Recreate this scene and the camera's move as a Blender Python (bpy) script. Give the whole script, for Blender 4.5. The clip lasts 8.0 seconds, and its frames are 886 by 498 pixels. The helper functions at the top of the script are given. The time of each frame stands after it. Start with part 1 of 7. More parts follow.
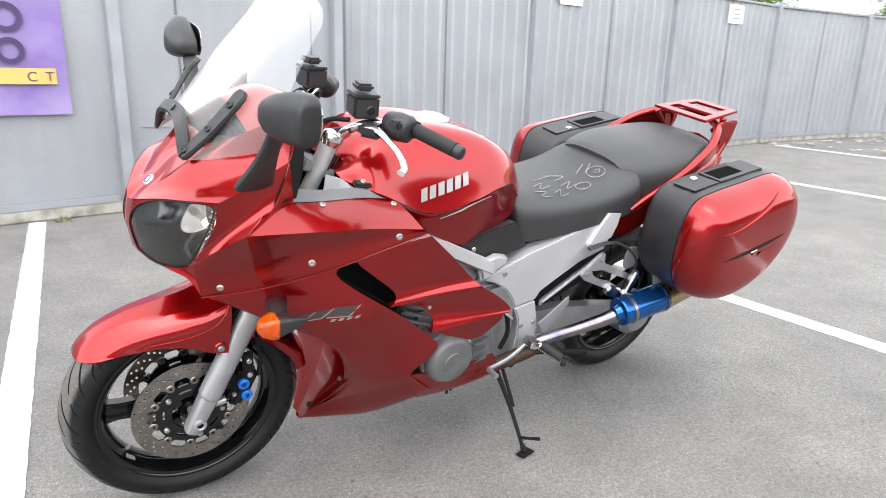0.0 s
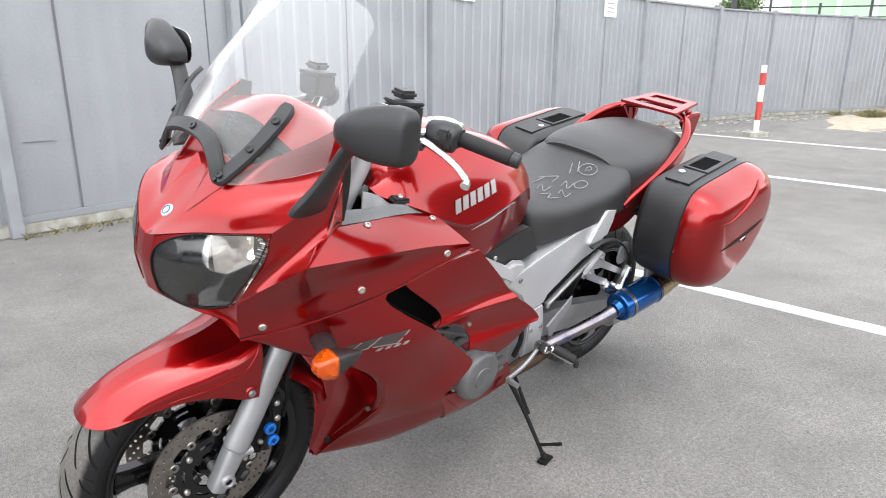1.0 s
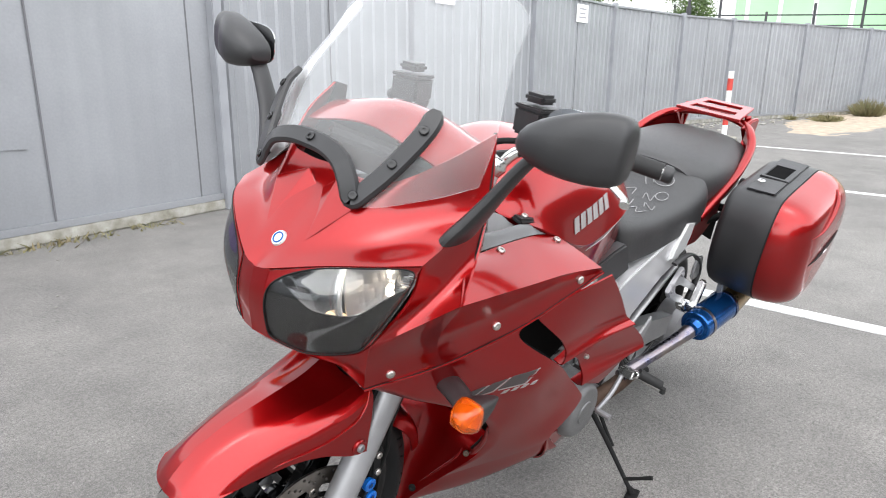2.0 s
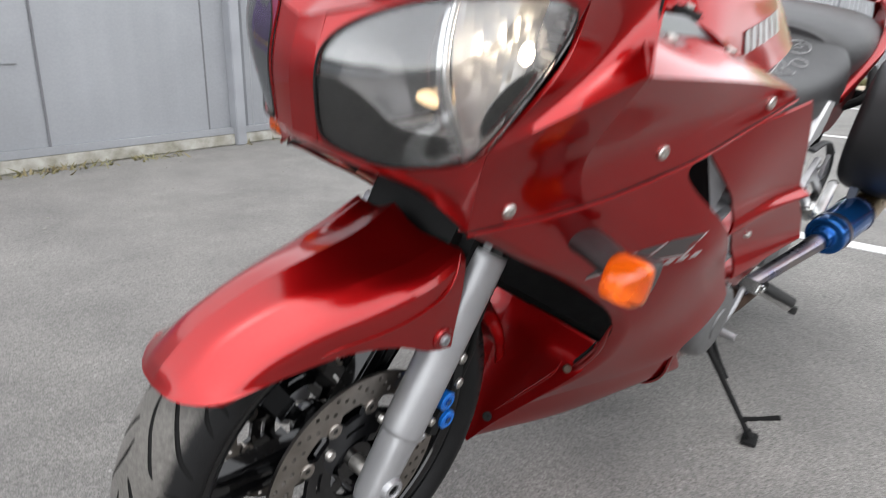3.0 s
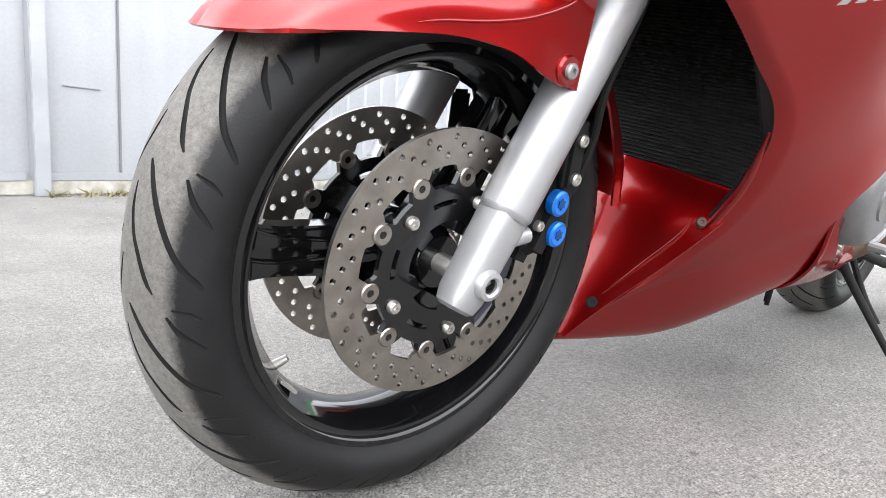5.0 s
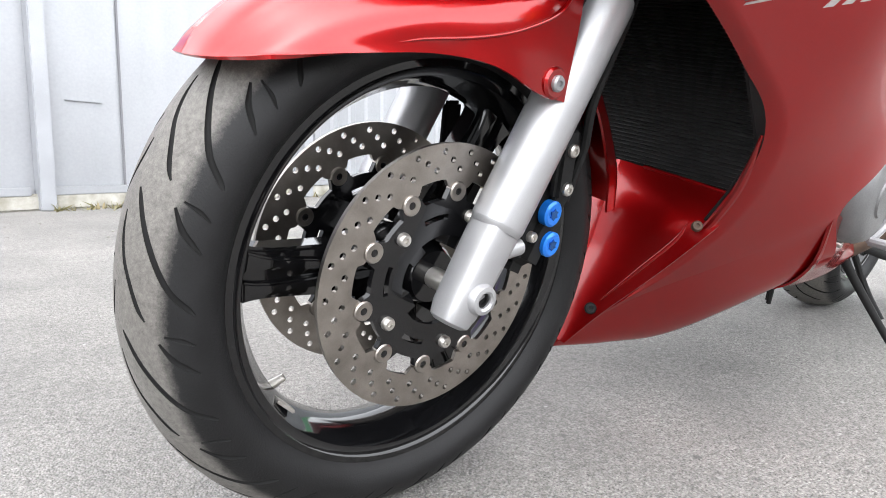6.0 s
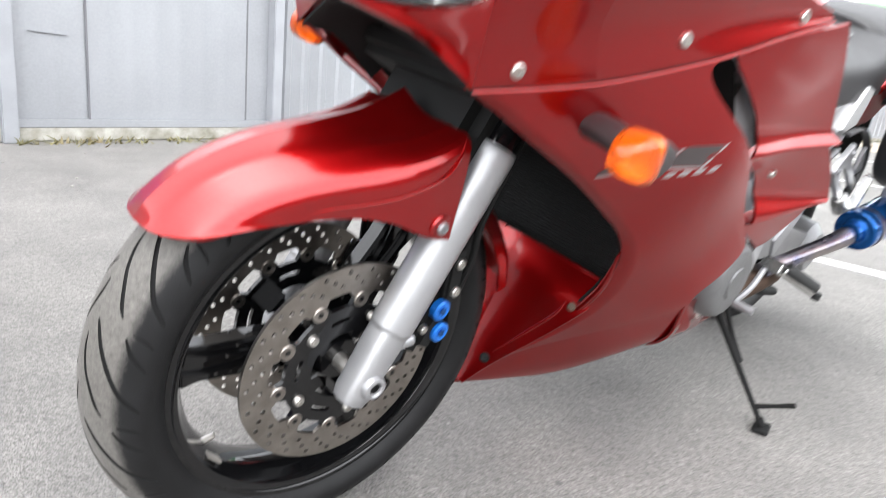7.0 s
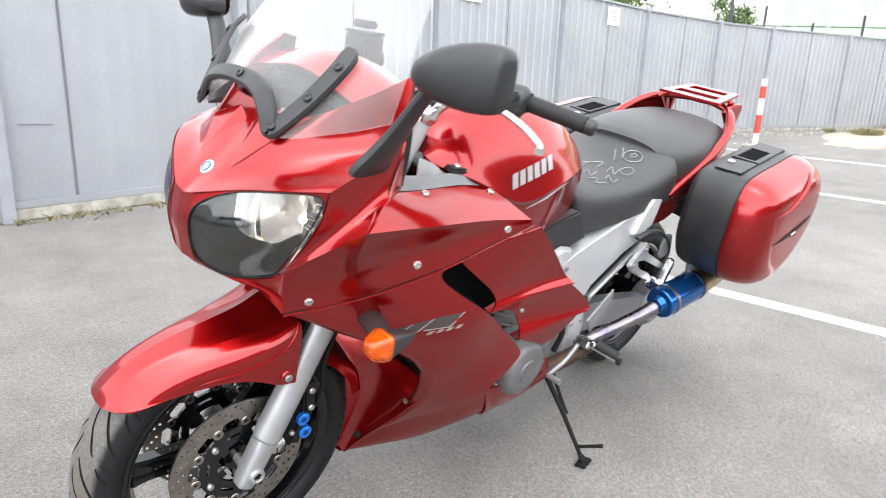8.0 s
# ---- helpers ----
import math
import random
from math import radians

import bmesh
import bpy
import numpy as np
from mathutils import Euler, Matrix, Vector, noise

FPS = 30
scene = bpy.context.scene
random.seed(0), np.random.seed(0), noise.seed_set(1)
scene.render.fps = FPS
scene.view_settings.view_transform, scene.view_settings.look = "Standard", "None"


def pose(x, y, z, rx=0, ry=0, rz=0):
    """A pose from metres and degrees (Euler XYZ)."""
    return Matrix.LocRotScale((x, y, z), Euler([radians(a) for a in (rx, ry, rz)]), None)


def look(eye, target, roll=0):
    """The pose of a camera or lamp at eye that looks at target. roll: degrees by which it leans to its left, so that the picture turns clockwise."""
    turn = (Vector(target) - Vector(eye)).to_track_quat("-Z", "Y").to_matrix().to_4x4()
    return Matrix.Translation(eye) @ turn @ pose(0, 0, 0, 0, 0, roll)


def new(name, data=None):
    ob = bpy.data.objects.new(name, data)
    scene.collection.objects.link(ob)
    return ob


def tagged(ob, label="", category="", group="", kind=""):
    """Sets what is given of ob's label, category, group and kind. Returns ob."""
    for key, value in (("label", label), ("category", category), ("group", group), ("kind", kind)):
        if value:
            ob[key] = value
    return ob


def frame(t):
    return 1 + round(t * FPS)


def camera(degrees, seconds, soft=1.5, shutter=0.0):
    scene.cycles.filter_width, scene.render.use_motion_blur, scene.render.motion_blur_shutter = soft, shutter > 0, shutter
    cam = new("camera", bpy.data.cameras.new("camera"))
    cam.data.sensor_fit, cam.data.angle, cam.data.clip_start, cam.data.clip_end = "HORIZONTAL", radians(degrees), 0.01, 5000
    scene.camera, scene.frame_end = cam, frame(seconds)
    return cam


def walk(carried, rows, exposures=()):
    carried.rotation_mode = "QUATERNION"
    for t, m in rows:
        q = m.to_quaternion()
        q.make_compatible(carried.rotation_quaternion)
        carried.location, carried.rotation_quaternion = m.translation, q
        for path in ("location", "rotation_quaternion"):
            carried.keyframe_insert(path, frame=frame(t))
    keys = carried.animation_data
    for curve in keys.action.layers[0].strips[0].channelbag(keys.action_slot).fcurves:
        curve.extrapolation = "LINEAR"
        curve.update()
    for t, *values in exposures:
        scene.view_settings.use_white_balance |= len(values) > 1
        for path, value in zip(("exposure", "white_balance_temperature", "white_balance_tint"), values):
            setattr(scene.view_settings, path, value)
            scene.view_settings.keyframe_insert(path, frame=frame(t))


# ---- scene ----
cam = camera(68.0, 8.0, 0.9, 0.35)
PATH = [
    (0, (-0.32, -1.774, 1.223), (0.786, -0.2, 0.676), 1.6),
    (0.5, (-0.482, -1.629, 1.257), (0.794, -0.197, 0.69), 2.8),
    (1, (-0.556, -1.437, 1.235), (0.826, -0.103, 0.681), 0.3),
    (1.5, (-0.622, -1.245, 1.242), (0.811, 0.031, 0.676), 1.4),
    (1.7, (-0.672, -1.162, 1.235), (0.791, 0.097, 0.711), 0.3),
    (2.8, (-0.521, -0.754, 1.021), (0.973, 0.424, 0.404), 2.3),
    (3, (-0.493, -0.704, 0.89), (0.956, 0.526, 0.268), 1.5),
    (3.5, (-0.455, -0.637, 0.549), (0.991, 0.683, 0.137), 2.6),
    (4, (-0.43, -0.594, 0.445), (1.009, 0.758, 0.125), 1.4),
    (4.5, (-0.449, -0.589, 0.43), (0.964, 0.789, 0.106), 2.9),
    (5, (-0.46, -0.603, 0.429), (0.933, 0.798, 0.117), 3.1),
    (6.5, (-0.444, -0.622, 0.487), (0.932, 0.794, 0.169), 0.8),
    (7, (-0.481, -0.75, 0.704), (0.934, 0.559, 0.172), 6.0),
    (7.5, (-0.553, -0.956, 0.965), (0.917, 0.31, 0.477), 6.8),
    (8, (-0.581, -1.253, 1.127), (0.834, 0.058, 0.599), 2.2),
]
EXPOSURES = [(0.0, 1.22), (0.5, 1.03), (1.0, 1.03), (1.5, 1.03), (3.0, 0.78), (3.5, 0.90), (4.0, 1.2), (4.5, 1.55), (5.0, 1.72), (6.5, 1.73), (7.0, 1.58), (7.5, 1.58), (8.0, 1.37)]
walk(cam, [(t, look(eye, target, roll)) for t, eye, target, roll in PATH], EXPOSURES)

# ---- light ----
world = bpy.data.worlds.new("world")
scene.world = world
world.use_nodes = True
wn, wl = world.node_tree.nodes, world.node_tree.links
sky = wn.new("ShaderNodeTexSky")
sky.sky_type, sky.sun_disc = "NISHITA", False
sky.sun_elevation, sky.sun_rotation = radians(67), radians(221)
sky.dust_density, sky.ozone_density = 1.2, 1.0
veil = wn.new("ShaderNodeHueSaturation")
veil.inputs["Saturation"].default_value = 0.14
wl.new(sky.outputs[0], veil.inputs["Color"])
wl.new(veil.outputs[0], wn["Background"].inputs[0])
wn["Background"].inputs[1].default_value = 0.33
sun = new("sun", bpy.data.lights.new("sun", "SUN"))
sun.data.energy, sun.data.angle, sun.data.color = 0.68, radians(150), (1.0, 0.985, 0.97)
sun.matrix_world = look((-2.8, -3.2, 10), (0, 0, 0))

# ---- materials ----


def material(name, base, rough=0.5, metal=0.0, coat=0.0, vary=0.12, scale=8.0, bump=0.0, bump_scale=200.0, spec=0.5, dark=None, fine=0.06):
    """A Principled surface with two scales of variation in its colour and roughness, and a fine relief."""
    m = bpy.data.materials.new(name)
    m.use_nodes = True
    n, l = m.node_tree.nodes, m.node_tree.links
    p = n["Principled BSDF"]
    at = n.new("ShaderNodeTexCoord")
    a, b = n.new("ShaderNodeTexNoise"), n.new("ShaderNodeTexNoise")
    a.inputs["Scale"].default_value, a.inputs["Detail"].default_value = scale, 5.0
    b.inputs["Scale"].default_value, b.inputs["Detail"].default_value = bump_scale, 3.0
    l.new(at.outputs["Object"], a.inputs["Vector"])
    l.new(at.outputs["Object"], b.inputs["Vector"])
    ramp = n.new("ShaderNodeValToRGB")
    low = dark or tuple(c * (1 - vary) for c in base)
    ramp.color_ramp.elements[0].color, ramp.color_ramp.elements[1].color = (*low, 1), (*(min(1, c * (1 + vary * 0.5)) for c in base), 1)
    ramp.color_ramp.elements[0].position, ramp.color_ramp.elements[1].position = 0.3, 0.7
    l.new(a.outputs["Fac"], ramp.inputs["Fac"])
    grain = n.new("ShaderNodeMixRGB")
    grain.blend_type = "MULTIPLY"
    tone = n.new("ShaderNodeMapRange")
    tone.inputs["To Min"].default_value, tone.inputs["To Max"].default_value = 1 - fine * 2, 1 + fine
    l.new(b.outputs["Fac"], tone.inputs["Value"])
    grain.inputs["Fac"].default_value = 1.0
    l.new(ramp.outputs["Color"], grain.inputs["Color1"])
    l.new(tone.outputs["Result"], grain.inputs["Color2"])
    l.new(grain.outputs["Color"], p.inputs["Base Color"])
    r = n.new("ShaderNodeMapRange")
    r.inputs["To Min"].default_value, r.inputs["To Max"].default_value = rough * 0.85, min(1, rough * 1.15)
    l.new(a.outputs["Fac"], r.inputs["Value"])
    l.new(r.outputs["Result"], p.inputs["Roughness"])
    p.inputs["Metallic"].default_value = metal
    p.inputs["Coat Weight"].default_value = coat
    p.inputs["Coat Roughness"].default_value = 0.07
    p.inputs["Coat IOR"].default_value = 1.48 if coat == 1.0 else 1.5
    p.inputs["Specular IOR Level"].default_value = spec
    if bump:
        k = n.new("ShaderNodeBump")
        k.inputs["Strength"].default_value, k.inputs["Distance"].default_value = bump, 0.002
        l.new(b.outputs["Fac"], k.inputs["Height"])
        l.new(k.outputs["Normal"], p.inputs["Normal"])
    return m


RED = material("red_paint", (0.295, 0.0036, 0.0046), 0.36, 0.88, 1.0, 0.10, 3.0, 0, 900, spec=0.04, fine=0.05)
RED.node_tree.nodes["Principled BSDF"].inputs["Specular Tint"].default_value = (1.0, 0.28, 0.28, 1)
RED.node_tree.nodes["Principled BSDF"].inputs["Coat Roughness"].default_value = 0.11
BLACK = material("black_plastic", (0.016, 0.016, 0.017), 0.45, 0, 0, 0.3, 12, 0.15, 900, spec=0.5)
GLOSS = material("black_gloss_paint", (0.004, 0.004, 0.0045), 0.08, 0.0, 0.0, 0.3, 10, spec=0.5)
# Near-black without sheen: paints the shade of deep openings onto shallow parts.
PIT = material("painted_recess_shade", (0.003, 0.003, 0.003), 0.9, 0, 0, 0.2, 14, spec=0.05)
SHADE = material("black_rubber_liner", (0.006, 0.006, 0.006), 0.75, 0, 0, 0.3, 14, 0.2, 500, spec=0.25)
VINYL = material("black_seat_vinyl", (0.025, 0.025, 0.026), 0.45, 0, 0, 0.25, 9, 0.35, 1400, spec=0.55)
RUBBER = material("rubber_grip", (0.014, 0.014, 0.014), 0.65, 0, 0, 0.3, 20, 0.3, 700, spec=0.35)
FRAME_SILVER = material("frame_silver", (0.52, 0.52, 0.53), 0.38, 0.45, 0.3, 0.08, 6, 0.05, 1200)
DASH_GREY = material("dash_plastic", (0.15, 0.153, 0.158), 0.34, 0, 0, 0.2, 12, 0.1, 900)
SILVER = material("silver_paint", (0.36, 0.36, 0.37), 0.40, 0.60, 0.15, 0.12, 14, 0.10, 1200, fine=0.10)
ALLOY = material("polished_alloy", (0.68, 0.68, 0.67), 0.22, 1.0, 0, 0.1, 30)
CAST = material("cast_alloy", (0.30, 0.30, 0.31), 0.45, 0.7, 0.1, 0.15, 20, 0.2, 700)
ENGINE = material("dusty_engine_casting", (0.17, 0.17, 0.172), 0.5, 0.5, 0.1, 0.25, 18, 0.25, 500, fine=0.12)
STEEL = material("brake_steel", (0.33, 0.302, 0.275), 0.33, 1.0, 0, 0.22, 40, 0.12, 900, fine=0.10)
ZINC = material("zinc_bolt", (0.55, 0.53, 0.50), 0.35, 0.95, 0, 0.15, 60)
BLUE = material("blue_titanium", (0.010, 0.105, 0.36), 0.22, 0.85, 0.3, 0.35, 9)
CAPBLUE = material("blue_anodised", (0.008, 0.16, 0.62), 0.35, 0.35, 0.2, 0.1, 40)
PIPE = material("heated_steel", (0.34, 0.29, 0.25), 0.28, 1.0, 0, 0.3, 14, dark=(0.12, 0.13, 0.22))
TAN = material("straw_titanium", (0.46, 0.34, 0.20), 0.28, 0.95, 0, 0.25, 12)
RUST = material("rusty_pipe", (0.085, 0.052, 0.036), 0.6, 0.6, 0, 0.4, 30)
WHITE_METAL = material("pale_silver", (0.62, 0.62, 0.62), 0.4, 0.3, 0.3, 0.06, 8)
DARKFIN = material("radiator_fins", (0.032, 0.032, 0.032), 0.42, 0.7, 0, 0.8, 60, 0.5, 220, spec=0.35)
CHALK = material("white_marker", (0.30, 0.30, 0.30), 0.7, 0, 0, 0.4, 60)
DECAL = material("silver_decal", (0.36, 0.33, 0.33), 0.4, 0.4, 0.3, 0.06, 30)
DECAL_DARK = material("dark_decal", (0.055, 0.045, 0.045), 0.5, 0.1, 0.0, 0.1, 30)
EMBLEM = material("white_emblem", (0.65, 0.68, 0.66), 0.3, 0.4, 0.5, 0.1, 60)


def glass(name, tint, rough=0.0, ior=1.49, clear=0.0, gloss_ior=1.45, gloss_rough=0.03):
    m = bpy.data.materials.new(name)
    m.use_nodes = True
    n, l = m.node_tree.nodes, m.node_tree.links
    p = n["Principled BSDF"]
    p.inputs["Base Color"].default_value = (*tint, 1)
    p.inputs["Transmission Weight"].default_value = 1.0
    p.inputs["Roughness"].default_value, p.inputs["IOR"].default_value = rough, ior
    if clear:
        t, mix = n.new("ShaderNodeBsdfTransparent"), n.new("ShaderNodeMixShader")
        t.inputs[0].default_value = (*tint, 1)
        gl, fr = n.new("ShaderNodeBsdfGlossy"), n.new("ShaderNodeFresnel")
        gl.inputs["Roughness"].default_value = gloss_rough
        fr.inputs["IOR"].default_value = gloss_ior
        l.new(fr.outputs[0], mix.inputs[0])
        l.new(t.outputs[0], mix.inputs[1])
        l.new(gl.outputs[0], mix.inputs[2])
        # An even white diffuse share paints a pale haze over the pane.
        hazy, haze_dust = n.new("ShaderNodeMixShader"), n.new("ShaderNodeBsdfDiffuse")
        haze_dust.inputs[0].default_value = (0.8, 0.8, 0.8, 1)
        hazy.inputs[0].default_value = clear
        l.new(mix.outputs[0], hazy.inputs[1])
        l.new(haze_dust.outputs[0], hazy.inputs[2])
        l.new(hazy.outputs[0], n["Material Output"].inputs[0])
    return m


SCREEN = glass("clear_screen", (0.95, 0.96, 0.96), clear=0.075, gloss_ior=1.075, gloss_rough=0.30)
LENS = glass("clear_lens", (0.97, 0.97, 0.97), clear=0.006, gloss_ior=1.7)
AMBER = glass("amber_lens", (0.85, 0.13, 0.006), 0.05)
AMBER.node_tree.nodes["Principled BSDF"].inputs["Transmission Weight"].default_value = 0.65
SMOKE = material("smoked_housing", (0.42, 0.42, 0.43), 0.09, 0.9, 0, 0.1, 8, spec=0.5)
CHROME = material("chrome_reflector", (0.94, 0.94, 0.94), 0.34, 1.0, 0, 0.02, 20)
MIRROR = material("mirror_silver", (0.80, 0.81, 0.82), 0.03, 1.0, 0, 0.02, 20)
GLOW = bpy.data.materials.new("lit_bulb")
GLOW.use_nodes = True
GLOW.node_tree.nodes["Principled BSDF"].inputs["Emission Color"].default_value = (1.0, 0.84, 0.64, 1)
GLOW.node_tree.nodes["Principled BSDF"].inputs["Emission Strength"].default_value = 11.0
GLOW_DIM = bpy.data.materials.new("warm_lamp")
GLOW_DIM.use_nodes = True
GLOW_DIM.node_tree.nodes["Principled BSDF"].inputs["Base Color"].default_value = (0.5, 0.42, 0.32, 1)
GLOW_DIM.node_tree.nodes["Principled BSDF"].inputs["Emission Color"].default_value = (1.0, 0.66, 0.34, 1)
GLOW_DIM.node_tree.nodes["Principled BSDF"].inputs["Emission Strength"].default_value = 1.2

# ---- shaping ----


def cr(pts, n, closed=False):
    """n + 1 points (n if closed) on a smooth curve through pts."""
    p = np.array(pts, float)
    k = len(p) if closed else len(p) - 1
    out = []
    for i in range(n if closed else n + 1):
        s = i * k / n
        j = min(int(s), k - 1)
        f = s - j
        if closed:
            a, b, c, d = (p[(j + o) % len(p)] for o in (-1, 0, 1, 2))
        else:
            b, c = p[j], p[j + 1]
            a = p[j - 1] if j else 2 * b - c
            d = p[j + 2] if j + 2 < len(p) else 2 * c - b
        out.append(0.5 * (2 * b + (c - a) * f + (2 * a - 5 * b + 4 * c - d) * f * f + (3 * b - a - 3 * c + d) * f**3))
    return np.array(out)


def patch(rows, nu=24, nv=16):
    """A smooth grid through rows of places."""
    wide = [cr(r, nu) for r in rows]
    return np.array([cr([w[i] for w in wide], nv) for i in range(nu + 1)])


def folded(rows, k, nu=24, nv=16):
    """A smooth grid through rows of places, with a sharp fold along their column k."""
    a = k * nu // (len(rows[0]) - 1)
    return np.concatenate([patch([r[: k + 1] for r in rows], a, nv), patch([r[k:] for r in rows], nu - a, nv)[1:]])


def creased(rows, k, nu=24, nv=16):
    """The same, with the fold along row k."""
    return folded([list(c) for c in zip(*rows)], k, nv, nu).transpose(1, 0, 2)


def mirrored(bm):
    bmesh.ops.scale(bm, vec=(1, -1, 1), verts=bm.verts)
    bmesh.ops.reverse_faces(bm, faces=bm.faces)
    return bm


def sheet(grid, thick=0.0, centre=(0.5, 0.0, 0.75)):
    """A bent sheet over a grid of places, with thickness towards the centre."""
    g = np.array(grid)
    du, dv = np.gradient(g, axis=0), np.gradient(g, axis=1)
    nrm = np.cross(du, dv)
    nrm /= np.linalg.norm(nrm, axis=2, keepdims=True) + 1e-12
    if (nrm * (g - np.array(centre))).sum() < 0:
        nrm = -nrm
    bm = bmesh.new()
    a, b = g.shape[:2]
    outer = [[bm.verts.new(g[i, j]) for j in range(b)] for i in range(a)]
    layers = [outer]
    if thick:
        layers.append([[bm.verts.new(g[i, j] - nrm[i, j] * thick) for j in range(b)] for i in range(a)])
    for lay in layers:
        for i in range(a - 1):
            for j in range(b - 1):
                bm.faces.new((lay[i][j], lay[i + 1][j], lay[i + 1][j + 1], lay[i][j + 1]))
    if thick:
        rim = [(i, 0) for i in range(a)] + [(a - 1, j) for j in range(1, b)] + [(i, b - 1) for i in range(a - 2, -1, -1)] + [(0, j) for j in range(b - 2, 0, -1)]
        for (i, j), (k, m) in zip(rim, rim[1:] + rim[:1]):
            bm.faces.new((layers[0][i][j], layers[0][k][m], layers[1][k][m], layers[1][i][j]))
        bmesh.ops.remove_doubles(bm, verts=bm.verts, dist=0.0002)
        bmesh.ops.recalc_face_normals(bm, faces=bm.faces)
    return bm


def rings(loops, cap=True, closed=True):
    """A skin over rings of places, with its ends closed."""
    bm = bmesh.new()
    vs = [[bm.verts.new(p) for p in loop] for loop in loops]
    n = len(vs[0])
    for a, b in zip(vs, vs[1:]):
        for i in range(n if closed else n - 1):
            bm.faces.new((a[i], a[(i + 1) % n], b[(i + 1) % n], b[i]))
    if cap:
        bm.faces.new(vs[0])
        bm.faces.new(list(reversed(vs[-1])))
    bmesh.ops.remove_doubles(bm, verts=bm.verts, dist=0.00005)
    bmesh.ops.recalc_face_normals(bm, faces=bm.faces)
    return bm


def tube(path, radius, seg=16, n=None, flat=1.0):
    """A round bar along a path; radius: one, or one for each place given."""
    p = cr(path, n or max(8, 6 * (len(path) - 1))) if len(path) > 2 else np.array(path, float)
    rad = np.interp(np.linspace(0, 1, len(p)), np.linspace(0, 1, len(path)), radius if isinstance(radius, (list, tuple)) else [radius] * len(path))
    loops = []
    side = None
    for i, q in enumerate(p):
        d = p[min(i + 1, len(p) - 1)] - p[max(i - 1, 0)]
        d /= np.linalg.norm(d)
        if side is None:
            side = np.cross(d, (0, 0, 1) if abs(d[2]) < 0.9 else (1, 0, 0))
        side = side - d * (side @ d)
        side /= np.linalg.norm(side)
        up = np.cross(d, side)
        loops.append([q + rad[i] * (math.cos(t) * side + flat * math.sin(t) * up) for t in np.linspace(0, 2 * math.pi, seg, endpoint=False)])
    return rings(loops)


def turned(profile, seg=96, centre=(0, 0, 0), cap=False):
    """A body turned round the y axis through centre, from places (radius, y)."""
    c = np.array(centre)
    return rings([[c + (r * math.cos(t), y, r * math.sin(t)) for r, y in profile] for t in np.linspace(0, 2 * math.pi, seg, endpoint=False)] + [[c + (r, y, 0) for r, y in profile]], cap=False, closed=True)


def plate(outlines, y0, y1, bevel=0.0):
    """A plate in the xz plane between y0 and y1, from one outline and its holes."""
    bm = bmesh.new()
    edges = []
    for loop in outlines:
        vs = [bm.verts.new((x, y0, z)) for x, z in loop]
        edges += [bm.edges.new((a, b)) for a, b in zip(vs, vs[1:] + vs[:1])]
    faces = [f for f in bmesh.ops.triangle_fill(bm, use_beauty=True, use_dissolve=False, edges=edges)["geom"] if isinstance(f, bmesh.types.BMFace)]
    got = bmesh.ops.extrude_face_region(bm, geom=faces)["geom"]
    bmesh.ops.translate(bm, vec=(0, y1 - y0, 0), verts=[v for v in got if isinstance(v, bmesh.types.BMVert)])
    bmesh.ops.recalc_face_normals(bm, faces=bm.faces)
    if bevel:
        rim = [e for e in bm.edges if len(e.link_faces) == 2 and e.calc_face_angle() > 0.9]
        bmesh.ops.bevel(bm, geom=rim, offset=bevel, segments=2, affect="EDGES", clamp_overlap=True)
    return bm


def block(size, at=(0, 0, 0), turn=(0, 0, 0), bevel=0.004, segments=2):
    """A box with rounded edges."""
    bm = bmesh.new()
    bmesh.ops.create_cube(bm, size=1)
    bmesh.ops.scale(bm, vec=size, verts=bm.verts)
    if bevel:
        bmesh.ops.bevel(bm, geom=list(bm.edges), offset=bevel, segments=segments, affect="EDGES", clamp_overlap=True)
    bm.transform(pose(*at, *turn))
    return bm


def joined(*bms):
    """Several shapes of one part in one bmesh."""
    all_of = bmesh.new()
    for b in bms:
        me = bpy.data.meshes.new("shape")
        b.to_mesh(me)
        b.free()
        all_of.from_mesh(me)
        bpy.data.meshes.remove(me)
    return all_of


def circle(cx, cz, r, n=32, start=0.0):
    return [(cx + r * math.cos(start + 2 * math.pi * i / n), cz + r * math.sin(start + 2 * math.pi * i / n)) for i in range(n)]


def part(name, bm, mat, parent=None, label="", sharp=35):
    me = bpy.data.meshes.new(name)
    bm.to_mesh(me)
    bm.free()
    me.materials.append(mat)
    me.shade_smooth()
    me.set_sharp_from_angle(angle=radians(sharp))
    ob = new(name, me)
    ob.parent = parent
    return tagged(ob, label)


def pair(name, make, mat, parent, label="", sharp=35):
    """A part and its mirror image on the other side of the machine."""
    return part(name, make(), mat, parent, label, sharp), part(name, mirrored(make()), mat, parent, label, sharp)


def bolt(parent, at, way=(0, -1, 0), r=0.008, h=0.004, mat=None, socket=True, name="bolt", label=""):
    """A round-headed bolt with a hexagon socket, that looks along way."""
    w = Vector(way).normalized()
    prof = [(0.0005, -h)] if not socket else [(r * 0.38, -h * 0.35), (r * 0.42, -h)]
    prof = [(0.0004, -h * 0.3)] * socket + prof + [(r * 0.8, -h), (r, -h * 0.5), (r, h)]
    bm = turned(prof + [(0.0004, h)], 16)
    bm.transform(Matrix.Translation(at) @ Vector((0, -1, 0)).rotation_difference(w).to_matrix().to_4x4())
    return part(name, bm, mat or ZINC, parent, label)

# ---- ground ----


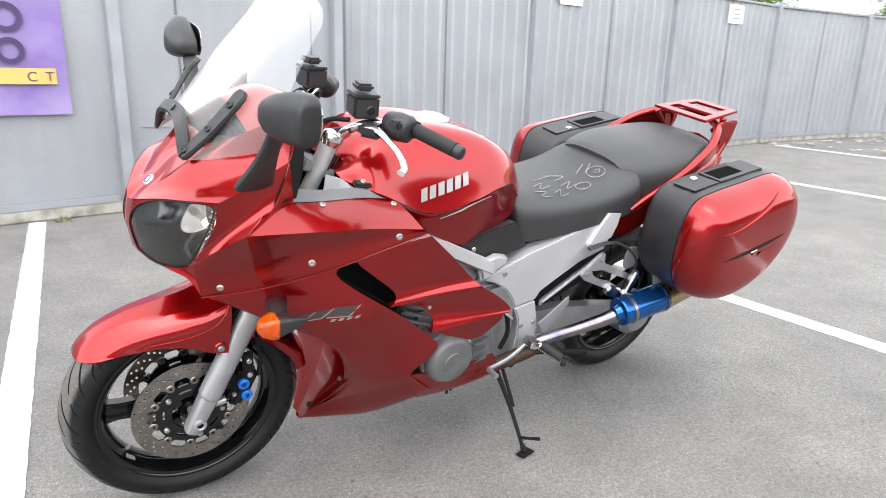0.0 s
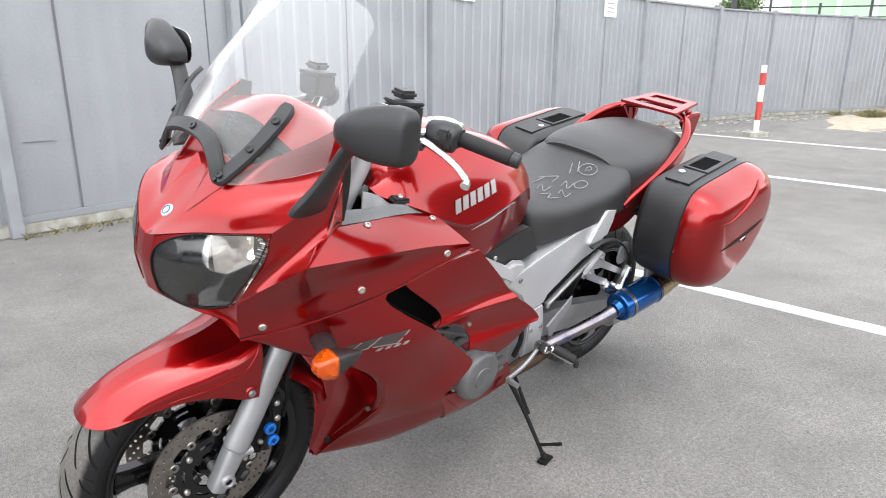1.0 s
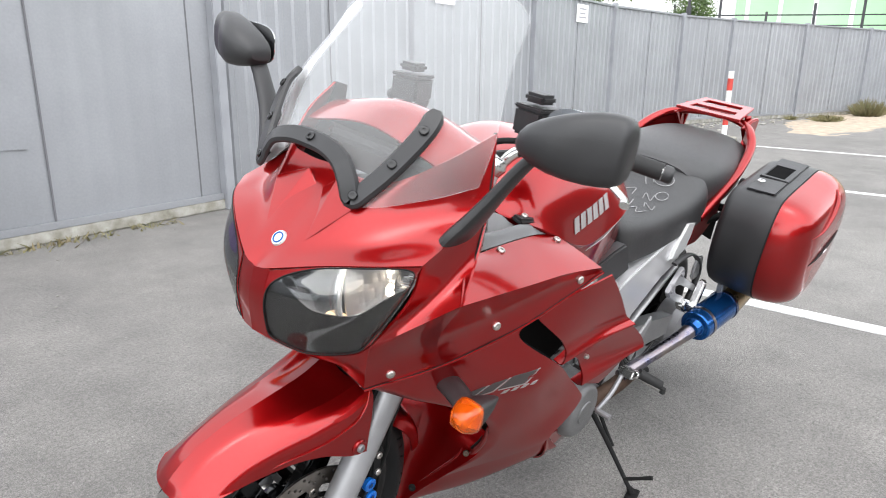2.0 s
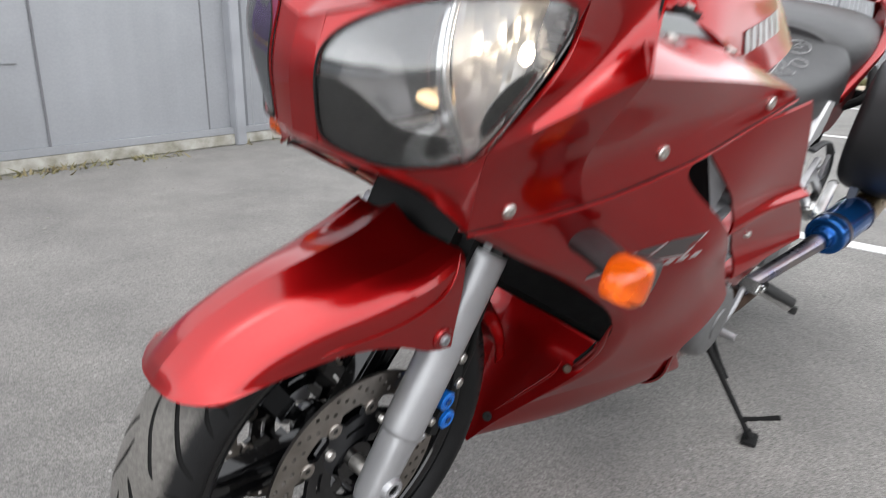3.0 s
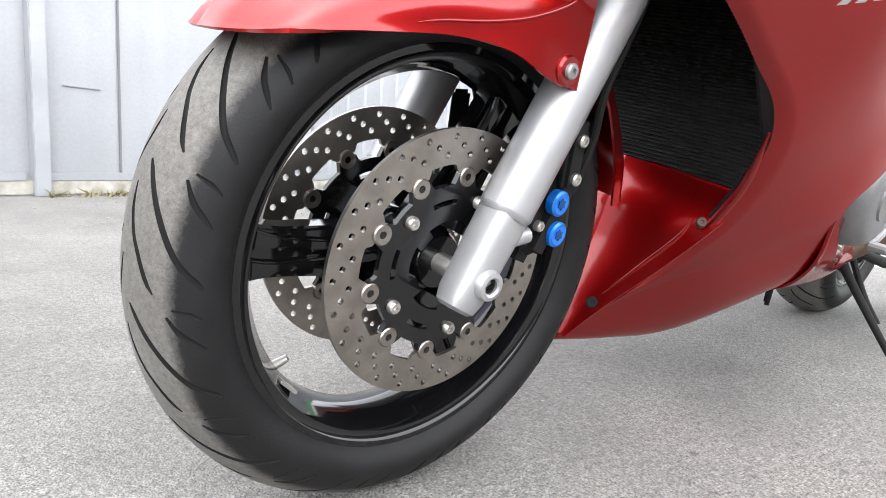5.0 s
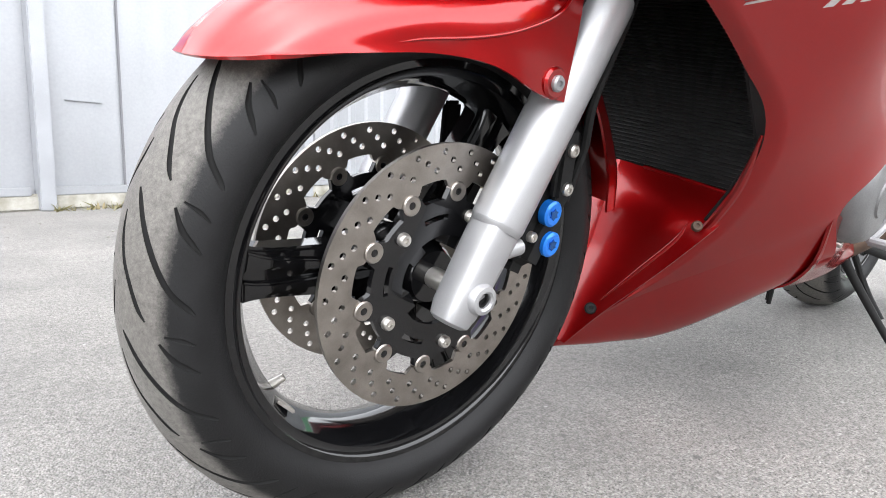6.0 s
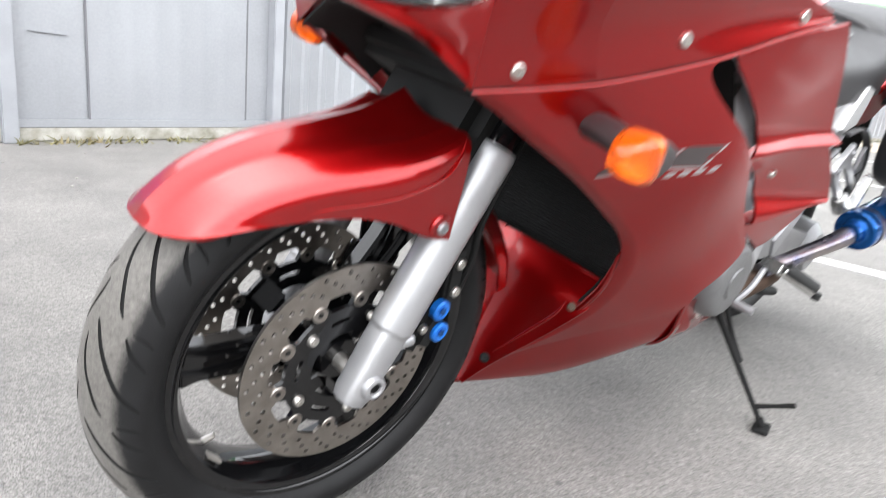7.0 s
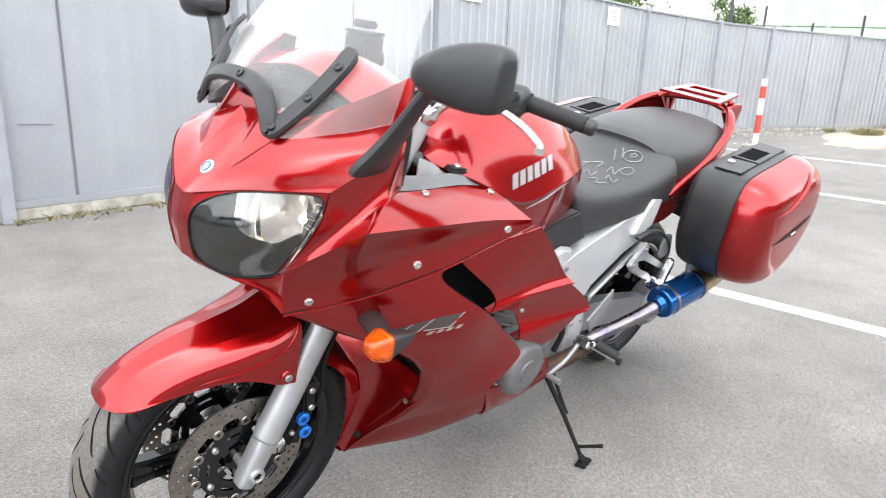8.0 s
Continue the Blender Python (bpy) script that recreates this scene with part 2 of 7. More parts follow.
def asphalt():
    m = bpy.data.materials.new("worn_asphalt")
    m.use_nodes = True
    n, l = m.node_tree.nodes, m.node_tree.links
    p, at = n["Principled BSDF"], n.new("ShaderNodeTexCoord")

    def noise_of(scale, detail, rough=0.6):
        t = n.new("ShaderNodeTexNoise")
        t.inputs["Scale"].default_value, t.inputs["Detail"].default_value, t.inputs["Roughness"].default_value = scale, detail, rough
        l.new(at.outputs["Object"], t.inputs["Vector"])
        return t

    big, mid, small, pit = noise_of(0.35, 7, 0.62), noise_of(2.6, 7, 0.68), noise_of(75, 6, 0.78), noise_of(260, 3, 0.6)
    add = n.new("ShaderNodeMixRGB")
    add.inputs[0].default_value = 0.5
    l.new(big.outputs["Fac"], add.inputs[1])
    l.new(mid.outputs["Fac"], add.inputs[2])
    ramp = n.new("ShaderNodeValToRGB")
    ramp.color_ramp.elements[0].position, ramp.color_ramp.elements[1].position = 0.37, 0.62
    ramp.color_ramp.elements[0].color, ramp.color_ramp.elements[1].color = (0.144, 0.140, 0.135, 1), (0.236, 0.229, 0.220, 1)
    l.new(add.outputs[0], ramp.inputs[0])
    pick = n.new("ShaderNodeValToRGB")
    pick.color_ramp.elements[0].position, pick.color_ramp.elements[1].position = 0.36, 0.60
    pick.color_ramp.elements[0].color, pick.color_ramp.elements[1].color = (0.66, 0.65, 0.64, 1), (1.22, 1.21, 1.19, 1)
    l.new(small.outputs["Fac"], pick.inputs[0])
    mul = n.new("ShaderNodeMixRGB")
    mul.blend_type, mul.inputs[0].default_value = "MULTIPLY", 0.85
    l.new(ramp.outputs[0], mul.inputs[1])
    l.new(pick.outputs[0], mul.inputs[2])
    gap = n.new("ShaderNodeValToRGB")
    gap.color_ramp.elements[0].position, gap.color_ramp.elements[1].position = 0.34, 0.50
    gap.color_ramp.elements[0].color, gap.color_ramp.elements[1].color = (0.38, 0.37, 0.36, 1), (1.15, 1.15, 1.14, 1)
    l.new(pit.outputs["Fac"], gap.inputs[0])
    fine = n.new("ShaderNodeMixRGB")
    fine.blend_type = "MULTIPLY"
    l.new(gap.outputs[0], fine.inputs[2])
    # aggregate: stones of several millimetres, each of its own tone, in dark binder
    stones, tone_of = n.new("ShaderNodeTexVoronoi"), n.new("ShaderNodeMapRange")
    stones.inputs["Scale"].default_value = 270
    l.new(at.outputs["Object"], stones.inputs["Vector"])
    tone_of.inputs["To Min"].default_value, tone_of.inputs["To Max"].default_value = 0.74, 1.30
    l.new(stones.outputs["Color"], tone_of.inputs["Value"])
    binder = n.new("ShaderNodeMapRange")
    binder.inputs["From Min"].default_value, binder.inputs["From Max"].default_value = 0.40, 0.72
    binder.inputs["To Min"].default_value, binder.inputs["To Max"].default_value = 1.0, 0.66
    l.new(stones.outputs["Distance"], binder.inputs["Value"])
    stony = n.new("ShaderNodeMath")
    stony.operation = "MULTIPLY"
    l.new(tone_of.outputs["Result"], stony.inputs[0])
    l.new(binder.outputs["Result"], stony.inputs[1])
    mixed = n.new("ShaderNodeMixRGB")
    mixed.blend_type, mixed.inputs[0].default_value = "MULTIPLY", 0.85
    l.new(mul.outputs[0], mixed.inputs[1])
    l.new(stony.outputs[0], mixed.inputs[2])
    l.new(mixed.outputs[0], fine.inputs[1])
    # coarse worn patches and smooth ones
    worn, much = noise_of(1.3, 5, 0.6), n.new("ShaderNodeMapRange")
    much.inputs["From Min"].default_value, much.inputs["From Max"].default_value = 0.40, 0.62
    much.inputs["To Min"].default_value, much.inputs["To Max"].default_value = 0.25, 1.0
    l.new(worn.outputs["Fac"], much.inputs["Value"])
    l.new(much.outputs["Result"], fine.inputs[0])
    crumb, dark, few_dark = n.new("ShaderNodeTexVoronoi"), n.new("ShaderNodeValToRGB"), n.new("ShaderNodeValToRGB")
    crumb.inputs["Scale"].default_value, crumb.inputs["Randomness"].default_value = 24, 1.0
    bent = n.new("ShaderNodeMixRGB")
    bent.inputs[0].default_value = 0.02
    l.new(at.outputs["Object"], bent.inputs[1])
    l.new(small.outputs["Color"], bent.inputs[2])
    l.new(bent.outputs[0], crumb.inputs["Vector"])
    dark.color_ramp.elements[0].position, dark.color_ramp.elements[1].position = 0.10, 0.22
    dark.color_ramp.elements[0].color, dark.color_ramp.elements[1].color = (1, 1, 1, 1), (0, 0, 0, 1)
    few_dark.color_ramp.elements[0].position, few_dark.color_ramp.elements[1].position = 0.74, 0.80
    l.new(crumb.outputs["Distance"], dark.inputs[0])
    l.new(crumb.outputs["Color"], few_dark.inputs[0])
    both, spot = n.new("ShaderNodeMath"), n.new("ShaderNodeMixRGB")
    both.operation = "MULTIPLY"
    l.new(dark.outputs[0], both.inputs[0])
    l.new(few_dark.outputs[0], both.inputs[1])
    spot.inputs[2].default_value = (0.105, 0.102, 0.098, 1)
    l.new(both.outputs[0], spot.inputs[0])
    l.new(fine.outputs[0], spot.inputs[1])
    # pale stone chips
    stone, chip = n.new("ShaderNodeTexVoronoi"), n.new("ShaderNodeValToRGB")
    stone.inputs["Scale"].default_value = 26
    l.new(at.outputs["Object"], stone.inputs["Vector"])
    chip.color_ramp.elements[0].position, chip.color_ramp.elements[1].position = 0.06, 0.12
    chip.color_ramp.elements[0].color, chip.color_ramp.elements[1].color = (1, 1, 1, 1), (0, 0, 0, 1)
    l.new(stone.outputs["Distance"], chip.inputs[0])
    rare = n.new("ShaderNodeMath")
    rare.operation = "MULTIPLY"
    few = n.new("ShaderNodeValToRGB")
    few.color_ramp.elements[0].position, few.color_ramp.elements[1].position = 0.72, 0.76
    l.new(stone.outputs["Color"], few.inputs[0])
    l.new(chip.outputs[0], rare.inputs[0])
    l.new(few.outputs[0], rare.inputs[1])
    grain = n.new("ShaderNodeMixRGB")
    grain.inputs[2].default_value = (0.30, 0.293, 0.28, 1)
    l.new(rare.outputs[0], grain.inputs[0])
    l.new(spot.outputs[0], grain.inputs[1])
    l.new(grain.outputs[0], p.inputs["Base Color"])
    p.inputs["Roughness"].default_value = 0.85
    k = n.new("ShaderNodeBump")
    k.inputs["Strength"].default_value, k.inputs["Distance"].default_value = 0.85, 0.004
    height = n.new("ShaderNodeMath")
    height.operation = "SUBTRACT"
    l.new(small.outputs["Fac"], height.inputs[0])
    l.new(stones.outputs["Distance"], height.inputs[1])
    l.new(height.outputs[0], k.inputs["Height"])
    l.new(k.outputs[0], p.inputs["Normal"])
    return m


ASPHALT = asphalt()
LINE = material("road_paint", (0.58, 0.58, 0.57), 0.7, 0, 0, 0.22, 14, 0.4, 160, fine=0.14)
SHEET = material("grey_fence_sheet", (0.318, 0.328, 0.345), 0.42, 0.35, 0.0, 0.10, 1.6, 0.03, 60)
POST = material("grey_fence_post", (0.32, 0.33, 0.35), 0.5, 0.3, 0, 0.12, 4)
SEAM = material("dark_seam", (0.13, 0.13, 0.14), 0.7)
CONCRETE = material("pale_concrete", (0.36, 0.35, 0.32), 0.9, 0, 0, 0.3, 9, 0.5, 90, dark=(0.17, 0.16, 0.12))
GRIT = material("grey_grit", (0.24, 0.23, 0.21), 0.9, 0, 0, 0.3, 30)
SAND = material("sandy_soil", (0.40, 0.33, 0.25), 0.95, 0, 0, 0.3, 6, 0.5, 80)
WEED = material("weed_leaf", (0.12, 0.125, 0.05), 0.7, 0, 0, 0.5, 9, dark=(0.19, 0.15, 0.08))
PAPER = material("white_paper", (0.80, 0.80, 0.79), 0.7, 0, 0, 0.04, 8)
INK = material("grey_print", (0.28, 0.28, 0.30), 0.7)
PURPLE = material("purple_banner", (0.13, 0.075, 0.26), 0.55, 0, 0.1, 0.55, 2.2, dark=(0.30, 0.24, 0.42))
YELLOW = material("yellow_banner", (0.62, 0.42, 0.12), 0.55, 0, 0, 0.1, 9)
DEEP = material("dark_violet_print", (0.05, 0.03, 0.10), 0.5)
POLE_RED = material("red_bollard_paint", (0.52, 0.05, 0.035), 0.5, 0, 0, 0.2, 12)
POLE_WHITE = material("white_bollard_paint", (0.74, 0.74, 0.72), 0.55, 0, 0, 0.15, 12)
RAIL = material("dark_railing", (0.05, 0.05, 0.055), 0.5, 0.4)
MINT = material("mint_cladding", (0.36, 0.60, 0.36), 0.6, 0, 0, 0.2, 0.2)
GREEN = material("green_cladding", (0.16, 0.42, 0.24), 0.6, 0, 0, 0.15, 0.2)
PALE = material("pale_cladding", (0.80, 0.82, 0.80), 0.7, 0, 0, 0.1, 0.3)
LEAF = material("tree_leaf", (0.09, 0.15, 0.035), 0.55, 0, 0, 0.4, 3)
BARK = material("tree_bark", (0.12, 0.09, 0.06), 0.9, 0, 0, 0.3, 9)
DULL = material("dull_backdrop", (0.11, 0.10, 0.095), 0.85, 0, 0, 0.25, 0.4)

bm = bmesh.new()
xs = [-900, -120, -30, *np.linspace(-10, 30, 41), 60, 200, 900]
ys = [-900, -120, -30, *np.linspace(-10, 10, 21), 40, 200, 900]
vs = [[bm.verts.new((x, y, 0)) for y in ys] for x in xs]
for a, b in zip(vs, vs[1:]):
    for i in range(len(ys) - 1):
        bm.faces.new((a[i], b[i], b[i + 1], a[i + 1]))
tagged(part("ground", bm, ASPHALT), "worn grey asphalt of an open parking lot", "ground", kind="structure")


def stripe(a, b, width, seed):
    """A painted line on the asphalt with ragged edges."""
    rnd = random.Random(seed)
    a, b = Vector(a), Vector(b)
    d = (b - a).normalized()
    s = Vector((-d.y, d.x)) * width / 2
    n = max(8, int((b - a).length / 0.05))
    bm = bmesh.new()
    low, high = [], []
    for i in range(n + 1):
        q = a + (b - a) * i / n
        e, f = s * (1 + rnd.uniform(-0.05, 0.03)), s * (1 + rnd.uniform(-0.05, 0.03))
        low.append([bm.verts.new((*(q + e), z)) for z in (0.0, 0.004)])
        high.append([bm.verts.new((*(q - f), z)) for z in (0.0, 0.004)])
    for i in range(n):
        bm.faces.new((low[i][1], low[i + 1][1], high[i + 1][1], high[i][1]))
        bm.faces.new((low[i][0], low[i + 1][0], low[i + 1][1], low[i][1]))
        bm.faces.new((high[i][1], high[i + 1][1], high[i + 1][0], high[i][0]))
    bmesh.ops.recalc_face_normals(bm, faces=bm.faces)
    return tagged(part("parking_line", bm, LINE), "white painted parking line worn at its edges", "road marking", "parking lines", "structure")


stripe((-0.072, 3.80), (-0.68, -2.6), 0.11, 1)
stripe((2.96, 1.9), (3.02, -3.4), 0.12, 2)
stripe((7.22, 2.3), (7.10, -3.0), 0.12, 3)
stripe((10.9, 4.3), (10.75, -2.5), 0.12, 4)

# ---- fence ----
LINE_OF_FENCE = [(-7.0, 3.36), (0.58, 3.95), (2.47, 4.08), (5.07, 4.27), (7.9, 4.48), (10.9, 4.70), (13.75, 4.52), (15.7, 4.10), (18.4, 3.15), (21.4, 2.2), (24.4, 1.3), (27.4, 0.4)]
TOP = 2.26


def fence_sheet(a, b, pitch, deep, low, high):
    """Profiled sheet from a to b: trapezoid ribs of a pitch and depth."""
    a, b = Vector(a), Vector(b)
    d = (b - a).normalized()
    out = Vector((d.y, -d.x))
    n = max(1, round((b - a).length / pitch))
    line = []
    for i in range(n):
        for f, o in ((0.0, 0), (0.52, 0), (0.62, 1), (0.90, 1)):
            line.append(a + (b - a) * (i + f) / n + out * deep * o)
    line.append(b)
    bm = bmesh.new()
    back = [p - out * 0.0012 for p in line]
    cols = [[[bm.verts.new((*p, z)) for z in (low, high)] for p in side] for side in (line, back)]
    for side in cols:
        for p, q in zip(side, side[1:]):
            bm.faces.new((p[0], q[0], q[1], p[1]))
    f, k = cols
    for z in (0, 1):
        for i in range(len(f) - 1):
            bm.faces.new((f[i][z], f[i + 1][z], k[i + 1][z], k[i][z]))
    bm.faces.new((f[0][0], f[0][1], k[0][1], k[0][0]))
    bm.faces.new((f[-1][0], f[-1][1], k[-1][1], k[-1][0]))
    bmesh.ops.recalc_face_normals(bm, faces=bm.faces)
    return bm


def along(a, b, f, off=0.0):
    a, b = Vector(a), Vector(b)
    d = (b - a).normalized()
    return a + (b - a) * f + Vector((d.y, -d.x)) * off


def beam(a, b, wide, tall, z, bevel=0.004):
    """A level bar from a to b in plan."""
    a, b = Vector(a), Vector(b)
    m, ang = (a + b) / 2, math.degrees(math.atan2((b - a).y, (b - a).x))
    return block(((b - a).length, wide, tall), (m.x, m.y, z), (0, 0, ang), bevel)


fence = tagged(new("fence"), "tall grey fence of profiled metal sheets on square posts", "fence", kind="structure")
for k, (a, b) in enumerate(zip(LINE_OF_FENCE, LINE_OF_FENCE[1:])):
    ang = math.degrees(math.atan2(b[1] - a[1], b[0] - a[0]))
    near = k < 2
    rib, deep = (0.17, 0.0018) if near else (0.19, 0.020)
    cuts = {0: [0, 0.2, 0.4, 0.6, 0.8, 1], 1: [0, 0.25, 0.87, 1]}.get(k, [0, 0.5, 1])
    for i, (f, g) in enumerate(zip(cuts, cuts[1:])):
        o = 0.032 + 0.004 * (i % 2)
        part("fence_sheet", fence_sheet(along(a, b, f, o), along(a, b, g + (0.008 if g < 1 else 0), o), rib, deep, 0.10, TOP), SHEET, fence)
        if i:
            part("sheet_seam", beam(along(a, b, f, o + deep + 0.004), along(a, b, f, o + deep + 0.004) + (Vector(b) - Vector(a)).normalized() * 0.014, 0.004, TOP - 0.1, (TOP + 0.1) / 2, 0.001), SEAM, fence)
    for z in (0.14, TOP - 0.25):
        part("rail", beam(along(a, b, 0, 0.0), along(a, b, 1, 0.0), 0.04, 0.05, z), POST, fence)
    part("bottom_trim", beam(along(a, b, 0.01, 0.062 if near else 0.075), along(a, b, 0.99, 0.062 if near else 0.075), 0.03, 0.05, 0.115), SHEET, fence)
    part("cap_rail", beam(along(a, b, 0.0, 0.045), along(a, b, 1.0, 0.045), 0.07, 0.035, TOP + 0.012), SHEET, fence)
    part("post", block((0.09, 0.09, TOP + 0.06), (*along(a, b, 1, 0.075), (TOP + 0.06) / 2), (0, 0, ang), 0.006), POST, fence)
    part("concrete_base", beam(along(a, b, 0, 0.0), along(a, b, 1, 0.0), 0.16, 0.10, 0.05, 0.012), CONCRETE, fence)

dent = block((0.22, 0.012, 0.007), (0.84, 3.928, 0.66), (0, 2, 4.2), 0.003)
part("dented_fold", dent, SHEET, fence)

# weeds, grit and sand along the fence
rnd = random.Random(7)
bm = bmesh.new()
for k, (a, b) in enumerate(zip(LINE_OF_FENCE[:5], LINE_OF_FENCE[1:6])):
    length = (Vector(b) - Vector(a)).length
    for i in range(int(length * 150)):
        f = rnd.random()
        if noise.noise((f * length * 2.3 + k * 7, 3.1, 0)) < 0.02:
            continue
        p = along(a, b, f, 0.11 + abs(rnd.gauss(0, 0.07)))
        h, w, t = rnd.uniform(0.012, 0.055), rnd.uniform(0.004, 0.010), rnd.uniform(0, 6.28)
        s, lean = Vector((math.cos(t), math.sin(t))) * w, Vector((rnd.gauss(0, 0.03), rnd.gauss(0, 0.03)))
        q = [bm.verts.new((p.x - s.x, p.y - s.y, 0)), bm.verts.new((p.x + s.x, p.y + s.y, 0)), bm.verts.new((p.x + s.x * 0.7 + lean.x * 0.5, p.y + s.y * 0.7 + lean.y * 0.5, h * 0.6)), bm.verts.new((p.x + lean.x, p.y + lean.y, h))]
        bm.faces.new((q[0], q[1], q[2]))
        bm.faces.new((q[0], q[2], q[3]))
tagged(part("weeds", bm, WEED), "low dry green weeds along the foot of the fence", "weeds", kind="stuff")
bm = bmesh.new()
for k in range(420):
    a, b = LINE_OF_FENCE[k % 7], LINE_OF_FENCE[k % 7 + 1]
    p = along(a, b, rnd.random(), 0.14 + abs(rnd.gauss(0, 0.16)))
    r = rnd.uniform(0.002, 0.009)
    got = bmesh.ops.create_icosphere(bm, subdivisions=1, radius=r, matrix=pose(p.x, p.y, r * 0.4, rnd.uniform(0, 90), 0, rnd.uniform(0, 360)))
    bmesh.ops.scale(bm, vec=(1, rnd.uniform(0.6, 1), 0.7), verts=got["verts"])
tagged(part("gravel", bm, GRIT), "loose pale grit and crumbs of concrete by the fence", "gravel", kind="stuff")


def sand_height(x, y):
    ragged = 0.45 * noise.noise((x * 0.9, y * 1.3, 2)) + 0.2 * noise.noise((x * 3.1, y * 3.7, 5))
    return -0.012 + 0.036 * max(0, 1 + ragged - ((x - 17.8) / 4.6) ** 2 - ((y - 1.75) / 1.2) ** 2)


tagged(part("sand_patch", sheet([[(x, y, sand_height(x, y)) for y in np.linspace(0.2, 3.2, 44)] for x in np.linspace(12.6, 23.0, 90)]), SAND), "patch of pale sandy soil with dry grass", "sand", kind="stuff")


def weed_clump(at, spread, tall, blades, seed):
    """A tuft of thin bent blades that lean outwards from its middle."""
    r, tuft = random.Random(seed), bmesh.new()
    for _ in range(blades):
        t, d = r.uniform(0, 6.28), spread * r.random() ** 0.6
        root, turn_by = Vector((math.cos(t) * d, math.sin(t) * d * 0.6, 0)), r.uniform(0, 6.28)
        h, w = tall * r.uniform(0.35, 1.0) * (1 - 0.5 * d / spread), r.uniform(0.003, 0.009)
        side = Vector((math.cos(turn_by), math.sin(turn_by), 0)) * w
        lean = Vector((root.x, root.y, 0)) * 0.4 + Vector((r.gauss(0, 0.08), r.gauss(0, 0.08), 0))
        q = [tuft.verts.new(p) for p in (root - side, root + side, root + side * 0.8 + lean * 0.4 + Vector((0, 0, h * 0.6)), root + lean + Vector((0, 0, h)))]
        tuft.faces.new((q[0], q[1], q[2]))
        tuft.faces.new((q[0], q[2], q[3]))
    tuft.transform(Matrix.Translation(at))
    tagged(part("weed_clump", tuft, WEED), "dry green weed clump on the sandy soil by the fence", "weeds", "weed clumps")


weed_clump((17.5, 2.15, 0.01), 0.42, 0.22, 600, 4)
weed_clump((20.6, 1.75, 0.01), 0.55, 0.60, 600, 5)
weed_clump((17.55, 2.95, 0.0), 0.16, 0.16, 140, 6)
bm = bmesh.new()
for k in range(150):
    a, b = LINE_OF_FENCE[5 + k % 3], LINE_OF_FENCE[6 + k % 3]
    p = along(a, b, rnd.random(), 0.25 + abs(rnd.gauss(0, 0.55)))
    r = rnd.uniform(0.012, 0.055) * (0.5 + rnd.random())
    got = bmesh.ops.create_icosphere(bm, subdivisions=1, radius=r, matrix=pose(p.x, p.y, r * 0.15, rnd.uniform(0, 90), 0, rnd.uniform(0, 360)))
    for v in got["verts"]:
        v.co += Vector((rnd.uniform(-1, 1), rnd.uniform(-1, 1), rnd.uniform(-0.6, 0.6))) * r * 0.35
        v.co.z *= 0.5
tagged(part("rubble", bm, CONCRETE, sharp=10), "broken pale concrete lying at the foot of the fence", "rubble", kind="stuff")

# notices and the banner on the fence


def notice(f, k, z, w, h):
    a, b = LINE_OF_FENCE[k], LINE_OF_FENCE[k + 1]
    ang = math.degrees(math.atan2(b[1] - a[1], b[0] - a[0]))
    p = along(a, b, f, 0.066)
    s = tagged(new("paper_notice"), "white paper notice with grey print on the fence", "notice", "notices on the fence")
    s.matrix_basis = pose(p.x, p.y, z, 0, 0, ang)
    part("paper", block((w, 0.004, h), (0, 0, 0), (0, 0, 0), 0.001), PAPER, s)
    for i, (u, v) in enumerate(((0.62, 0.25), (0.5, 0.0), (0.6, -0.22))):
        part("print_bar", block((w * u, 0.002, h * 0.07), (0, -0.004, h * v), (0, 0, 0), 0), INK, s)


notice(0.55, 4, 2.06, 0.44, 0.28)
notice(0.10, 1, 2.02, 0.24, 0.33)
notice(0.22, 3, 2.06, 0.40, 0.28)

banner = tagged(new("banner"), "faded purple vinyl banner with a yellow band hung on the fence", "banner")
banner.matrix_basis = pose(-0.37, 3.80, 1.34, 0, 0, 4.45)
part("cloth", sheet([[(x, 0.006 * math.sin(x * 9 + z * 4) + 0.004 * math.sin(z * 13), z) for z in np.linspace(-0.56, 0.56, 24)] for x in np.linspace(-0.62, 0.62, 30)], 0.003, (0, 5, 0)), PURPLE, banner)
part("yellow_band", block((0.95, 0.004, 0.11), (0.07, -0.016, -0.29), (0, 0, 0), 0.001), YELLOW, banner, "yellow band")
for i, w in enumerate((0.10, 0.10, 0.10, 0.10, 0.10, 0.10)):
    x = -0.34 + i * 0.14
    if i < 4:
        part("print_bar", block((w * 0.6, 0.003, 0.055), (x, -0.020, -0.29), (0, 0, 0), 0), DEEP, banner)
for i, (x, z, r) in enumerate(((0.28, 0.10, 0.10), (0.28, -0.12, 0.09), (0.0, 0.0, 0.13))):
    part("ring_print", plate([circle(x, z, r), circle(x, z, r * 0.62)], -0.018, -0.021), DEEP, banner)
for ch, x in (("C", 0.36), ("T", 0.475)):
    cu = bpy.data.curves.new("letter", "FONT")
    cu.body, cu.size, cu.extrude = ch, 0.095, 0.001
    tmp = bpy.data.objects.new("letter", cu)
    me = bpy.data.meshes.new_from_object(tmp)
    bpy.data.objects.remove(tmp)
    me.materials.append(DEEP)
    ob = new("letter", me)
    ob.parent, ob.matrix_basis = banner, pose(x, -0.0195, -0.325, 90, 0, 0)

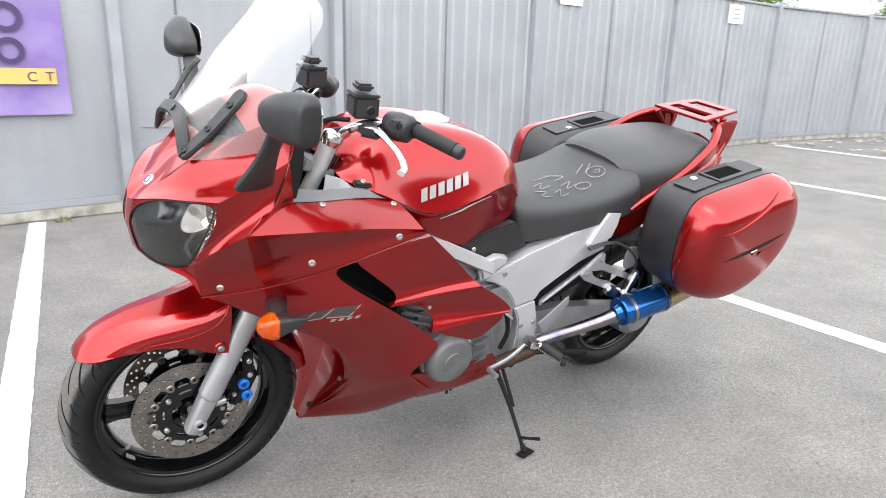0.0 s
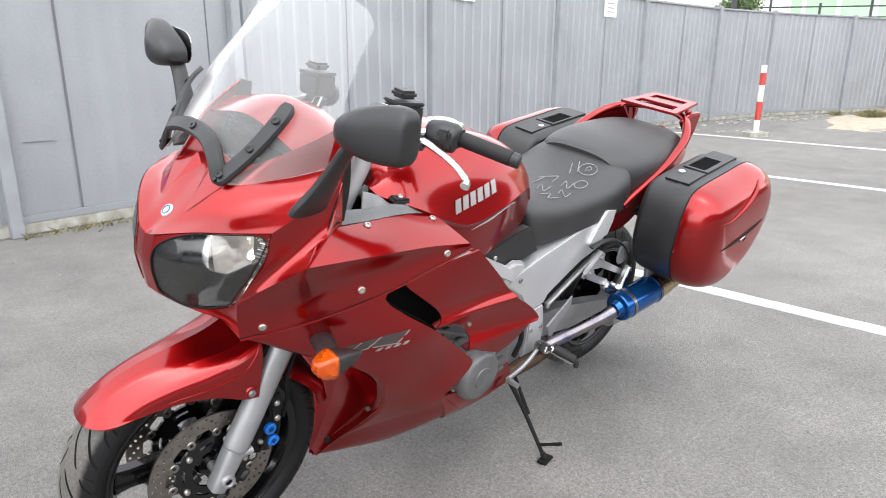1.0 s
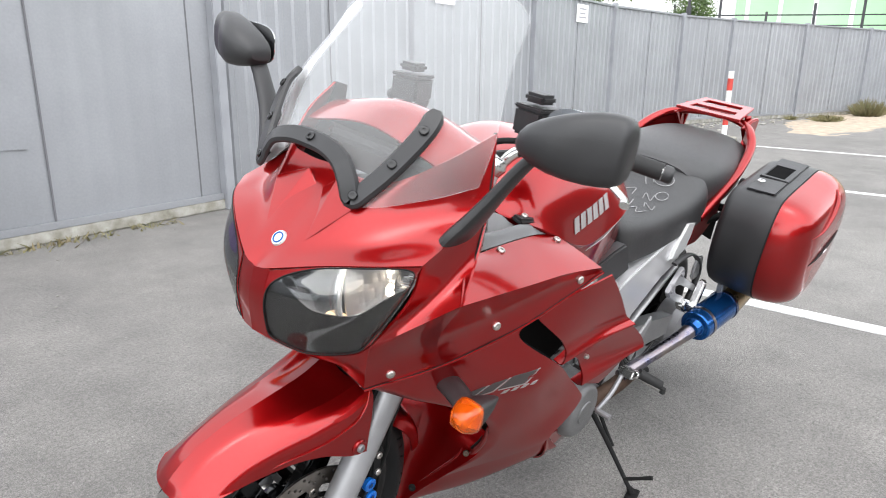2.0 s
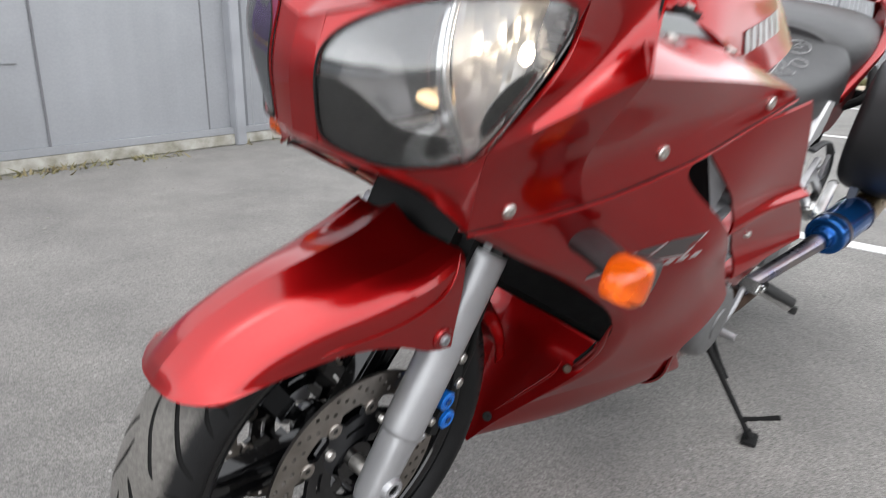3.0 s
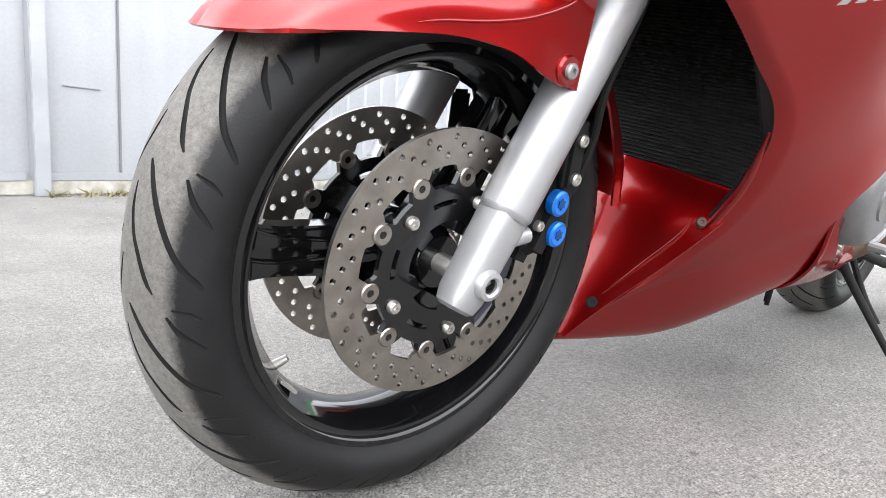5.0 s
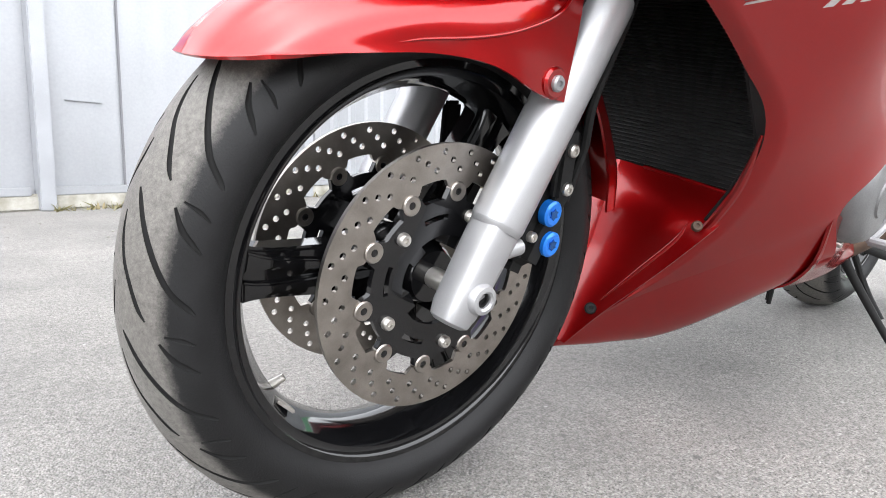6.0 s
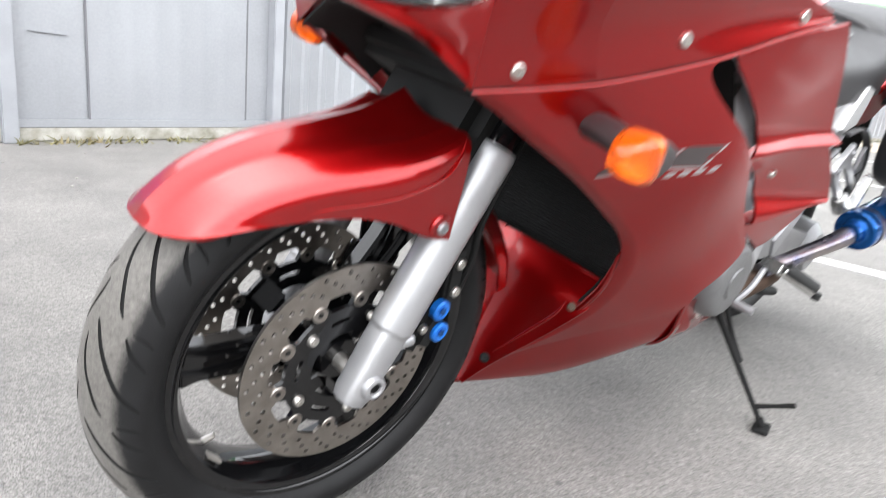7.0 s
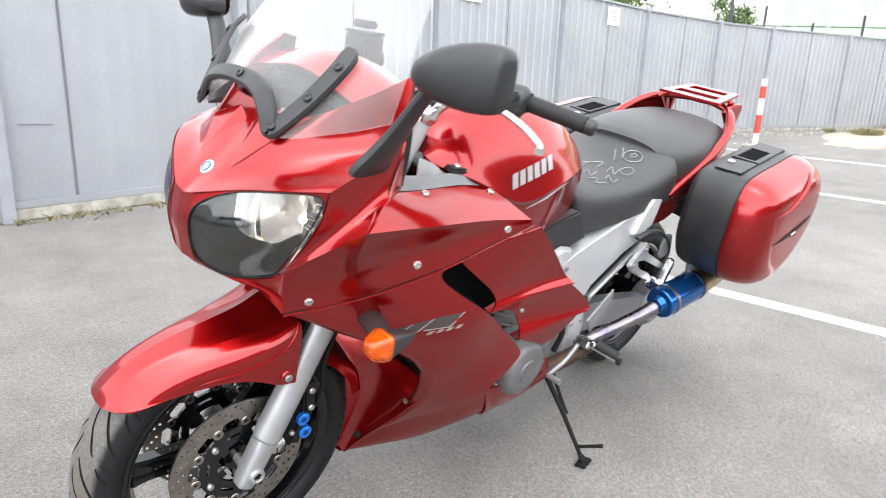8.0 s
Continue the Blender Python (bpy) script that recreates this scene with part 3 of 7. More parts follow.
# ---- bollard ----
bollard = tagged(new("bollard"), "red and white striped steel bollard on a concrete foot", "bollard")
bollard.matrix_basis = pose(11.35, 2.62, 0, 0, 0, 8)
part("foot", joined(turned([(0.0, 0.0), (0.22, 0.0), (0.21, 0.07), (0.06, 0.09), (0.0, 0.09)], 24)), CONCRETE, bollard, "grey concrete foot").matrix_basis = pose(0, 0, 0, 90, 0, 0)
for i, (z0, z1) in enumerate(((0.09, 0.27), (0.27, 0.58), (0.58, 0.85), (0.85, 1.05), (1.05, 1.17))):
    part("band", tube([(0, 0, z0), (0, 0, z1)], 0.047, 20), POLE_WHITE if i % 2 == 0 else POLE_RED, bollard, "white band" if i % 2 == 0 else "red band")

# ---- beyond the fence ----
hall = tagged(new("sports_hall"), "long pale hall with green cladding behind the fence", "building")
hall.matrix_basis = pose(70, 22, 0, 0, 0, -14)
part("wall", block((6, 90, 10.3), (0, 0, 5.15), bevel=0.05), PALE, hall)
part("cladding", block((6.3, 91, 3.4), (0.0, 0, 12.02), bevel=0.05), GREEN, hall, "green upper cladding")
annex = tagged(new("hall_annex"), "low pale green annex with white ribs behind the fence", "building")
annex.matrix_basis = pose(60, 2, 0, 0, 0, -4)
part("wall", block((6, 30, 8.4), (0, 0, 4.2), bevel=0.05), MINT, annex)
for i in range(12):
    part("rib", block((0.16, 0.30, 8.3), (-3.02, -13.5 + i * 2.5, 4.15), bevel=0.02), PALE, annex, "white rib")
mast = tagged(new("mast"), "thin grey steel mast behind the fence", "mast")
mast.matrix_basis = pose(23.2, 7.9, 0, 0, 0, 0)
part("pole", tube([(0, 0, 0), (0, 0, 3.4), (0.0, 0, 5.6)], [0.07, 0.05, 0.03], 12), RAIL, mast)
part("collar", tube([(0, 0, 2.9), (0, 0, 3.25)], 0.09, 12), RAIL, mast)
railing = tagged(new("railing"), "thin dark railing with uneven posts behind the fence", "railing")
railing.matrix_basis = pose(33, 8, 0, 0, 0, -62)
part("top_bar", block((26, 0.06, 0.06), (0, 0, 3.55), bevel=0.01), RAIL, railing)
part("low_bar", block((26, 0.05, 0.05), (0, 0, 3.1), bevel=0.01), RAIL, railing)
for i in range(13):
    part("post", block((0.10, 0.10, 3.7 + 0.35 * ((i * 7) % 3)), (-12 + i * 2, 0, (3.7 + 0.35 * ((i * 7) % 3)) / 2), bevel=0.01), RAIL, railing)


def tree(at, height, spread, seed):
    rnd = random.Random(seed)
    t = tagged(new("tree"), "small leafy green tree behind the fence", "tree", "trees behind the fence")
    t.matrix_basis = pose(*at, 0, 0, seed * 40)
    stems = [tube([(0, 0, 0), (0.05, 0.03, height * 0.4), (0.0, 0.08, height * 0.85)], [0.12, 0.09, 0.03], 8)]
    tips = []
    for i in range(9):
        a, z = i * 2.4, height * (0.42 + 0.05 * i)
        e = Vector((math.cos(a) * spread * rnd.uniform(0.5, 0.9), math.sin(a) * spread * rnd.uniform(0.5, 0.9), z + height * rnd.uniform(0.08, 0.2)))
        stems.append(tube([(0.03, 0.03, z), tuple(e * 0.5 + Vector((0, 0, z * 0.5))), tuple(e)], [0.045, 0.03, 0.012], 6))
        tips += [e, e * 0.7 + Vector((0, 0, z * 0.3 + 0.2)), e * 0.45 + Vector((0, 0, z * 0.6))]
    part("trunk", joined(*stems), BARK, t)
    v, f = [], []
    for i in range(5200):
        c = tips[i % len(tips)] + Vector((rnd.gauss(0, 0.24), rnd.gauss(0, 0.24), rnd.gauss(0, 0.2))) * spread * 0.8
        m = Euler((rnd.uniform(-1, 1), rnd.uniform(-1, 1), rnd.uniform(0, 6.3))).to_matrix()
        s = rnd.uniform(0.03, 0.065)
        b = len(v)
        v += [c + m @ Vector(q) * s for q in ((-1, 0, 0), (0, -0.55, 0.12), (1.1, 0, 0), (0, 0.55, 0.12))]
        f += [(b, b + 1, b + 2), (b, b + 2, b + 3)]
    me = bpy.data.meshes.new("crown")
    me.from_pydata([tuple(p) for p in v], [], f)
    me.materials.append(LEAF)
    ob = new("crown", me)
    ob.parent = t
    return t


tree((17.2, 8.9, 0), 3.9, 1.3, 1)
tree((24.5, 8.3, 0), 3.9, 0.9, 2)
tree((12.2, 8.8, 0), 3.3, 1.2, 3)

# unseen plain blocks, added behind the camera to darken low reflections in the paint
behind = tagged(new("low_building"), "unseen dull grey blocks added to darken low reflections in the paint", "building", kind="structure")
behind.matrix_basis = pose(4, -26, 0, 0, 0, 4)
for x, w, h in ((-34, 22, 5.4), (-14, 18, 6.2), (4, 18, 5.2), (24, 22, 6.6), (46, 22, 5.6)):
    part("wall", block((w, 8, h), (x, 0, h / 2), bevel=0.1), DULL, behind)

# parked car across from the bike, seen only as a reflection
CAR_PAINT = material("silver_car_paint", (0.50, 0.52, 0.55), 0.3, 0.6, 0.6, 0.04, 2)
CAR_GLASS = material("dark_car_glass", (0.01, 0.012, 0.014), 0.06, 0, 0, 0.1, 3)
car = tagged(new("parked_car"), "silver parked car across the lot from the motorcycle", "car")
car.matrix_basis = pose(-6.4, 0.9, 0, 0, 0, 90)


def car_shell(spans, shift=0.0):
    return rings([[(x, s * (w + shift), z) for s, w, z in ((-1, wl, z0), (-1, wl, zm), (-1, wu, z1), (1, wu, z1), (1, wl, zm), (1, wl, z0))] for x, wl, wu, z0, zm, z1 in spans])


shell = part("body", car_shell([(-2.15, 0.70, 0.66, 0.35, 0.55, 0.68), (-2.05, 0.82, 0.76, 0.25, 0.62, 0.78), (-1.2, 0.86, 0.80, 0.20, 0.70, 0.88), (0.0, 0.87, 0.82, 0.20, 0.72, 0.93), (1.4, 0.86, 0.80, 0.20, 0.74, 0.97), (2.0, 0.82, 0.76, 0.26, 0.72, 0.96), (2.12, 0.74, 0.70, 0.36, 0.65, 0.85)]), CAR_PAINT, car, "", 30)
part("roof", car_shell([(-0.95, 0.74, 0.70, 0.86, 0.87, 0.90), (-0.25, 0.72, 0.60, 0.90, 1.10, 1.40), (0.6, 0.72, 0.60, 0.90, 1.12, 1.45), (1.3, 0.72, 0.60, 0.92, 1.10, 1.36), (1.85, 0.72, 0.68, 0.92, 0.94, 0.97)]), CAR_PAINT, car, "", 30)
for s in (-1, 1):
    for x0, x1 in ((-0.55, 0.35), (0.42, 1.35)):
        part("side_window", plate([[(x0, 0.96), (x1, 0.98), (x1 - 0.12 * (x0 > 0), 1.30), (x0 + 0.30 * (x0 < 0), 1.30)]], s * 0.735 - 0.03, s * 0.735 + 0.03, 0.01), CAR_GLASS, car, "dark side window")
    for x in (-1.32, 1.32):
        w = part("wheel", turned([(0.0005, -0.10), (0.20, -0.10), (0.30, -0.10), (0.31, -0.06), (0.31, 0.06), (0.30, 0.10), (0.0005, 0.10)], 32), SHADE, car, "black tyre")
        w.matrix_basis = pose(x, s * 0.80, 0.31)
        part("hub_cap", turned([(0.0005, -0.012), (0.16, -0.012), (0.19, 0.0), (0.19, 0.01), (0.0005, 0.01)], 24), SILVER, w).matrix_basis = pose(0, s * 0.105, 0, 0, 0, 0 if s < 0 else 180)

# ---- motorcycle ----
# Built upright: x to the rear from the front axle, y to its right, z up; it leans on its side stand.
bike = tagged(new("motorcycle"), "dark red touring motorcycle with side cases on its side stand", "motorcycle")
bike.matrix_basis = pose(0.04, 0.018, 0.012, 10.5, 0, -0.8)
RAKE = radians(25.5)
STEER = Matrix.Translation((-0.109, 0, 0)) @ Matrix.Rotation(radians(-3.0), 4, Vector((math.sin(RAKE), 0, math.cos(RAKE)))) @ Matrix.Translation((0.109, 0, 0))


def steered(bm):
    bm.transform(STEER)
    return bm


# side fairing: half width over the side view, smooth between known places
HALF = np.array([(0.011, 0.714, 0.170), (0.141, 0.746, 0.230), (0.243, 0.813, 0.264), (0.291, 0.797, 0.280), (0.438, 0.875, 0.312), (0.514, 0.877, 0.321), (0.365, 0.671, 0.318), (0.557, 0.665, 0.312), (0.12, 0.655, 0.205), (0.29, 0.575, 0.240), (0.390, 0.42, 0.214), (0.411, 0.344, 0.172), (0.787, 0.607, 0.318), (0.63, 0.733, 0.316), (0.553, 0.405, 0.283), (0.407, 0.221, 0.080), (0.33, 0.13, 0.010), (0.479, 0.312, 0.185), (0.5, 0.50, 0.290), (0.356, 0.500, 0.244)])


def rbf(r):
    return np.where(r > 1e-9, r * r * np.log(r + 1e-12), 0)


_k = rbf(np.linalg.norm(HALF[:, None, :2] - HALF[None, :, :2], axis=2)) + np.eye(len(HALF)) * 0.0008
_p = np.c_[np.ones(len(HALF)), HALF[:, :2]]
_w = np.linalg.solve(np.block([[_k, _p], [_p.T, np.zeros((3, 3))]]), np.r_[HALF[:, 2], 0, 0, 0])


def half_width(x, z):
    r = np.linalg.norm(HALF[:, :2] - (x, z), axis=1)
    return float(rbf(r) @ _w[: len(HALF)] + _w[-3] + _w[-2] * x + _w[-1] * z)


def skin(front, rear, out=0.0, nu=36, nv=48, thick=0.004, bulge=None):
    """A fairing panel between a front and a rear edge in the side view."""
    f, r = cr(front, nv), cr(rear, nv)
    g = []
    for i in range(nu + 1):
        row = []
        for j in range(nv + 1):
            x, z = f[j] * (1 - i / nu) + r[j] * i / nu
            row.append((x, -(max(0.004, half_width(x, z)) + out + (bulge(i / nu, j / nv) if bulge else 0)), z))
        g.append(row)
    return sheet(g, thick, (0.4, 0.0, 0.6))


# --- upper cowl ---
COWL_SIDE = [
    [(0.034, -0.240, 0.972), (0.13, -0.236, 0.988), (0.28, -0.205, 0.938), (0.40, -0.203, 0.935), (0.487, -0.206, 0.925)],
    [(0.024, -0.232, 0.905), (0.105, -0.267, 0.951), (0.28, -0.256, 0.923), (0.40, -0.257, 0.918), (0.498, -0.262, 0.908)],
    [(-0.009, -0.191, 0.815), (0.077, -0.294, 0.914), (0.27, -0.304, 0.906), (0.39, -0.308, 0.899), (0.507, -0.320, 0.888)],
    [(0.000, -0.178, 0.765), (0.11, -0.236, 0.812), (0.28, -0.275, 0.847), (0.40, -0.299, 0.868), (0.511, -0.320, 0.882)],
    [(0.011, -0.170, 0.716), (0.141, -0.230, 0.748), (0.291, -0.281, 0.799), (0.40, -0.304, 0.840), (0.516, -0.322, 0.879)],
]
SHOULDER_FRONT = [(0.147, -0.236, 0.956), (0.112, -0.265, 0.935)]


def cowl_front():
    """The cowl's flank beside the lamp, which stands proud of the shoulder behind it."""
    rows = [[r[0], tuple((p + q) / 2 for p, q in zip(r[0], r[1])), r[1]] for r in COWL_SIDE]
    rows[0] = [(0.034, -0.240, 0.972), (0.105, -0.238, 1.004), (0.188, -0.235, 1.052)]
    rows[1] = [(0.024, -0.232, 0.905), (0.084, -0.2445, 0.934), (0.149, -0.255, 0.959)]
    return creased(rows, 2, 16, 28)


def cowl_rear():
    """The nearly level shoulder, its sharp edge and the undercut flank below."""
    rows = [r[1:] for r in COWL_SIDE]
    rows[0], rows[1] = [SHOULDER_FRONT[0]] + rows[0][1:], [SHOULDER_FRONT[1]] + rows[1][1:]
    return creased(rows, 2, 30, 28)


pair("cowl_front", lambda: sheet(cowl_front(), 0.005), RED, bike, "", 50)
cowl = pair("upper_cowl", lambda: sheet(cowl_rear(), 0.004), RED, bike, "", 12)[0]
pair("panel_gap", lambda: tube([(x, y - 0.0002, z - 0.0012) for x, y, z in COWL_SIDE[-1]], 0.0011, 6, 40), SHADE, cowl)
pair("panel_lip", lambda: tube([(x, y - 0.0010, z - 0.0038) for x, y, z in COWL_SIDE[-1]], 0.0021, 8, 40), RED, cowl)
NOSE = [
    [(-0.1015, 0, 0.906), (-0.0970, -0.037, 0.918), (-0.060, -0.122, 0.9475), (-0.018, -0.190, 0.964), (0.034, -0.240, 0.973)],
    [(-0.060, 0, 0.943), (-0.051, -0.050, 0.953), (-0.008, -0.122, 0.978), (0.044, -0.182, 0.990), (0.105, -0.238, 1.004)],
    [(-0.005, 0, 1.003), (-0.002, -0.060, 1.010), (0.016, -0.112, 1.020), (0.094, -0.174, 1.033), (0.188, -0.235, 1.052)],
    [(0.055, 0, 1.062), (0.052, -0.070, 1.060), (0.062, -0.130, 1.070), (0.132, -0.182, 1.115), (0.215, -0.208, 1.160)],
]


def nose_grid():
    left = patch(NOSE, 28, 24)
    right = left * (1, -1, 1)
    return np.concatenate([right[::-1], left[1:]])


nose = part("nose_cowl", sheet(nose_grid(), 0.004), RED, bike)
COWL_BACK = [[(0.215, -0.208, 1.160), (0.188, -0.235, 1.052), (0.149, -0.255, 0.960)], [(0.235, -0.190, 1.155), (0.235, -0.205, 1.04), (0.215, -0.220, 0.960)]]


def nose_ridge():
    """A low raised wedge that runs down the nose from the end of the screen bracket."""
    bm = bmesh.new()
    top, tip, out, inn, sub = [bm.verts.new(p) for p in ((0.027, -0.036, 1.052), (-0.046, -0.050, 0.958), (0.008, -0.099, 1.0215), (0.021, -0.004, 1.0265), (0.034, -0.045, 1.036))]
    for f in ((top, tip, out), (top, inn, tip), (top, out, sub), (top, sub, inn), (tip, sub, out), (tip, inn, sub)):
        bm.faces.new(f)
    bmesh.ops.recalc_face_normals(bm, faces=bm.faces)
    bmesh.ops.bevel(bm, geom=[e for e in bm.edges if top in e.verts], offset=0.0022, segments=2, affect="EDGES", profile=0.6)
    return bm


pair("nose_ridge", nose_ridge, RED, nose, "", 12)
COWL_STEP = [[(0.188, -0.235, 1.050), (0.149, -0.255, 0.959), (0.077, -0.294, 0.914)], [(0.196, -0.229, 1.005), (0.153, -0.250, 0.950), (0.078, -0.2935, 0.9135)], [(0.205, -0.222, 0.955), (0.158, -0.243, 0.940), (0.080, -0.291, 0.911)]]
pair("cowl_step", lambda: sheet(patch(COWL_STEP, 12, 8), 0.003), RED, bike)
pair("cowl_return", lambda: sheet(patch(COWL_BACK, 16, 6), 0.003), SHADE, bike)
CHIN = [
    [(-0.1025, 0, 0.908), (-0.1005, -0.018, 0.912), (-0.0985, -0.034, 0.9155), (-0.0980, -0.036, 0.9145)],
    [(-0.1105, 0, 0.855), (-0.1095, -0.016, 0.855), (-0.1075, -0.032, 0.855), (-0.1065, -0.035, 0.854)],
    [(-0.101, 0, 0.789), (-0.098, -0.015, 0.788), (-0.095, -0.030, 0.787), (-0.0945, -0.034, 0.787)],
]
pair("centre_strip", lambda: sheet(patch(CHIN, 10, 14), 0.004), RED, bike)
JAW = [
    [(-0.100, 0, 0.790), (-0.094, -0.033, 0.787), (-0.060, -0.104, 0.7765), (-0.020, -0.168, 0.795), (-0.006, -0.191, 0.817)],
    [(-0.082, 0, 0.773), (-0.077, -0.030, 0.771), (-0.038, -0.106, 0.760), (-0.009, -0.160, 0.762), (0.000, -0.179, 0.766)],
    [(-0.050, 0, 0.768), (-0.047, -0.030, 0.767), (-0.012, -0.100, 0.748), (0.003, -0.140, 0.730), (0.012, -0.170, 0.715)],
]
pair("chin", lambda: sheet(patch(JAW, 24, 14), 0.004), RED, bike)
# dark liner under the nose
LINER = [
    [(-0.046, -0.0, 0.764), (-0.043, -0.030, 0.763), (-0.008, -0.100, 0.744), (0.007, -0.140, 0.726), (0.016, -0.166, 0.711)],
    [(0.06, 0, 0.80), (0.06, -0.04, 0.79), (0.06, -0.09, 0.77), (0.07, -0.13, 0.74), (0.08, -0.17, 0.70)],
    [(0.20, 0, 0.80), (0.20, -0.05, 0.78), (0.20, -0.10, 0.74), (0.19, -0.15, 0.70), (0.17, -0.19, 0.64)],
]
pair("inner_liner", lambda: sheet(patch(LINER, 16, 14), 0.003), SHADE, bike, "black inner liner")
for at, way in (((0.049, -0.192, 0.743), (-0.37, -0.91, -0.2)), ((0.241, -0.265, 0.811), (-0.3, -0.95, 0.05)), ((0.446, -0.309, 0.871), (-0.2, -0.98, 0.06)), ((0.282, -0.216, 0.9355), (0.05, -0.29, 0.95)), ((0.470, -0.226, 0.9225), (0.12, -0.29, 0.94))):
    bolt(cowl, at, way, 0.0085, 0.004)
em = turned([(0.0, -0.003), (0.013, -0.003), (0.0150, 0.0), (0.0150, 0.004), (0.0, 0.004)], 28)
em.transform(Matrix.Translation((-0.056, 0, 0.948)) @ Vector((0, -1, 0)).rotation_difference(Vector((-0.72, 0, 0.68))).to_matrix().to_4x4())
part("emblem", em, EMBLEM, nose, "round white emblem")
em = turned([(0.008, -0.0042), (0.0105, -0.0042), (0.0105, 0.0), (0.008, 0.0)], 24)
em.transform(Matrix.Translation((-0.056, 0, 0.948)) @ Vector((0, -1, 0)).rotation_difference(Vector((-0.72, 0, 0.68))).to_matrix().to_4x4())
part("emblem_ring", em, BLUE, nose)

# --- headlights ---
GLASS_ROWS = [
    [(-0.0975, -0.038, 0.9150), (-0.0600, -0.122, 0.9455), (-0.018, -0.190, 0.962), (0.033, -0.239, 0.970)],
    [(-0.107, -0.036, 0.858), (-0.080, -0.120, 0.868), (-0.040, -0.183, 0.885), (0.022, -0.225, 0.915)],
    [(-0.0935, -0.036, 0.789), (-0.061, -0.104, 0.7795), (-0.021, -0.167, 0.798), (-0.006, -0.189, 0.820)],
]


def headlight(side):
    turn = mirrored if side > 0 else (lambda b: b)
    face = patch(GLASS_ROWS, 60, 40)

    def on_face(u, v, deep):
        q = face[min(60, int(round(u * 60))), min(40, int(round(v * 40)))] if u in (0.0, 1.0) else None
        i, j = min(u * 60, 59.999), min(v * 40, 39.999)
        a, b = int(i), int(j)
        f, g = i - a, j - b
        p = (face[a, b] * (1 - f) + face[a + 1, b] * f) * (1 - g) + (face[a, b + 1] * (1 - f) + face[a + 1, b + 1] * f) * g
        return (p if q is None else q) + np.array((deep, deep * 0.35, 0))

    def border(v):
        return 0.45 + 0.24 * v**1.5

    # smooth dark bowl near the centre strip
    dark = [[on_face(s * border(v), v, 0.010 + 0.030 * math.sin(math.pi * v) * math.sin(math.pi * min(1, s * 1.1)) ** 0.5) for v in np.linspace(0, 1, 25)] for s in np.linspace(0, 1, 25)]
    lamp = part("headlight", turn(sheet(dark, 0.002)), SMOKE, bike, "dark headlight housing behind a clear lens")
    ob = part("lens", turn(sheet(patch(GLASS_ROWS, 40, 28), 0.0025)), LENS, lamp, "clear headlight lens")
    ob.visible_shadow = False
    # faceted bright reflector towards the outer corner
    rnd = random.Random(31)
    bowl = []
    outer = 0.66
    for i, f in enumerate(np.linspace(0, outer, 13)):
        row = []
        for j, v in enumerate(np.linspace(0, 1, 15)):
            edge = i in (0, 12) or j in (0, 14)
            deep = 0.012 + 0.050 * math.sin(math.pi * min(1, v * 1.05)) * math.sin(math.pi * (0.08 + 0.80 * f / outer))
            row.append(on_face(border(v) + (1 - border(v)) * f, v, deep + (0 if edge else rnd.uniform(-0.0018, 0.0018))))
        bowl.append(row)
    part("reflector", turn(sheet(bowl, 0.002)), CHROME, lamp, "bright faceted chrome reflector", 3)
    corner = [[on_face(border(v) + (1 - border(v)) * f, v, 0.012 + 0.016 * math.sin(math.pi * v) * (1 - (f - outer) / (1 - outer))) for v in np.linspace(0, 1, 13)] for f in np.linspace(outer, 1, 7)]
    part("corner_trim", turn(sheet(corner, 0.002)), SMOKE, lamp, "dark ribbed corner of the housing")
    for u0, v0, u1, v1 in ((0.16, 0.80, 0.50, 0.70), (0.26, 0.88, 0.60, 0.80), (0.40, 0.93, 0.72, 0.88)):
        part("trim_rib", turn(tube([tuple(on_face(u0 + (u1 - u0) * f, v0 + (v1 - v0) * f, 0.011)) for f in (0, 0.5, 1)], 0.0024, 8)), WHITE_METAL, lamp)
    part("divider", turn(tube([tuple(on_face(border(v), v, 0.008)) for v in np.linspace(0, 1, 9)], 0.0035, 8, 40)), CHROME, lamp)
    b = turned([(0.0005, -0.014), (0.006, -0.012), (0.009, -0.002), (0.009, 0.012), (0.0005, 0.012)], 20)
    b.transform(Matrix.Translation(tuple(on_face(0.80, 0.40, 0.040))) @ Vector((0, -1, 0)).rotation_difference(Vector((-0.8, -0.5, 0))).to_matrix().to_4x4())
    part("bulb", turn(b), GLOW, lamp, "lit bulb")
    b = turned([(0.0005, -0.008), (0.008, -0.006), (0.012, 0.0), (0.012, 0.010), (0.0005, 0.010)], 24)
    b.transform(Matrix.Translation(tuple(on_face(0.46, 0.60, 0.026))) @ Vector((0, -1, 0)).rotation_difference(Vector((-0.9, -0.35, 0))).to_matrix().to_4x4() @ Matrix.Diagonal((1.5, 1, 0.6, 1)))
    part("low_beam", turn(b), GLOW_DIM, lamp, "warm low beam lamp")
    for i in range(5):
        part("corner_rib", turn(tube([tuple(on_face(0.88, 0.08 + i * 0.11, 0.018)), tuple(on_face(0.97, 0.12 + i * 0.12, 0.010))], 0.0009, 6)), CHROME, lamp)
    # the cowl's rounded opening over the lens
    ring = []
    for t in np.linspace(0, 2 * math.pi, 145):
        c, s = math.cos(t), math.sin(t)
        k = max(abs(c), abs(s))
        bow = (3.6 if s < 0 else 12.0) if c < 0 else (7.0 if s < 0 else 4.5)
        q = 0.985 / (abs(c) ** bow + abs(s) ** bow) ** (1 / bow)
        ring.append([on_face(0.5 + 0.5 * c * r, 0.5 + 0.5 * s * r, -0.0022) for r in (q * (1 - f) + f / k for f in (0, 0.4, 1.0))])
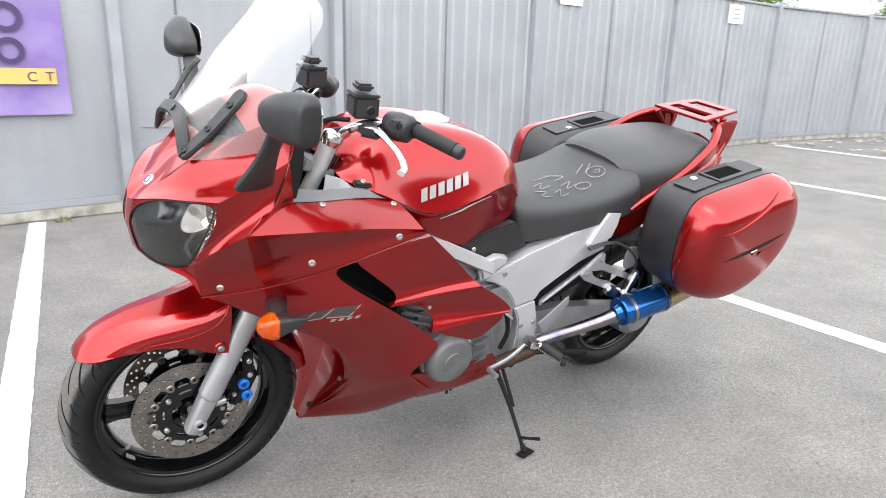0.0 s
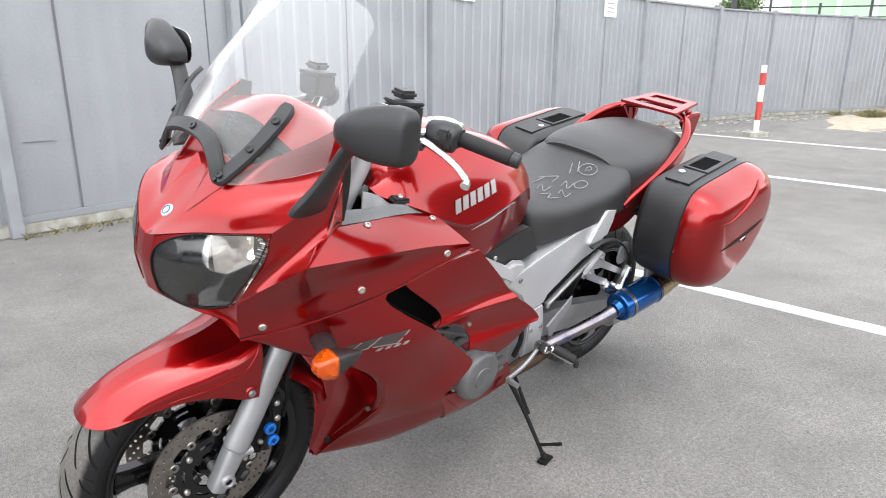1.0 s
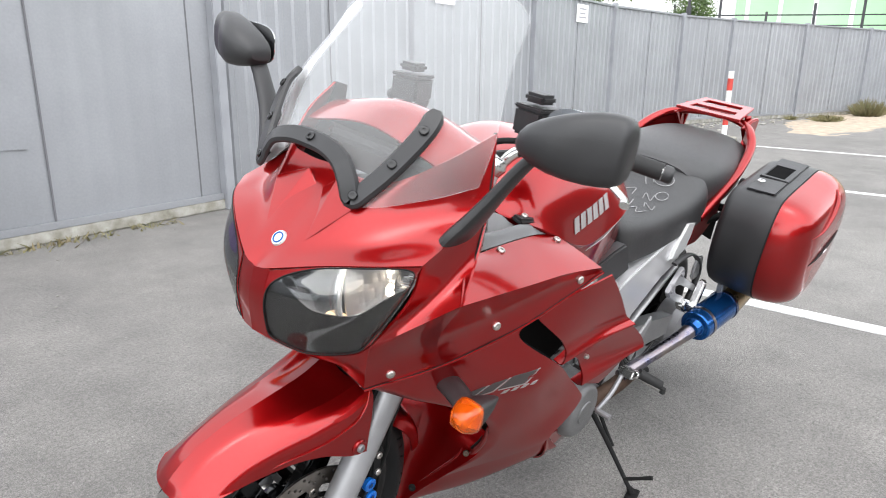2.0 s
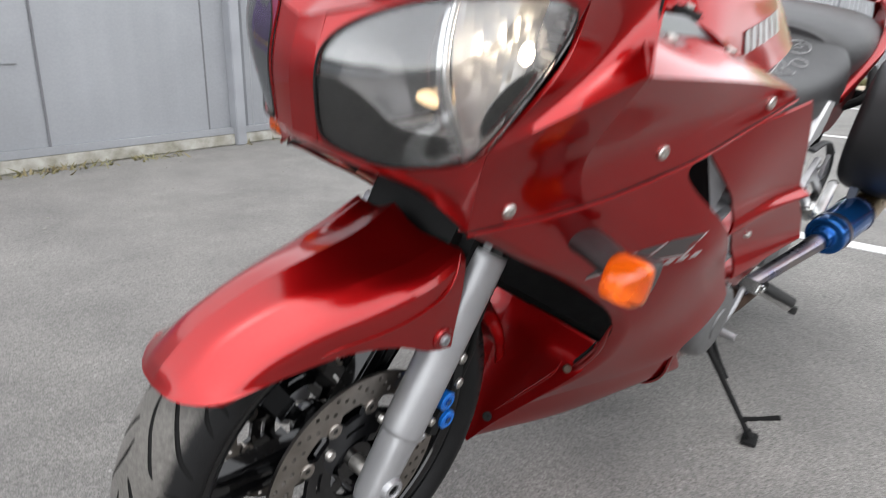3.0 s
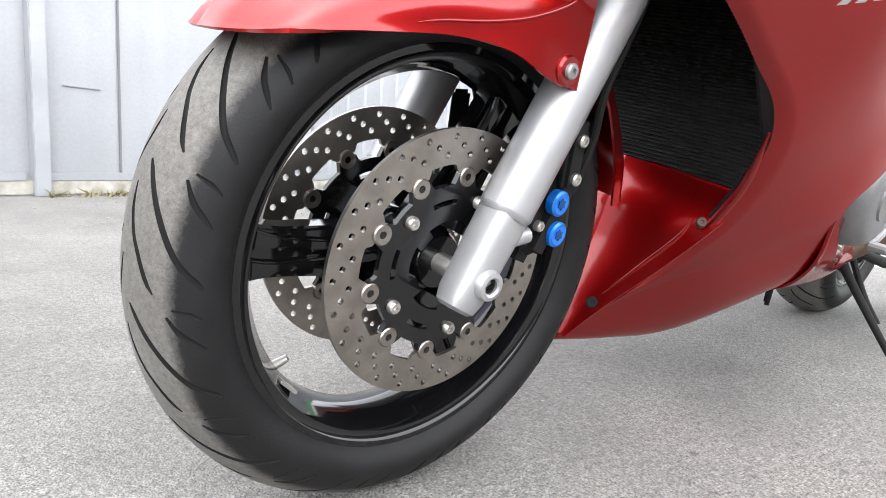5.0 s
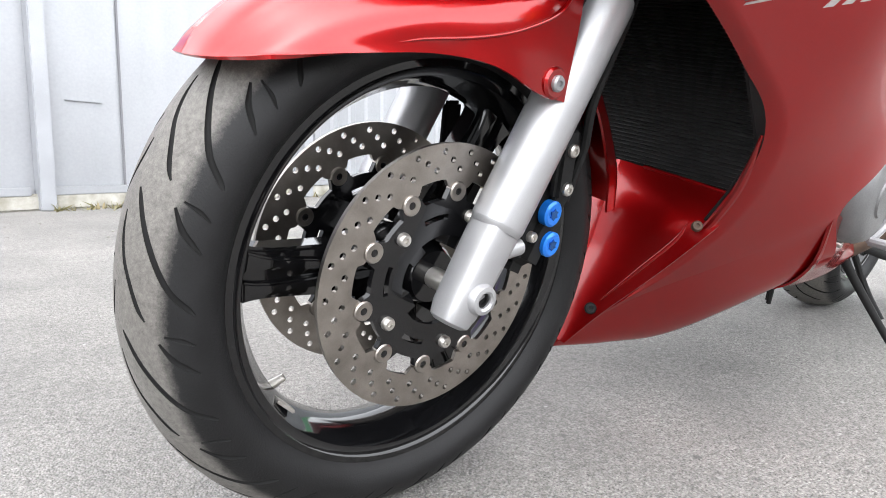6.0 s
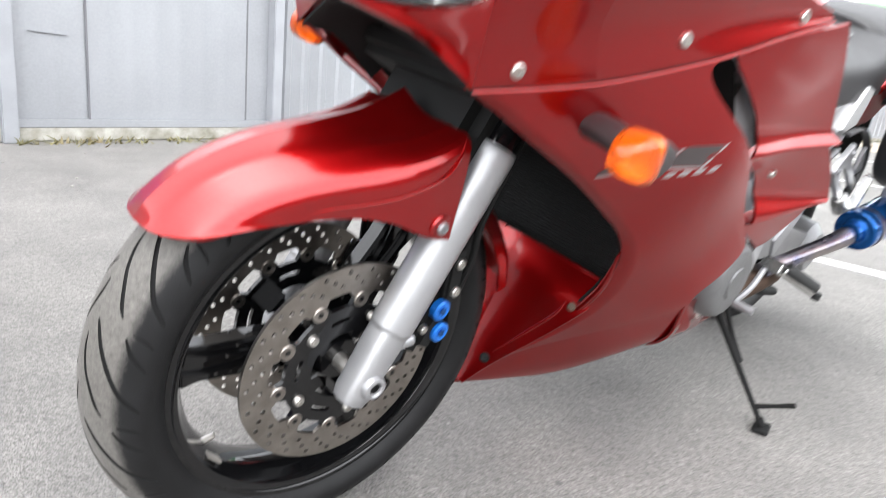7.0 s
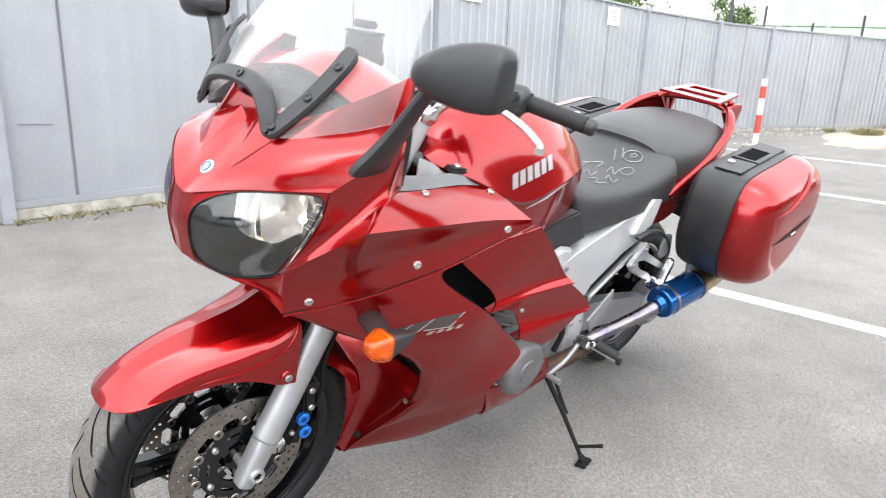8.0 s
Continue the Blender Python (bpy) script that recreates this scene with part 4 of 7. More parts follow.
    part("lamp_surround", turn(sheet(ring, 0.002)), RED, lamp, "red cowl edge round the lens")
    part("seal", turn(tube([tuple(r[0]) for r in ring], 0.0013, 6, n=144)), SHADE, lamp, "black rubber seal")


headlight(-1)
headlight(1)

# --- windscreen ---
SCREEN_ROWS = [
    [(0.022, 0, 1.100), (0.014, -0.060, 1.086), (0.002, -0.124, 1.034), (0.080, -0.200, 1.056), (0.150, -0.246, 1.082)],
    [(0.110, 0, 1.180), (0.105, -0.091, 1.174), (0.107, -0.159, 1.163), (0.130, -0.215, 1.160), (0.162, -0.254, 1.157)],
    [(0.207, 0, 1.292), (0.203, -0.082, 1.288), (0.200, -0.147, 1.280), (0.205, -0.190, 1.268), (0.217, -0.221, 1.253)],
    [(0.300, 0, 1.385), (0.298, -0.069, 1.383), (0.292, -0.120, 1.376), (0.281, -0.168, 1.364), (0.266, -0.208, 1.342)],
]


def screen_grid():
    left = patch(SCREEN_ROWS, 26, 30)
    return np.concatenate([(left * (1, -1, 1))[::-1], left[1:]]) + (0, 0.010, 0)


screen = part("windscreen", sheet(screen_grid(), 0.003, (0.5, 0, 1.0)), SCREEN, bike, "tall clear plastic windscreen")
screen.visible_shadow = False


def strip(path, wide, thick, n=40):
    """A flat rounded strip along a path on the screen, thick outwards."""
    p = cr(path, n)
    loops = []
    for i, q in enumerate(p):
        d = p[min(i + 1, n)] - p[max(i - 1, 0)]
        d /= np.linalg.norm(d)
        up = np.array((-0.72, math.copysign(min(0.7, abs(q[1]) * 2.6), q[1]), 0.62))
        up -= d * (up @ d)
        up /= np.linalg.norm(up)
        s = np.cross(d, up)
        w = wide * (0.55 if i in (0, n) else 0.85 if i in (1, n - 1) else 1)
        loops.append([q + s * w * a + up * thick * b for a, b in ((-0.5, 0), (-0.5, 0.5), (-0.38, 1), (0.38, 1), (0.5, 0.5), (0.5, 0))])
    return rings(loops)


arm_l = [(0.116, -0.172, 1.186), (0.089, -0.176, 1.155), (0.049, -0.156, 1.099), (0.018, -0.134, 1.058), (0.005, -0.118, 1.040), (0.004, -0.104, 1.066), (0.006, -0.084, 1.090), (0.012, -0.045, 1.102), (0.015, 0.0, 1.104)]
bracket = part("screen_bracket", strip([(x, y + 0.016, z) for x, y, z in arm_l + [(x, -y, z) for x, y, z in arm_l[-2::-1]]], 0.034, 0.010, 90), BLACK, bike, "matt black screen bracket")
for s in (-1, 1):
    for x, y, z in ((0.081, 0.180, 1.162), (0.041, 0.159, 1.106), (-0.002, 0.124, 1.050)):
        bolt(bracket, (x, s * y + 0.016, z), (-0.72, s * 0.45, 0.6), 0.0082, 0.003, GLOSS)
bolt(bracket, (0.007, 0.016, 1.112), (-0.72, 0, 0.6), 0.0082, 0.003, GLOSS)

# --- dash and inner panels ---
DASH = [
    [(0.150, -0.230, 0.958), (0.28, -0.203, 0.939), (0.40, -0.201, 0.936), (0.485, -0.204, 0.926)],
    [(0.165, -0.205, 0.985), (0.285, -0.187, 0.962), (0.395, -0.185, 0.957), (0.478, -0.184, 0.932)],
    [(0.172, -0.200, 0.945), (0.290, -0.182, 0.925), (0.398, -0.178, 0.920), (0.480, -0.178, 0.905)],
]
panel = pair("dash_panel", lambda: sheet(patch(DASH, 20, 12), 0.004), DASH_GREY, bike, "dark grey plastic dash side panel")[0]
part("dash_key_plate", block((0.05, 0.03, 0.012), (0.405, -0.176, 0.962), (8, 6, -6), 0.005), BLACK, panel)
bolt(panel, (0.405, -0.177, 0.970), (0, -0.3, 1), 0.007, 0.003)
# Black sheet added to stand for the dark cavity between the panels.
pair("dash_tray", lambda: sheet(patch([[(0.17, -0.205, 0.930), (0.30, -0.186, 0.905), (0.48, -0.180, 0.895)], [(0.20, -0.12, 0.915), (0.32, -0.11, 0.895), (0.48, -0.11, 0.885)], [(0.20, 0.0, 0.915), (0.32, 0.0, 0.895), (0.48, 0.0, 0.885)]], 10, 10), 0.003), SHADE, bike, "black sheet added to close the dark cavity inside the dash")
pair("inner_bracket", lambda: sheet(patch([[(0.300, -0.172, 0.912), (0.345, -0.160, 0.930), (0.395, -0.165, 0.948)], [(0.318, -0.150, 0.985), (0.355, -0.148, 0.972), (0.397, -0.160, 0.954)]], 8, 8), 0.003), FRAME_SILVER, bike, "pale inner bracket")
part("instrument_panel", block((0.10, 0.30, 0.10), (0.20, 0, 1.07), (0, -28, 0), 0.02, 3), BLACK, bike, "black instrument panel")
part("inner_cowl", sheet(patch([[(0.12, -0.17, 1.10), (0.12, 0, 1.13), (0.12, 0.17, 1.10)], [(0.20, -0.18, 1.13), (0.20, 0, 1.165), (0.20, 0.18, 1.13)], [(0.26, -0.17, 1.12), (0.27, 0, 1.15), (0.26, 0.17, 1.12)]], 16, 8), 0.004, (0.2, 0, 0.9)), RED, bike, "red inner cowl behind the screen")

# --- side fairing ---
EDGE_F = [(0.012, 0.713), (0.06, 0.690), (0.115, 0.660), (0.19, 0.622), (0.262, 0.580), (0.318, 0.542), (0.353, 0.500), (0.378, 0.450), (0.394, 0.405), (0.409, 0.335), (0.400, 0.238), (0.336, 0.136)]
EDGE_R = [(0.352, 0.8195), (0.318, 0.806), (0.297, 0.788), (0.306, 0.768), (0.345, 0.738), (0.402, 0.700), (0.455, 0.660), (0.520, 0.605), (0.580, 0.552), (0.610, 0.515), (0.585, 0.475), (0.555, 0.440), (0.548, 0.420), (0.553, 0.405)]


def chamfer(u, v):
    return -0.013 * max(0, 1 - u / 0.06) ** 2


fairing = pair("side_fairing", lambda: skin(EDGE_F, EDGE_R, 0.0, 60, 72, 0.004, chamfer), RED, bike)[0]
REAR_F = [(0.355, 0.8205), (0.352, 0.802), (0.395, 0.764), (0.438, 0.728), (0.453, 0.703), (0.436, 0.682)]
REAR_R = [(0.517, 0.878), (0.610, 0.792), (0.655, 0.747), (0.680, 0.724), (0.690, 0.713)]
MID_F = [(0.440, 0.674), (0.540, 0.650), (0.582, 0.608), (0.578, 0.567)]
MID_R = [(0.693, 0.710), (0.776, 0.655), (0.822, 0.614), (0.818, 0.600)]
WING_F = [(0.592, 0.560), (0.655, 0.528), (0.743, 0.491)]
WING_R = [(0.820, 0.597), (0.825, 0.552), (0.785, 0.497)]


def ease(f):
    f = min(1, max(0, f))
    return f * f * (3 - 2 * f)


def scoop(start, front, rear, flare):
    """A panel that flares out to the rear and whose lower part ramps out to a ridge."""
    return lambda u, v: (front * (1 - u) + rear * u) * ease((v - start) / (1 - start)) + flare * u


def ridge(a, b, front, rear, flare):
    """The under side of a ridge, from its edge back to the panel below."""
    g = []
    for u in np.linspace(0, 1, 24):
        x, z = a[0] * (1 - u) + b[0] * u, a[1] * (1 - u) + b[1] * u
        w, out = half_width(x, z) - 0.014, front * (1 - u) + rear * u + flare * u
        g.append([(x, -(w + out), z), (x + 0.003, -(w + out * 0.4), z - 0.006), (x + 0.006, -(w - 0.014), z - 0.004)])
    return sheet(g, 0.002)


pair("rear_fairing", lambda: skin(REAR_F, REAR_R, -0.014, 30, 40, 0.004, scoop(0.60, 0.012, 0.018, 0.036)), RED, bike)
pair("upper_fin", lambda: ridge(REAR_F[-1], REAR_R[-1], 0.012, 0.018, 0.036), RED, bike)
pair("mid_fairing", lambda: skin(MID_F, MID_R, -0.014, 30, 36, 0.004, scoop(0.55, 0.020, 0.006, 0.036)), RED, bike)
pair("lower_fin", lambda: ridge(MID_F[-1], MID_R[-1], 0.020, 0.006, 0.036), RED, bike)
pair("lower_wing", lambda: skin(WING_F, WING_R, -0.020, 20, 16, 0.004, lambda u, v: 0.026 * u * (1 - v)), RED, bike)
bolt(fairing, (0.557, -0.318, 0.655), (0, -1, 0.2), 0.006, 0.004)
VENT = [(0.280, 0.830), (0.420, 0.800), (0.56, 0.655), (0.47, 0.620), (0.27, 0.76)]
# Sheet and edge coloured near-black for the shade inside the vent.
pair("vent_liner", lambda: plate([VENT], -0.255, -0.245), PIT, bike, "black sheet painted as the vent's dark depth")
pair("vent_lip", lambda: tube([(0.298, -0.274, 0.788), (0.308, -0.278, 0.767), (0.346, -0.287, 0.738), (0.403, -0.296, 0.700), (0.456, -0.298, 0.659)], 0.004, 8), PIT, bike)
# belly pan and the duct between the lips
UNDER = [
    [(0.335, -0.010, 0.132), (0.337, -0.006, 0.126), (0.345, 0.0, 0.122)],
    [(0.408, -0.079, 0.223), (0.436, -0.050, 0.134), (0.450, 0.0, 0.126)],
    [(0.480, -0.184, 0.314), (0.541, -0.112, 0.162), (0.560, 0.0, 0.140)],
    [(0.553, -0.281, 0.407), (0.655, -0.246, 0.300), (0.675, 0.0, 0.180)],
]
pair("belly_pan", lambda: sheet(patch(UNDER, 16, 20), 0.004), RED, bike)
BELLY_REAR = [
    [(0.548, -0.279, 0.412), (0.600, -0.255, 0.310), (0.640, -0.188, 0.246), (0.66, -0.05, 0.215)],
    [(0.660, -0.266, 0.385), (0.700, -0.250, 0.312), (0.725, -0.205, 0.252), (0.74, -0.05, 0.225)],
    [(0.780, -0.246, 0.365), (0.800, -0.238, 0.308), (0.820, -0.208, 0.256), (0.83, -0.05, 0.235)],
    [(0.900, -0.226, 0.362), (0.920, -0.224, 0.320), (0.938, -0.214, 0.277), (0.94, -0.05, 0.250)],
]
belly = pair("belly_rear", lambda: sheet(patch(BELLY_REAR, 18, 16), 0.004), RED, bike)[0]
for x, y in ((0.790, -0.150), (0.812, -0.140)):
    part("drain_peg", tube([(x, y, 0.250), (x + 0.006, y - 0.002, 0.183)], [0.006, 0.0045], 8), SHADE, belly, "small black drain hose")
DUCT = [
    [(0.440, -0.196, 0.411), (0.434, -0.120, 0.417), (0.428, -0.035, 0.422), (0.425, 0.0, 0.424)],
    [(0.402, -0.180, 0.366), (0.404, -0.120, 0.370), (0.408, -0.035, 0.373), (0.410, 0.0, 0.374)],
    [(0.384, -0.126, 0.286), (0.384, -0.085, 0.288), (0.389, -0.030, 0.290), (0.391, 0.0, 0.290)],
    [(0.357, -0.068, 0.205), (0.357, -0.046, 0.206), (0.360, -0.020, 0.207), (0.362, 0.0, 0.207)],
    [(0.333, -0.030, 0.143), (0.334, -0.020, 0.143), (0.336, -0.010, 0.143), (0.337, 0.0, 0.143)],
]
duct = pair("duct_panel", lambda: sheet(patch(DUCT, 16, 24), 0.003, (0.9, 0, 0.3)), RED, bike)[0]
part("duct_crease", tube([(0.362, -0.058, 0.222), (0.380, -0.100, 0.285), (0.394, -0.134, 0.338), (0.400, -0.142, 0.366)], [0.0008, 0.0030, 0.0030, 0.0006], 8, 24), RED, duct)
bolt(duct, (0.392, -0.160, 0.366), (-0.75, -0.50, 0.45), 0.0075, 0.004, RUST)
bolt(duct, (0.352, -0.050, 0.206), (-0.75, -0.55, 0.3), 0.009, 0.003, SHADE)
# the rolled inner edge of the fairing and the dark gap along the duct panel
LIP = [(0.352, 0.502), (0.379, 0.448), (0.395, 0.403), (0.409, 0.335), (0.399, 0.240), (0.372, 0.188), (0.342, 0.147)]
pair("duct_lip", lambda: tube([(x + 0.002, -(max(0.010, half_width(x, z)) - 0.017), z) for x, z in LIP], [0.002, 0.006, 0.007, 0.007, 0.006, 0.005, 0.002], 10, 40), RED, bike)
pair("duct_gap", lambda: tube([(x + 0.006, -(max(0.012, half_width(x, z)) - 0.027), z) for x, z in LIP[1:]], [0.001, 0.0035, 0.004, 0.004, 0.003, 0.001], 8, 40), SHADE, bike)
pair("duct_ledge", lambda: tube([(0.440, -0.196, 0.411), (0.434, -0.120, 0.417), (0.428, -0.040, 0.422)], 0.0028, 8), RED, bike)
part("steering_shroud", block((0.10, 0.20, 0.20), (0.165, 0, 0.66), (0, 25, 0), 0.02), SHADE, bike, "black shroud behind the mudguard")
# radiator
rad = part("radiator", block((0.03, 0.40, 0.34), (0.515, 0, 0.560), (0, 10, 0), 0.004), SHADE, bike, "black radiator with fine fins")
for i in range(50):
    z = 0.415 + i * 0.0058
    part("radiator_fin", block((0.006, 0.39, 0.0012), (0.497 + (z - 0.560) * 0.17, 0, z), (0, 10, 0), 0), DARKFIN, rad)
part("steering_head", block((0.12, 0.16, 0.34), (0.25, 0, 0.82), (0, 26, 0), 0.02), SHADE, bike)
pair("inner_fairing", lambda: plate([[(0.16, 0.68), (0.30, 0.585), (0.40, 0.49), (0.452, 0.41), (0.53, 0.41), (0.53, 0.80), (0.2, 0.78)]], -0.205, -0.201), SHADE, bike)

# decal on the side fairing: plain slanted bars
def on_side(x, z, out=0.0012):
    return (x, -(half_width(x, z) + out), z)


def slab(corners, n=8, out=0.0014):
    """A thin raised decal on the side fairing from four corners in the side view."""
    a, b, c, d = (np.array(q) for q in corners)
    g = [[on_side(*((a * (1 - u) + b * u) * (1 - v) + (d * (1 - u) + c * u) * v), out) for v in (0, 1)] for u in np.linspace(0, 1, n)]
    return sheet(g, 0.0012)


for x0, x1, z, h in ((0.204, 0.232, 0.634, 0.028), (0.242, 0.270, 0.646, 0.030), (0.280, 0.328, 0.659, 0.032)):
    part("decal_bar", slab([(x0, z), (x1, z + 0.010), (x1 + 0.020, z + 0.010 + h), (x0 + 0.020, z + h)]), DECAL_DARK, fairing)
    part("decal_edge", slab([(x0 + 0.002, z - 0.004), (x1 + 0.004, z + 0.007), (x1 + 0.005, z + 0.0095), (x0 + 0.003, z - 0.0015)], 4), DECAL, fairing)
    part("decal_edge", slab([(x1 + 0.002, z + 0.010), (x1 + 0.006, z + 0.011), (x1 + 0.026, z + 0.012 + h), (x1 + 0.022, z + 0.010 + h)], 3), DECAL, fairing)
for i in range(4):
    part("decal_dash", slab([(0.292 + i * 0.017, 0.643 + i * 0.006), (0.301 + i * 0.017, 0.646 + i * 0.006), (0.305 + i * 0.017, 0.655 + i * 0.006), (0.296 + i * 0.017, 0.652 + i * 0.006)], 3), DECAL, fairing)


def indicator(side):
    turn = mirrored if side > 0 else (lambda b: b)
    stem = part("indicator", turn(tube([(0.178, -0.195, 0.698), (0.163, -0.250, 0.697), (0.148, -0.292, 0.692)], [0.026, 0.025, 0.023], 14, flat=0.7)), BLACK, bike, "black rubber indicator stem")

    def shell(stations):
        # rounded wedge cross-sections along x: (x, half width, half height)
        return rings([[(x, -0.312 + w * math.copysign(abs(math.cos(t)) ** 0.5, math.cos(t)), 0.690 + h * math.copysign(abs(math.sin(t)) ** 0.5, math.sin(t))) for t in np.linspace(0, 2 * math.pi, 24, endpoint=False)] for x, w, h in stations])

    part("indicator_body", turn(shell([(0.215, 0.004, 0.004), (0.195, 0.012, 0.012), (0.165, 0.020, 0.021), (0.138, 0.025, 0.026)])), BLACK, stem, "", 25)
    part("amber_lens", turn(shell([(0.140, 0.026, 0.027), (0.134, 0.0275, 0.0285), (0.120, 0.0255, 0.026), (0.104, 0.019, 0.0185), (0.097, 0.011, 0.010), (0.0955, 0.002, 0.002)])), AMBER, stem, "amber indicator lens", 28)
    cup = shell([(0.139, 0.020, 0.021), (0.134, 0.018, 0.018), (0.136, 0.003, 0.003)])
    part("lamp_cup", turn(cup), CHROME, stem, "bright reflector in the lens")


indicator(-1)
indicator(1)

# --- front wheel ---
WHEEL = Vector((0.010, 0.008, 0.3015))


def at_wheel(bm, centre):
    bm.transform(Matrix.Translation(centre))
    return bm


CROWN = 1.32
# grooves of one repeat: (degrees round the wheel, part of the half width) and half the groove's width
GROOVES = [
    ([(-1.6, 0.14), (0.0, 0.21), (3.5, 0.34), (7.7, 0.50), (11.4, 0.64), (14.0, 0.76), (16.4, 0.92), (17.6, 0.99)], 0.0030),
    ([(2.6, 0.02), (6.2, 0.06), (10.3, 0.16), (13.4, 0.27), (17.6, 0.40), (19.5, 0.48)], 0.0027),
    ([(-0.8, 0.62), (2.3, 0.74), (4.2, 0.86), (6.0, 0.985)], 0.0030),
    ([(-2.2, 0.68), (-1.4, 0.86), (-0.2, 0.985)], 0.0024),
]


def tyre_mesh(radius, half, rim, place, seg=216, rows=41, period=24.0, drop=0.72, start=163.5):
    """A tyre round the y axis with rounded crown and walls, and curved grooves cut into its tread."""
    def crown(arc):
        a = arc * CROWN
        return radius - half * drop * (1 - math.cos(a)) / (1 - math.cos(CROWN)), half * math.sin(a) / math.sin(CROWN)

    edge = radius - half * drop
    wall = [(edge - (edge - rim) * f, half * (1 + 0.04 * math.sin(f * 3.14) - 0.30 * f * f)) for f in (0.15, 0.3, 0.5, 0.7, 0.85, 0.95, 1.0)]
    prof = [(r, -y) for r, y in reversed(wall)] + [crown(a) for a in np.linspace(-1, 1, rows)] + wall
    body = turned(prof, seg)
    bmesh.ops.recalc_face_normals(body, faces=body.faces)
    cuts = []
    for path, wide in GROOVES:
        for k in range(int(360 / period)):
            for side, shift in ((-1, 0.0), (1, period / 2)):
                pts, rad = [], []
                for i, (d, a) in enumerate(path):
                    t = radians(start + shift + k * period + d)
                    r, y = crown(a * side)
                    pts.append((r * math.cos(t), y, r * math.sin(t)))
                    rad.append(wide * (0.45 if i == 0 else 0.40 if i == len(path) - 1 else 1.0))
                cuts.append(tube(pts, rad, 8, 3 * len(path)))
    cutter = joined(*cuts)
    for f in cutter.faces:
        f.material_index = 1
    obs = []
    for name, b in (("tyre", body), ("tread", cutter)):
        me = bpy.data.meshes.new(name)
        b.to_mesh(me)
        b.free()
        me.materials.append(TYRE)
        me.materials.append(GROOVE)
        obs.append(new(name, me))
    mod = obs[0].modifiers.new("grooves", "BOOLEAN")
    mod.operation, mod.object, mod.solver = "DIFFERENCE", obs[1], "EXACT"
    bpy.context.view_layer.update()
    me = bpy.data.meshes.new_from_object(obs[0].evaluated_get(bpy.context.evaluated_depsgraph_get()))
    for ob in obs:
        old = ob.data
        bpy.data.objects.remove(ob)
        bpy.data.meshes.remove(old)
    bm = bmesh.new()
    bm.from_mesh(me)
    bpy.data.meshes.remove(me)
    layer = bm.verts.layers.float.new("wear")
    for v in bm.verts:
        v[layer] = min(1.0, abs(v.co.y) / half) if math.hypot(v.co.x, v.co.z) > edge - 0.001 else 1.5
    bm.transform(place)
    return bm


def tyre_rubber():
    """Black rubber with a dusty grey running band; wear is the distance from the tread's middle."""
    m = material("tyre_rubber", (0.0075, 0.0075, 0.008), 0.52, 0, 0, 0.3, 30, 0.25, 500, spec=0.24)
    n, l = m.node_tree.nodes, m.node_tree.links
    p = n["Principled BSDF"]
    old = p.inputs["Base Color"].links[0].from_socket
    wear, at = n.new("ShaderNodeAttribute"), n.new("ShaderNodeTexCoord")
    wear.attribute_name = "wear"
    nz, add = n.new("ShaderNodeTexNoise"), n.new("ShaderNodeMath")
    nz.inputs["Scale"].default_value, nz.inputs["Detail"].default_value, nz.inputs["Roughness"].default_value = 90.0, 10.0, 0.95
    l.new(at.outputs["Object"], nz.inputs["Vector"])
    add.operation = "MULTIPLY_ADD"
    add.inputs[1].default_value = 0.26
    l.new(nz.outputs["Fac"], add.inputs[0])
    l.new(wear.outputs["Fac"], add.inputs[2])
    ramp = n.new("ShaderNodeValToRGB")
    ramp.color_ramp.elements[0].position, ramp.color_ramp.elements[1].position = 0.86, 0.98
    ramp.color_ramp.elements[0].color, ramp.color_ramp.elements[1].color = (1, 1, 1, 1), (0, 0, 0, 1)
    l.new(add.outputs[0], ramp.inputs[0])
    haze_dust, tone = n.new("ShaderNodeTexNoise"), n.new("ShaderNodeValToRGB")
    haze_dust.inputs["Scale"].default_value, haze_dust.inputs["Detail"].default_value, haze_dust.inputs["Roughness"].default_value = 150.0, 8.0, 0.9
    l.new(at.outputs["Object"], haze_dust.inputs["Vector"])
    tone.color_ramp.elements[0].position, tone.color_ramp.elements[1].position = 0.32, 0.70
    tone.color_ramp.elements[0].color, tone.color_ramp.elements[1].color = (0.050, 0.047, 0.044, 1), (0.165, 0.155, 0.142, 1)
    l.new(haze_dust.outputs["Fac"], tone.inputs[0])
    mix = n.new("ShaderNodeMixRGB")
    l.new(ramp.outputs[0], mix.inputs[0])
    l.new(old, mix.inputs[1])
    l.new(tone.outputs[0], mix.inputs[2])
    l.new(mix.outputs[0], p.inputs["Base Color"])
    return m


GROOVE = material("groove_rubber", (0.008, 0.008, 0.008), 0.8, 0, 0, 0.3, 40, spec=0.2)
TYRE = tyre_rubber()


def ring_arm(angle, r0, r1, w0, w1, n=10):
    """A tapering spoke outline at an angle in the wheel's plane."""
    c, s = math.cos(angle), math.sin(angle)
    out = []
    for i in range(n + 1):
        f = i / n
        w = w0 + (w1 - w0) * f + 0.012 * (max(0, f - 0.75) / 0.25) ** 2
        out.append((r0 + (r1 - r0) * f, w / 2))
    pts = out + [(r, -w) for r, w in reversed(out)]
    return [(r * c - w * s, r * s + w * c) for r, w in pts]


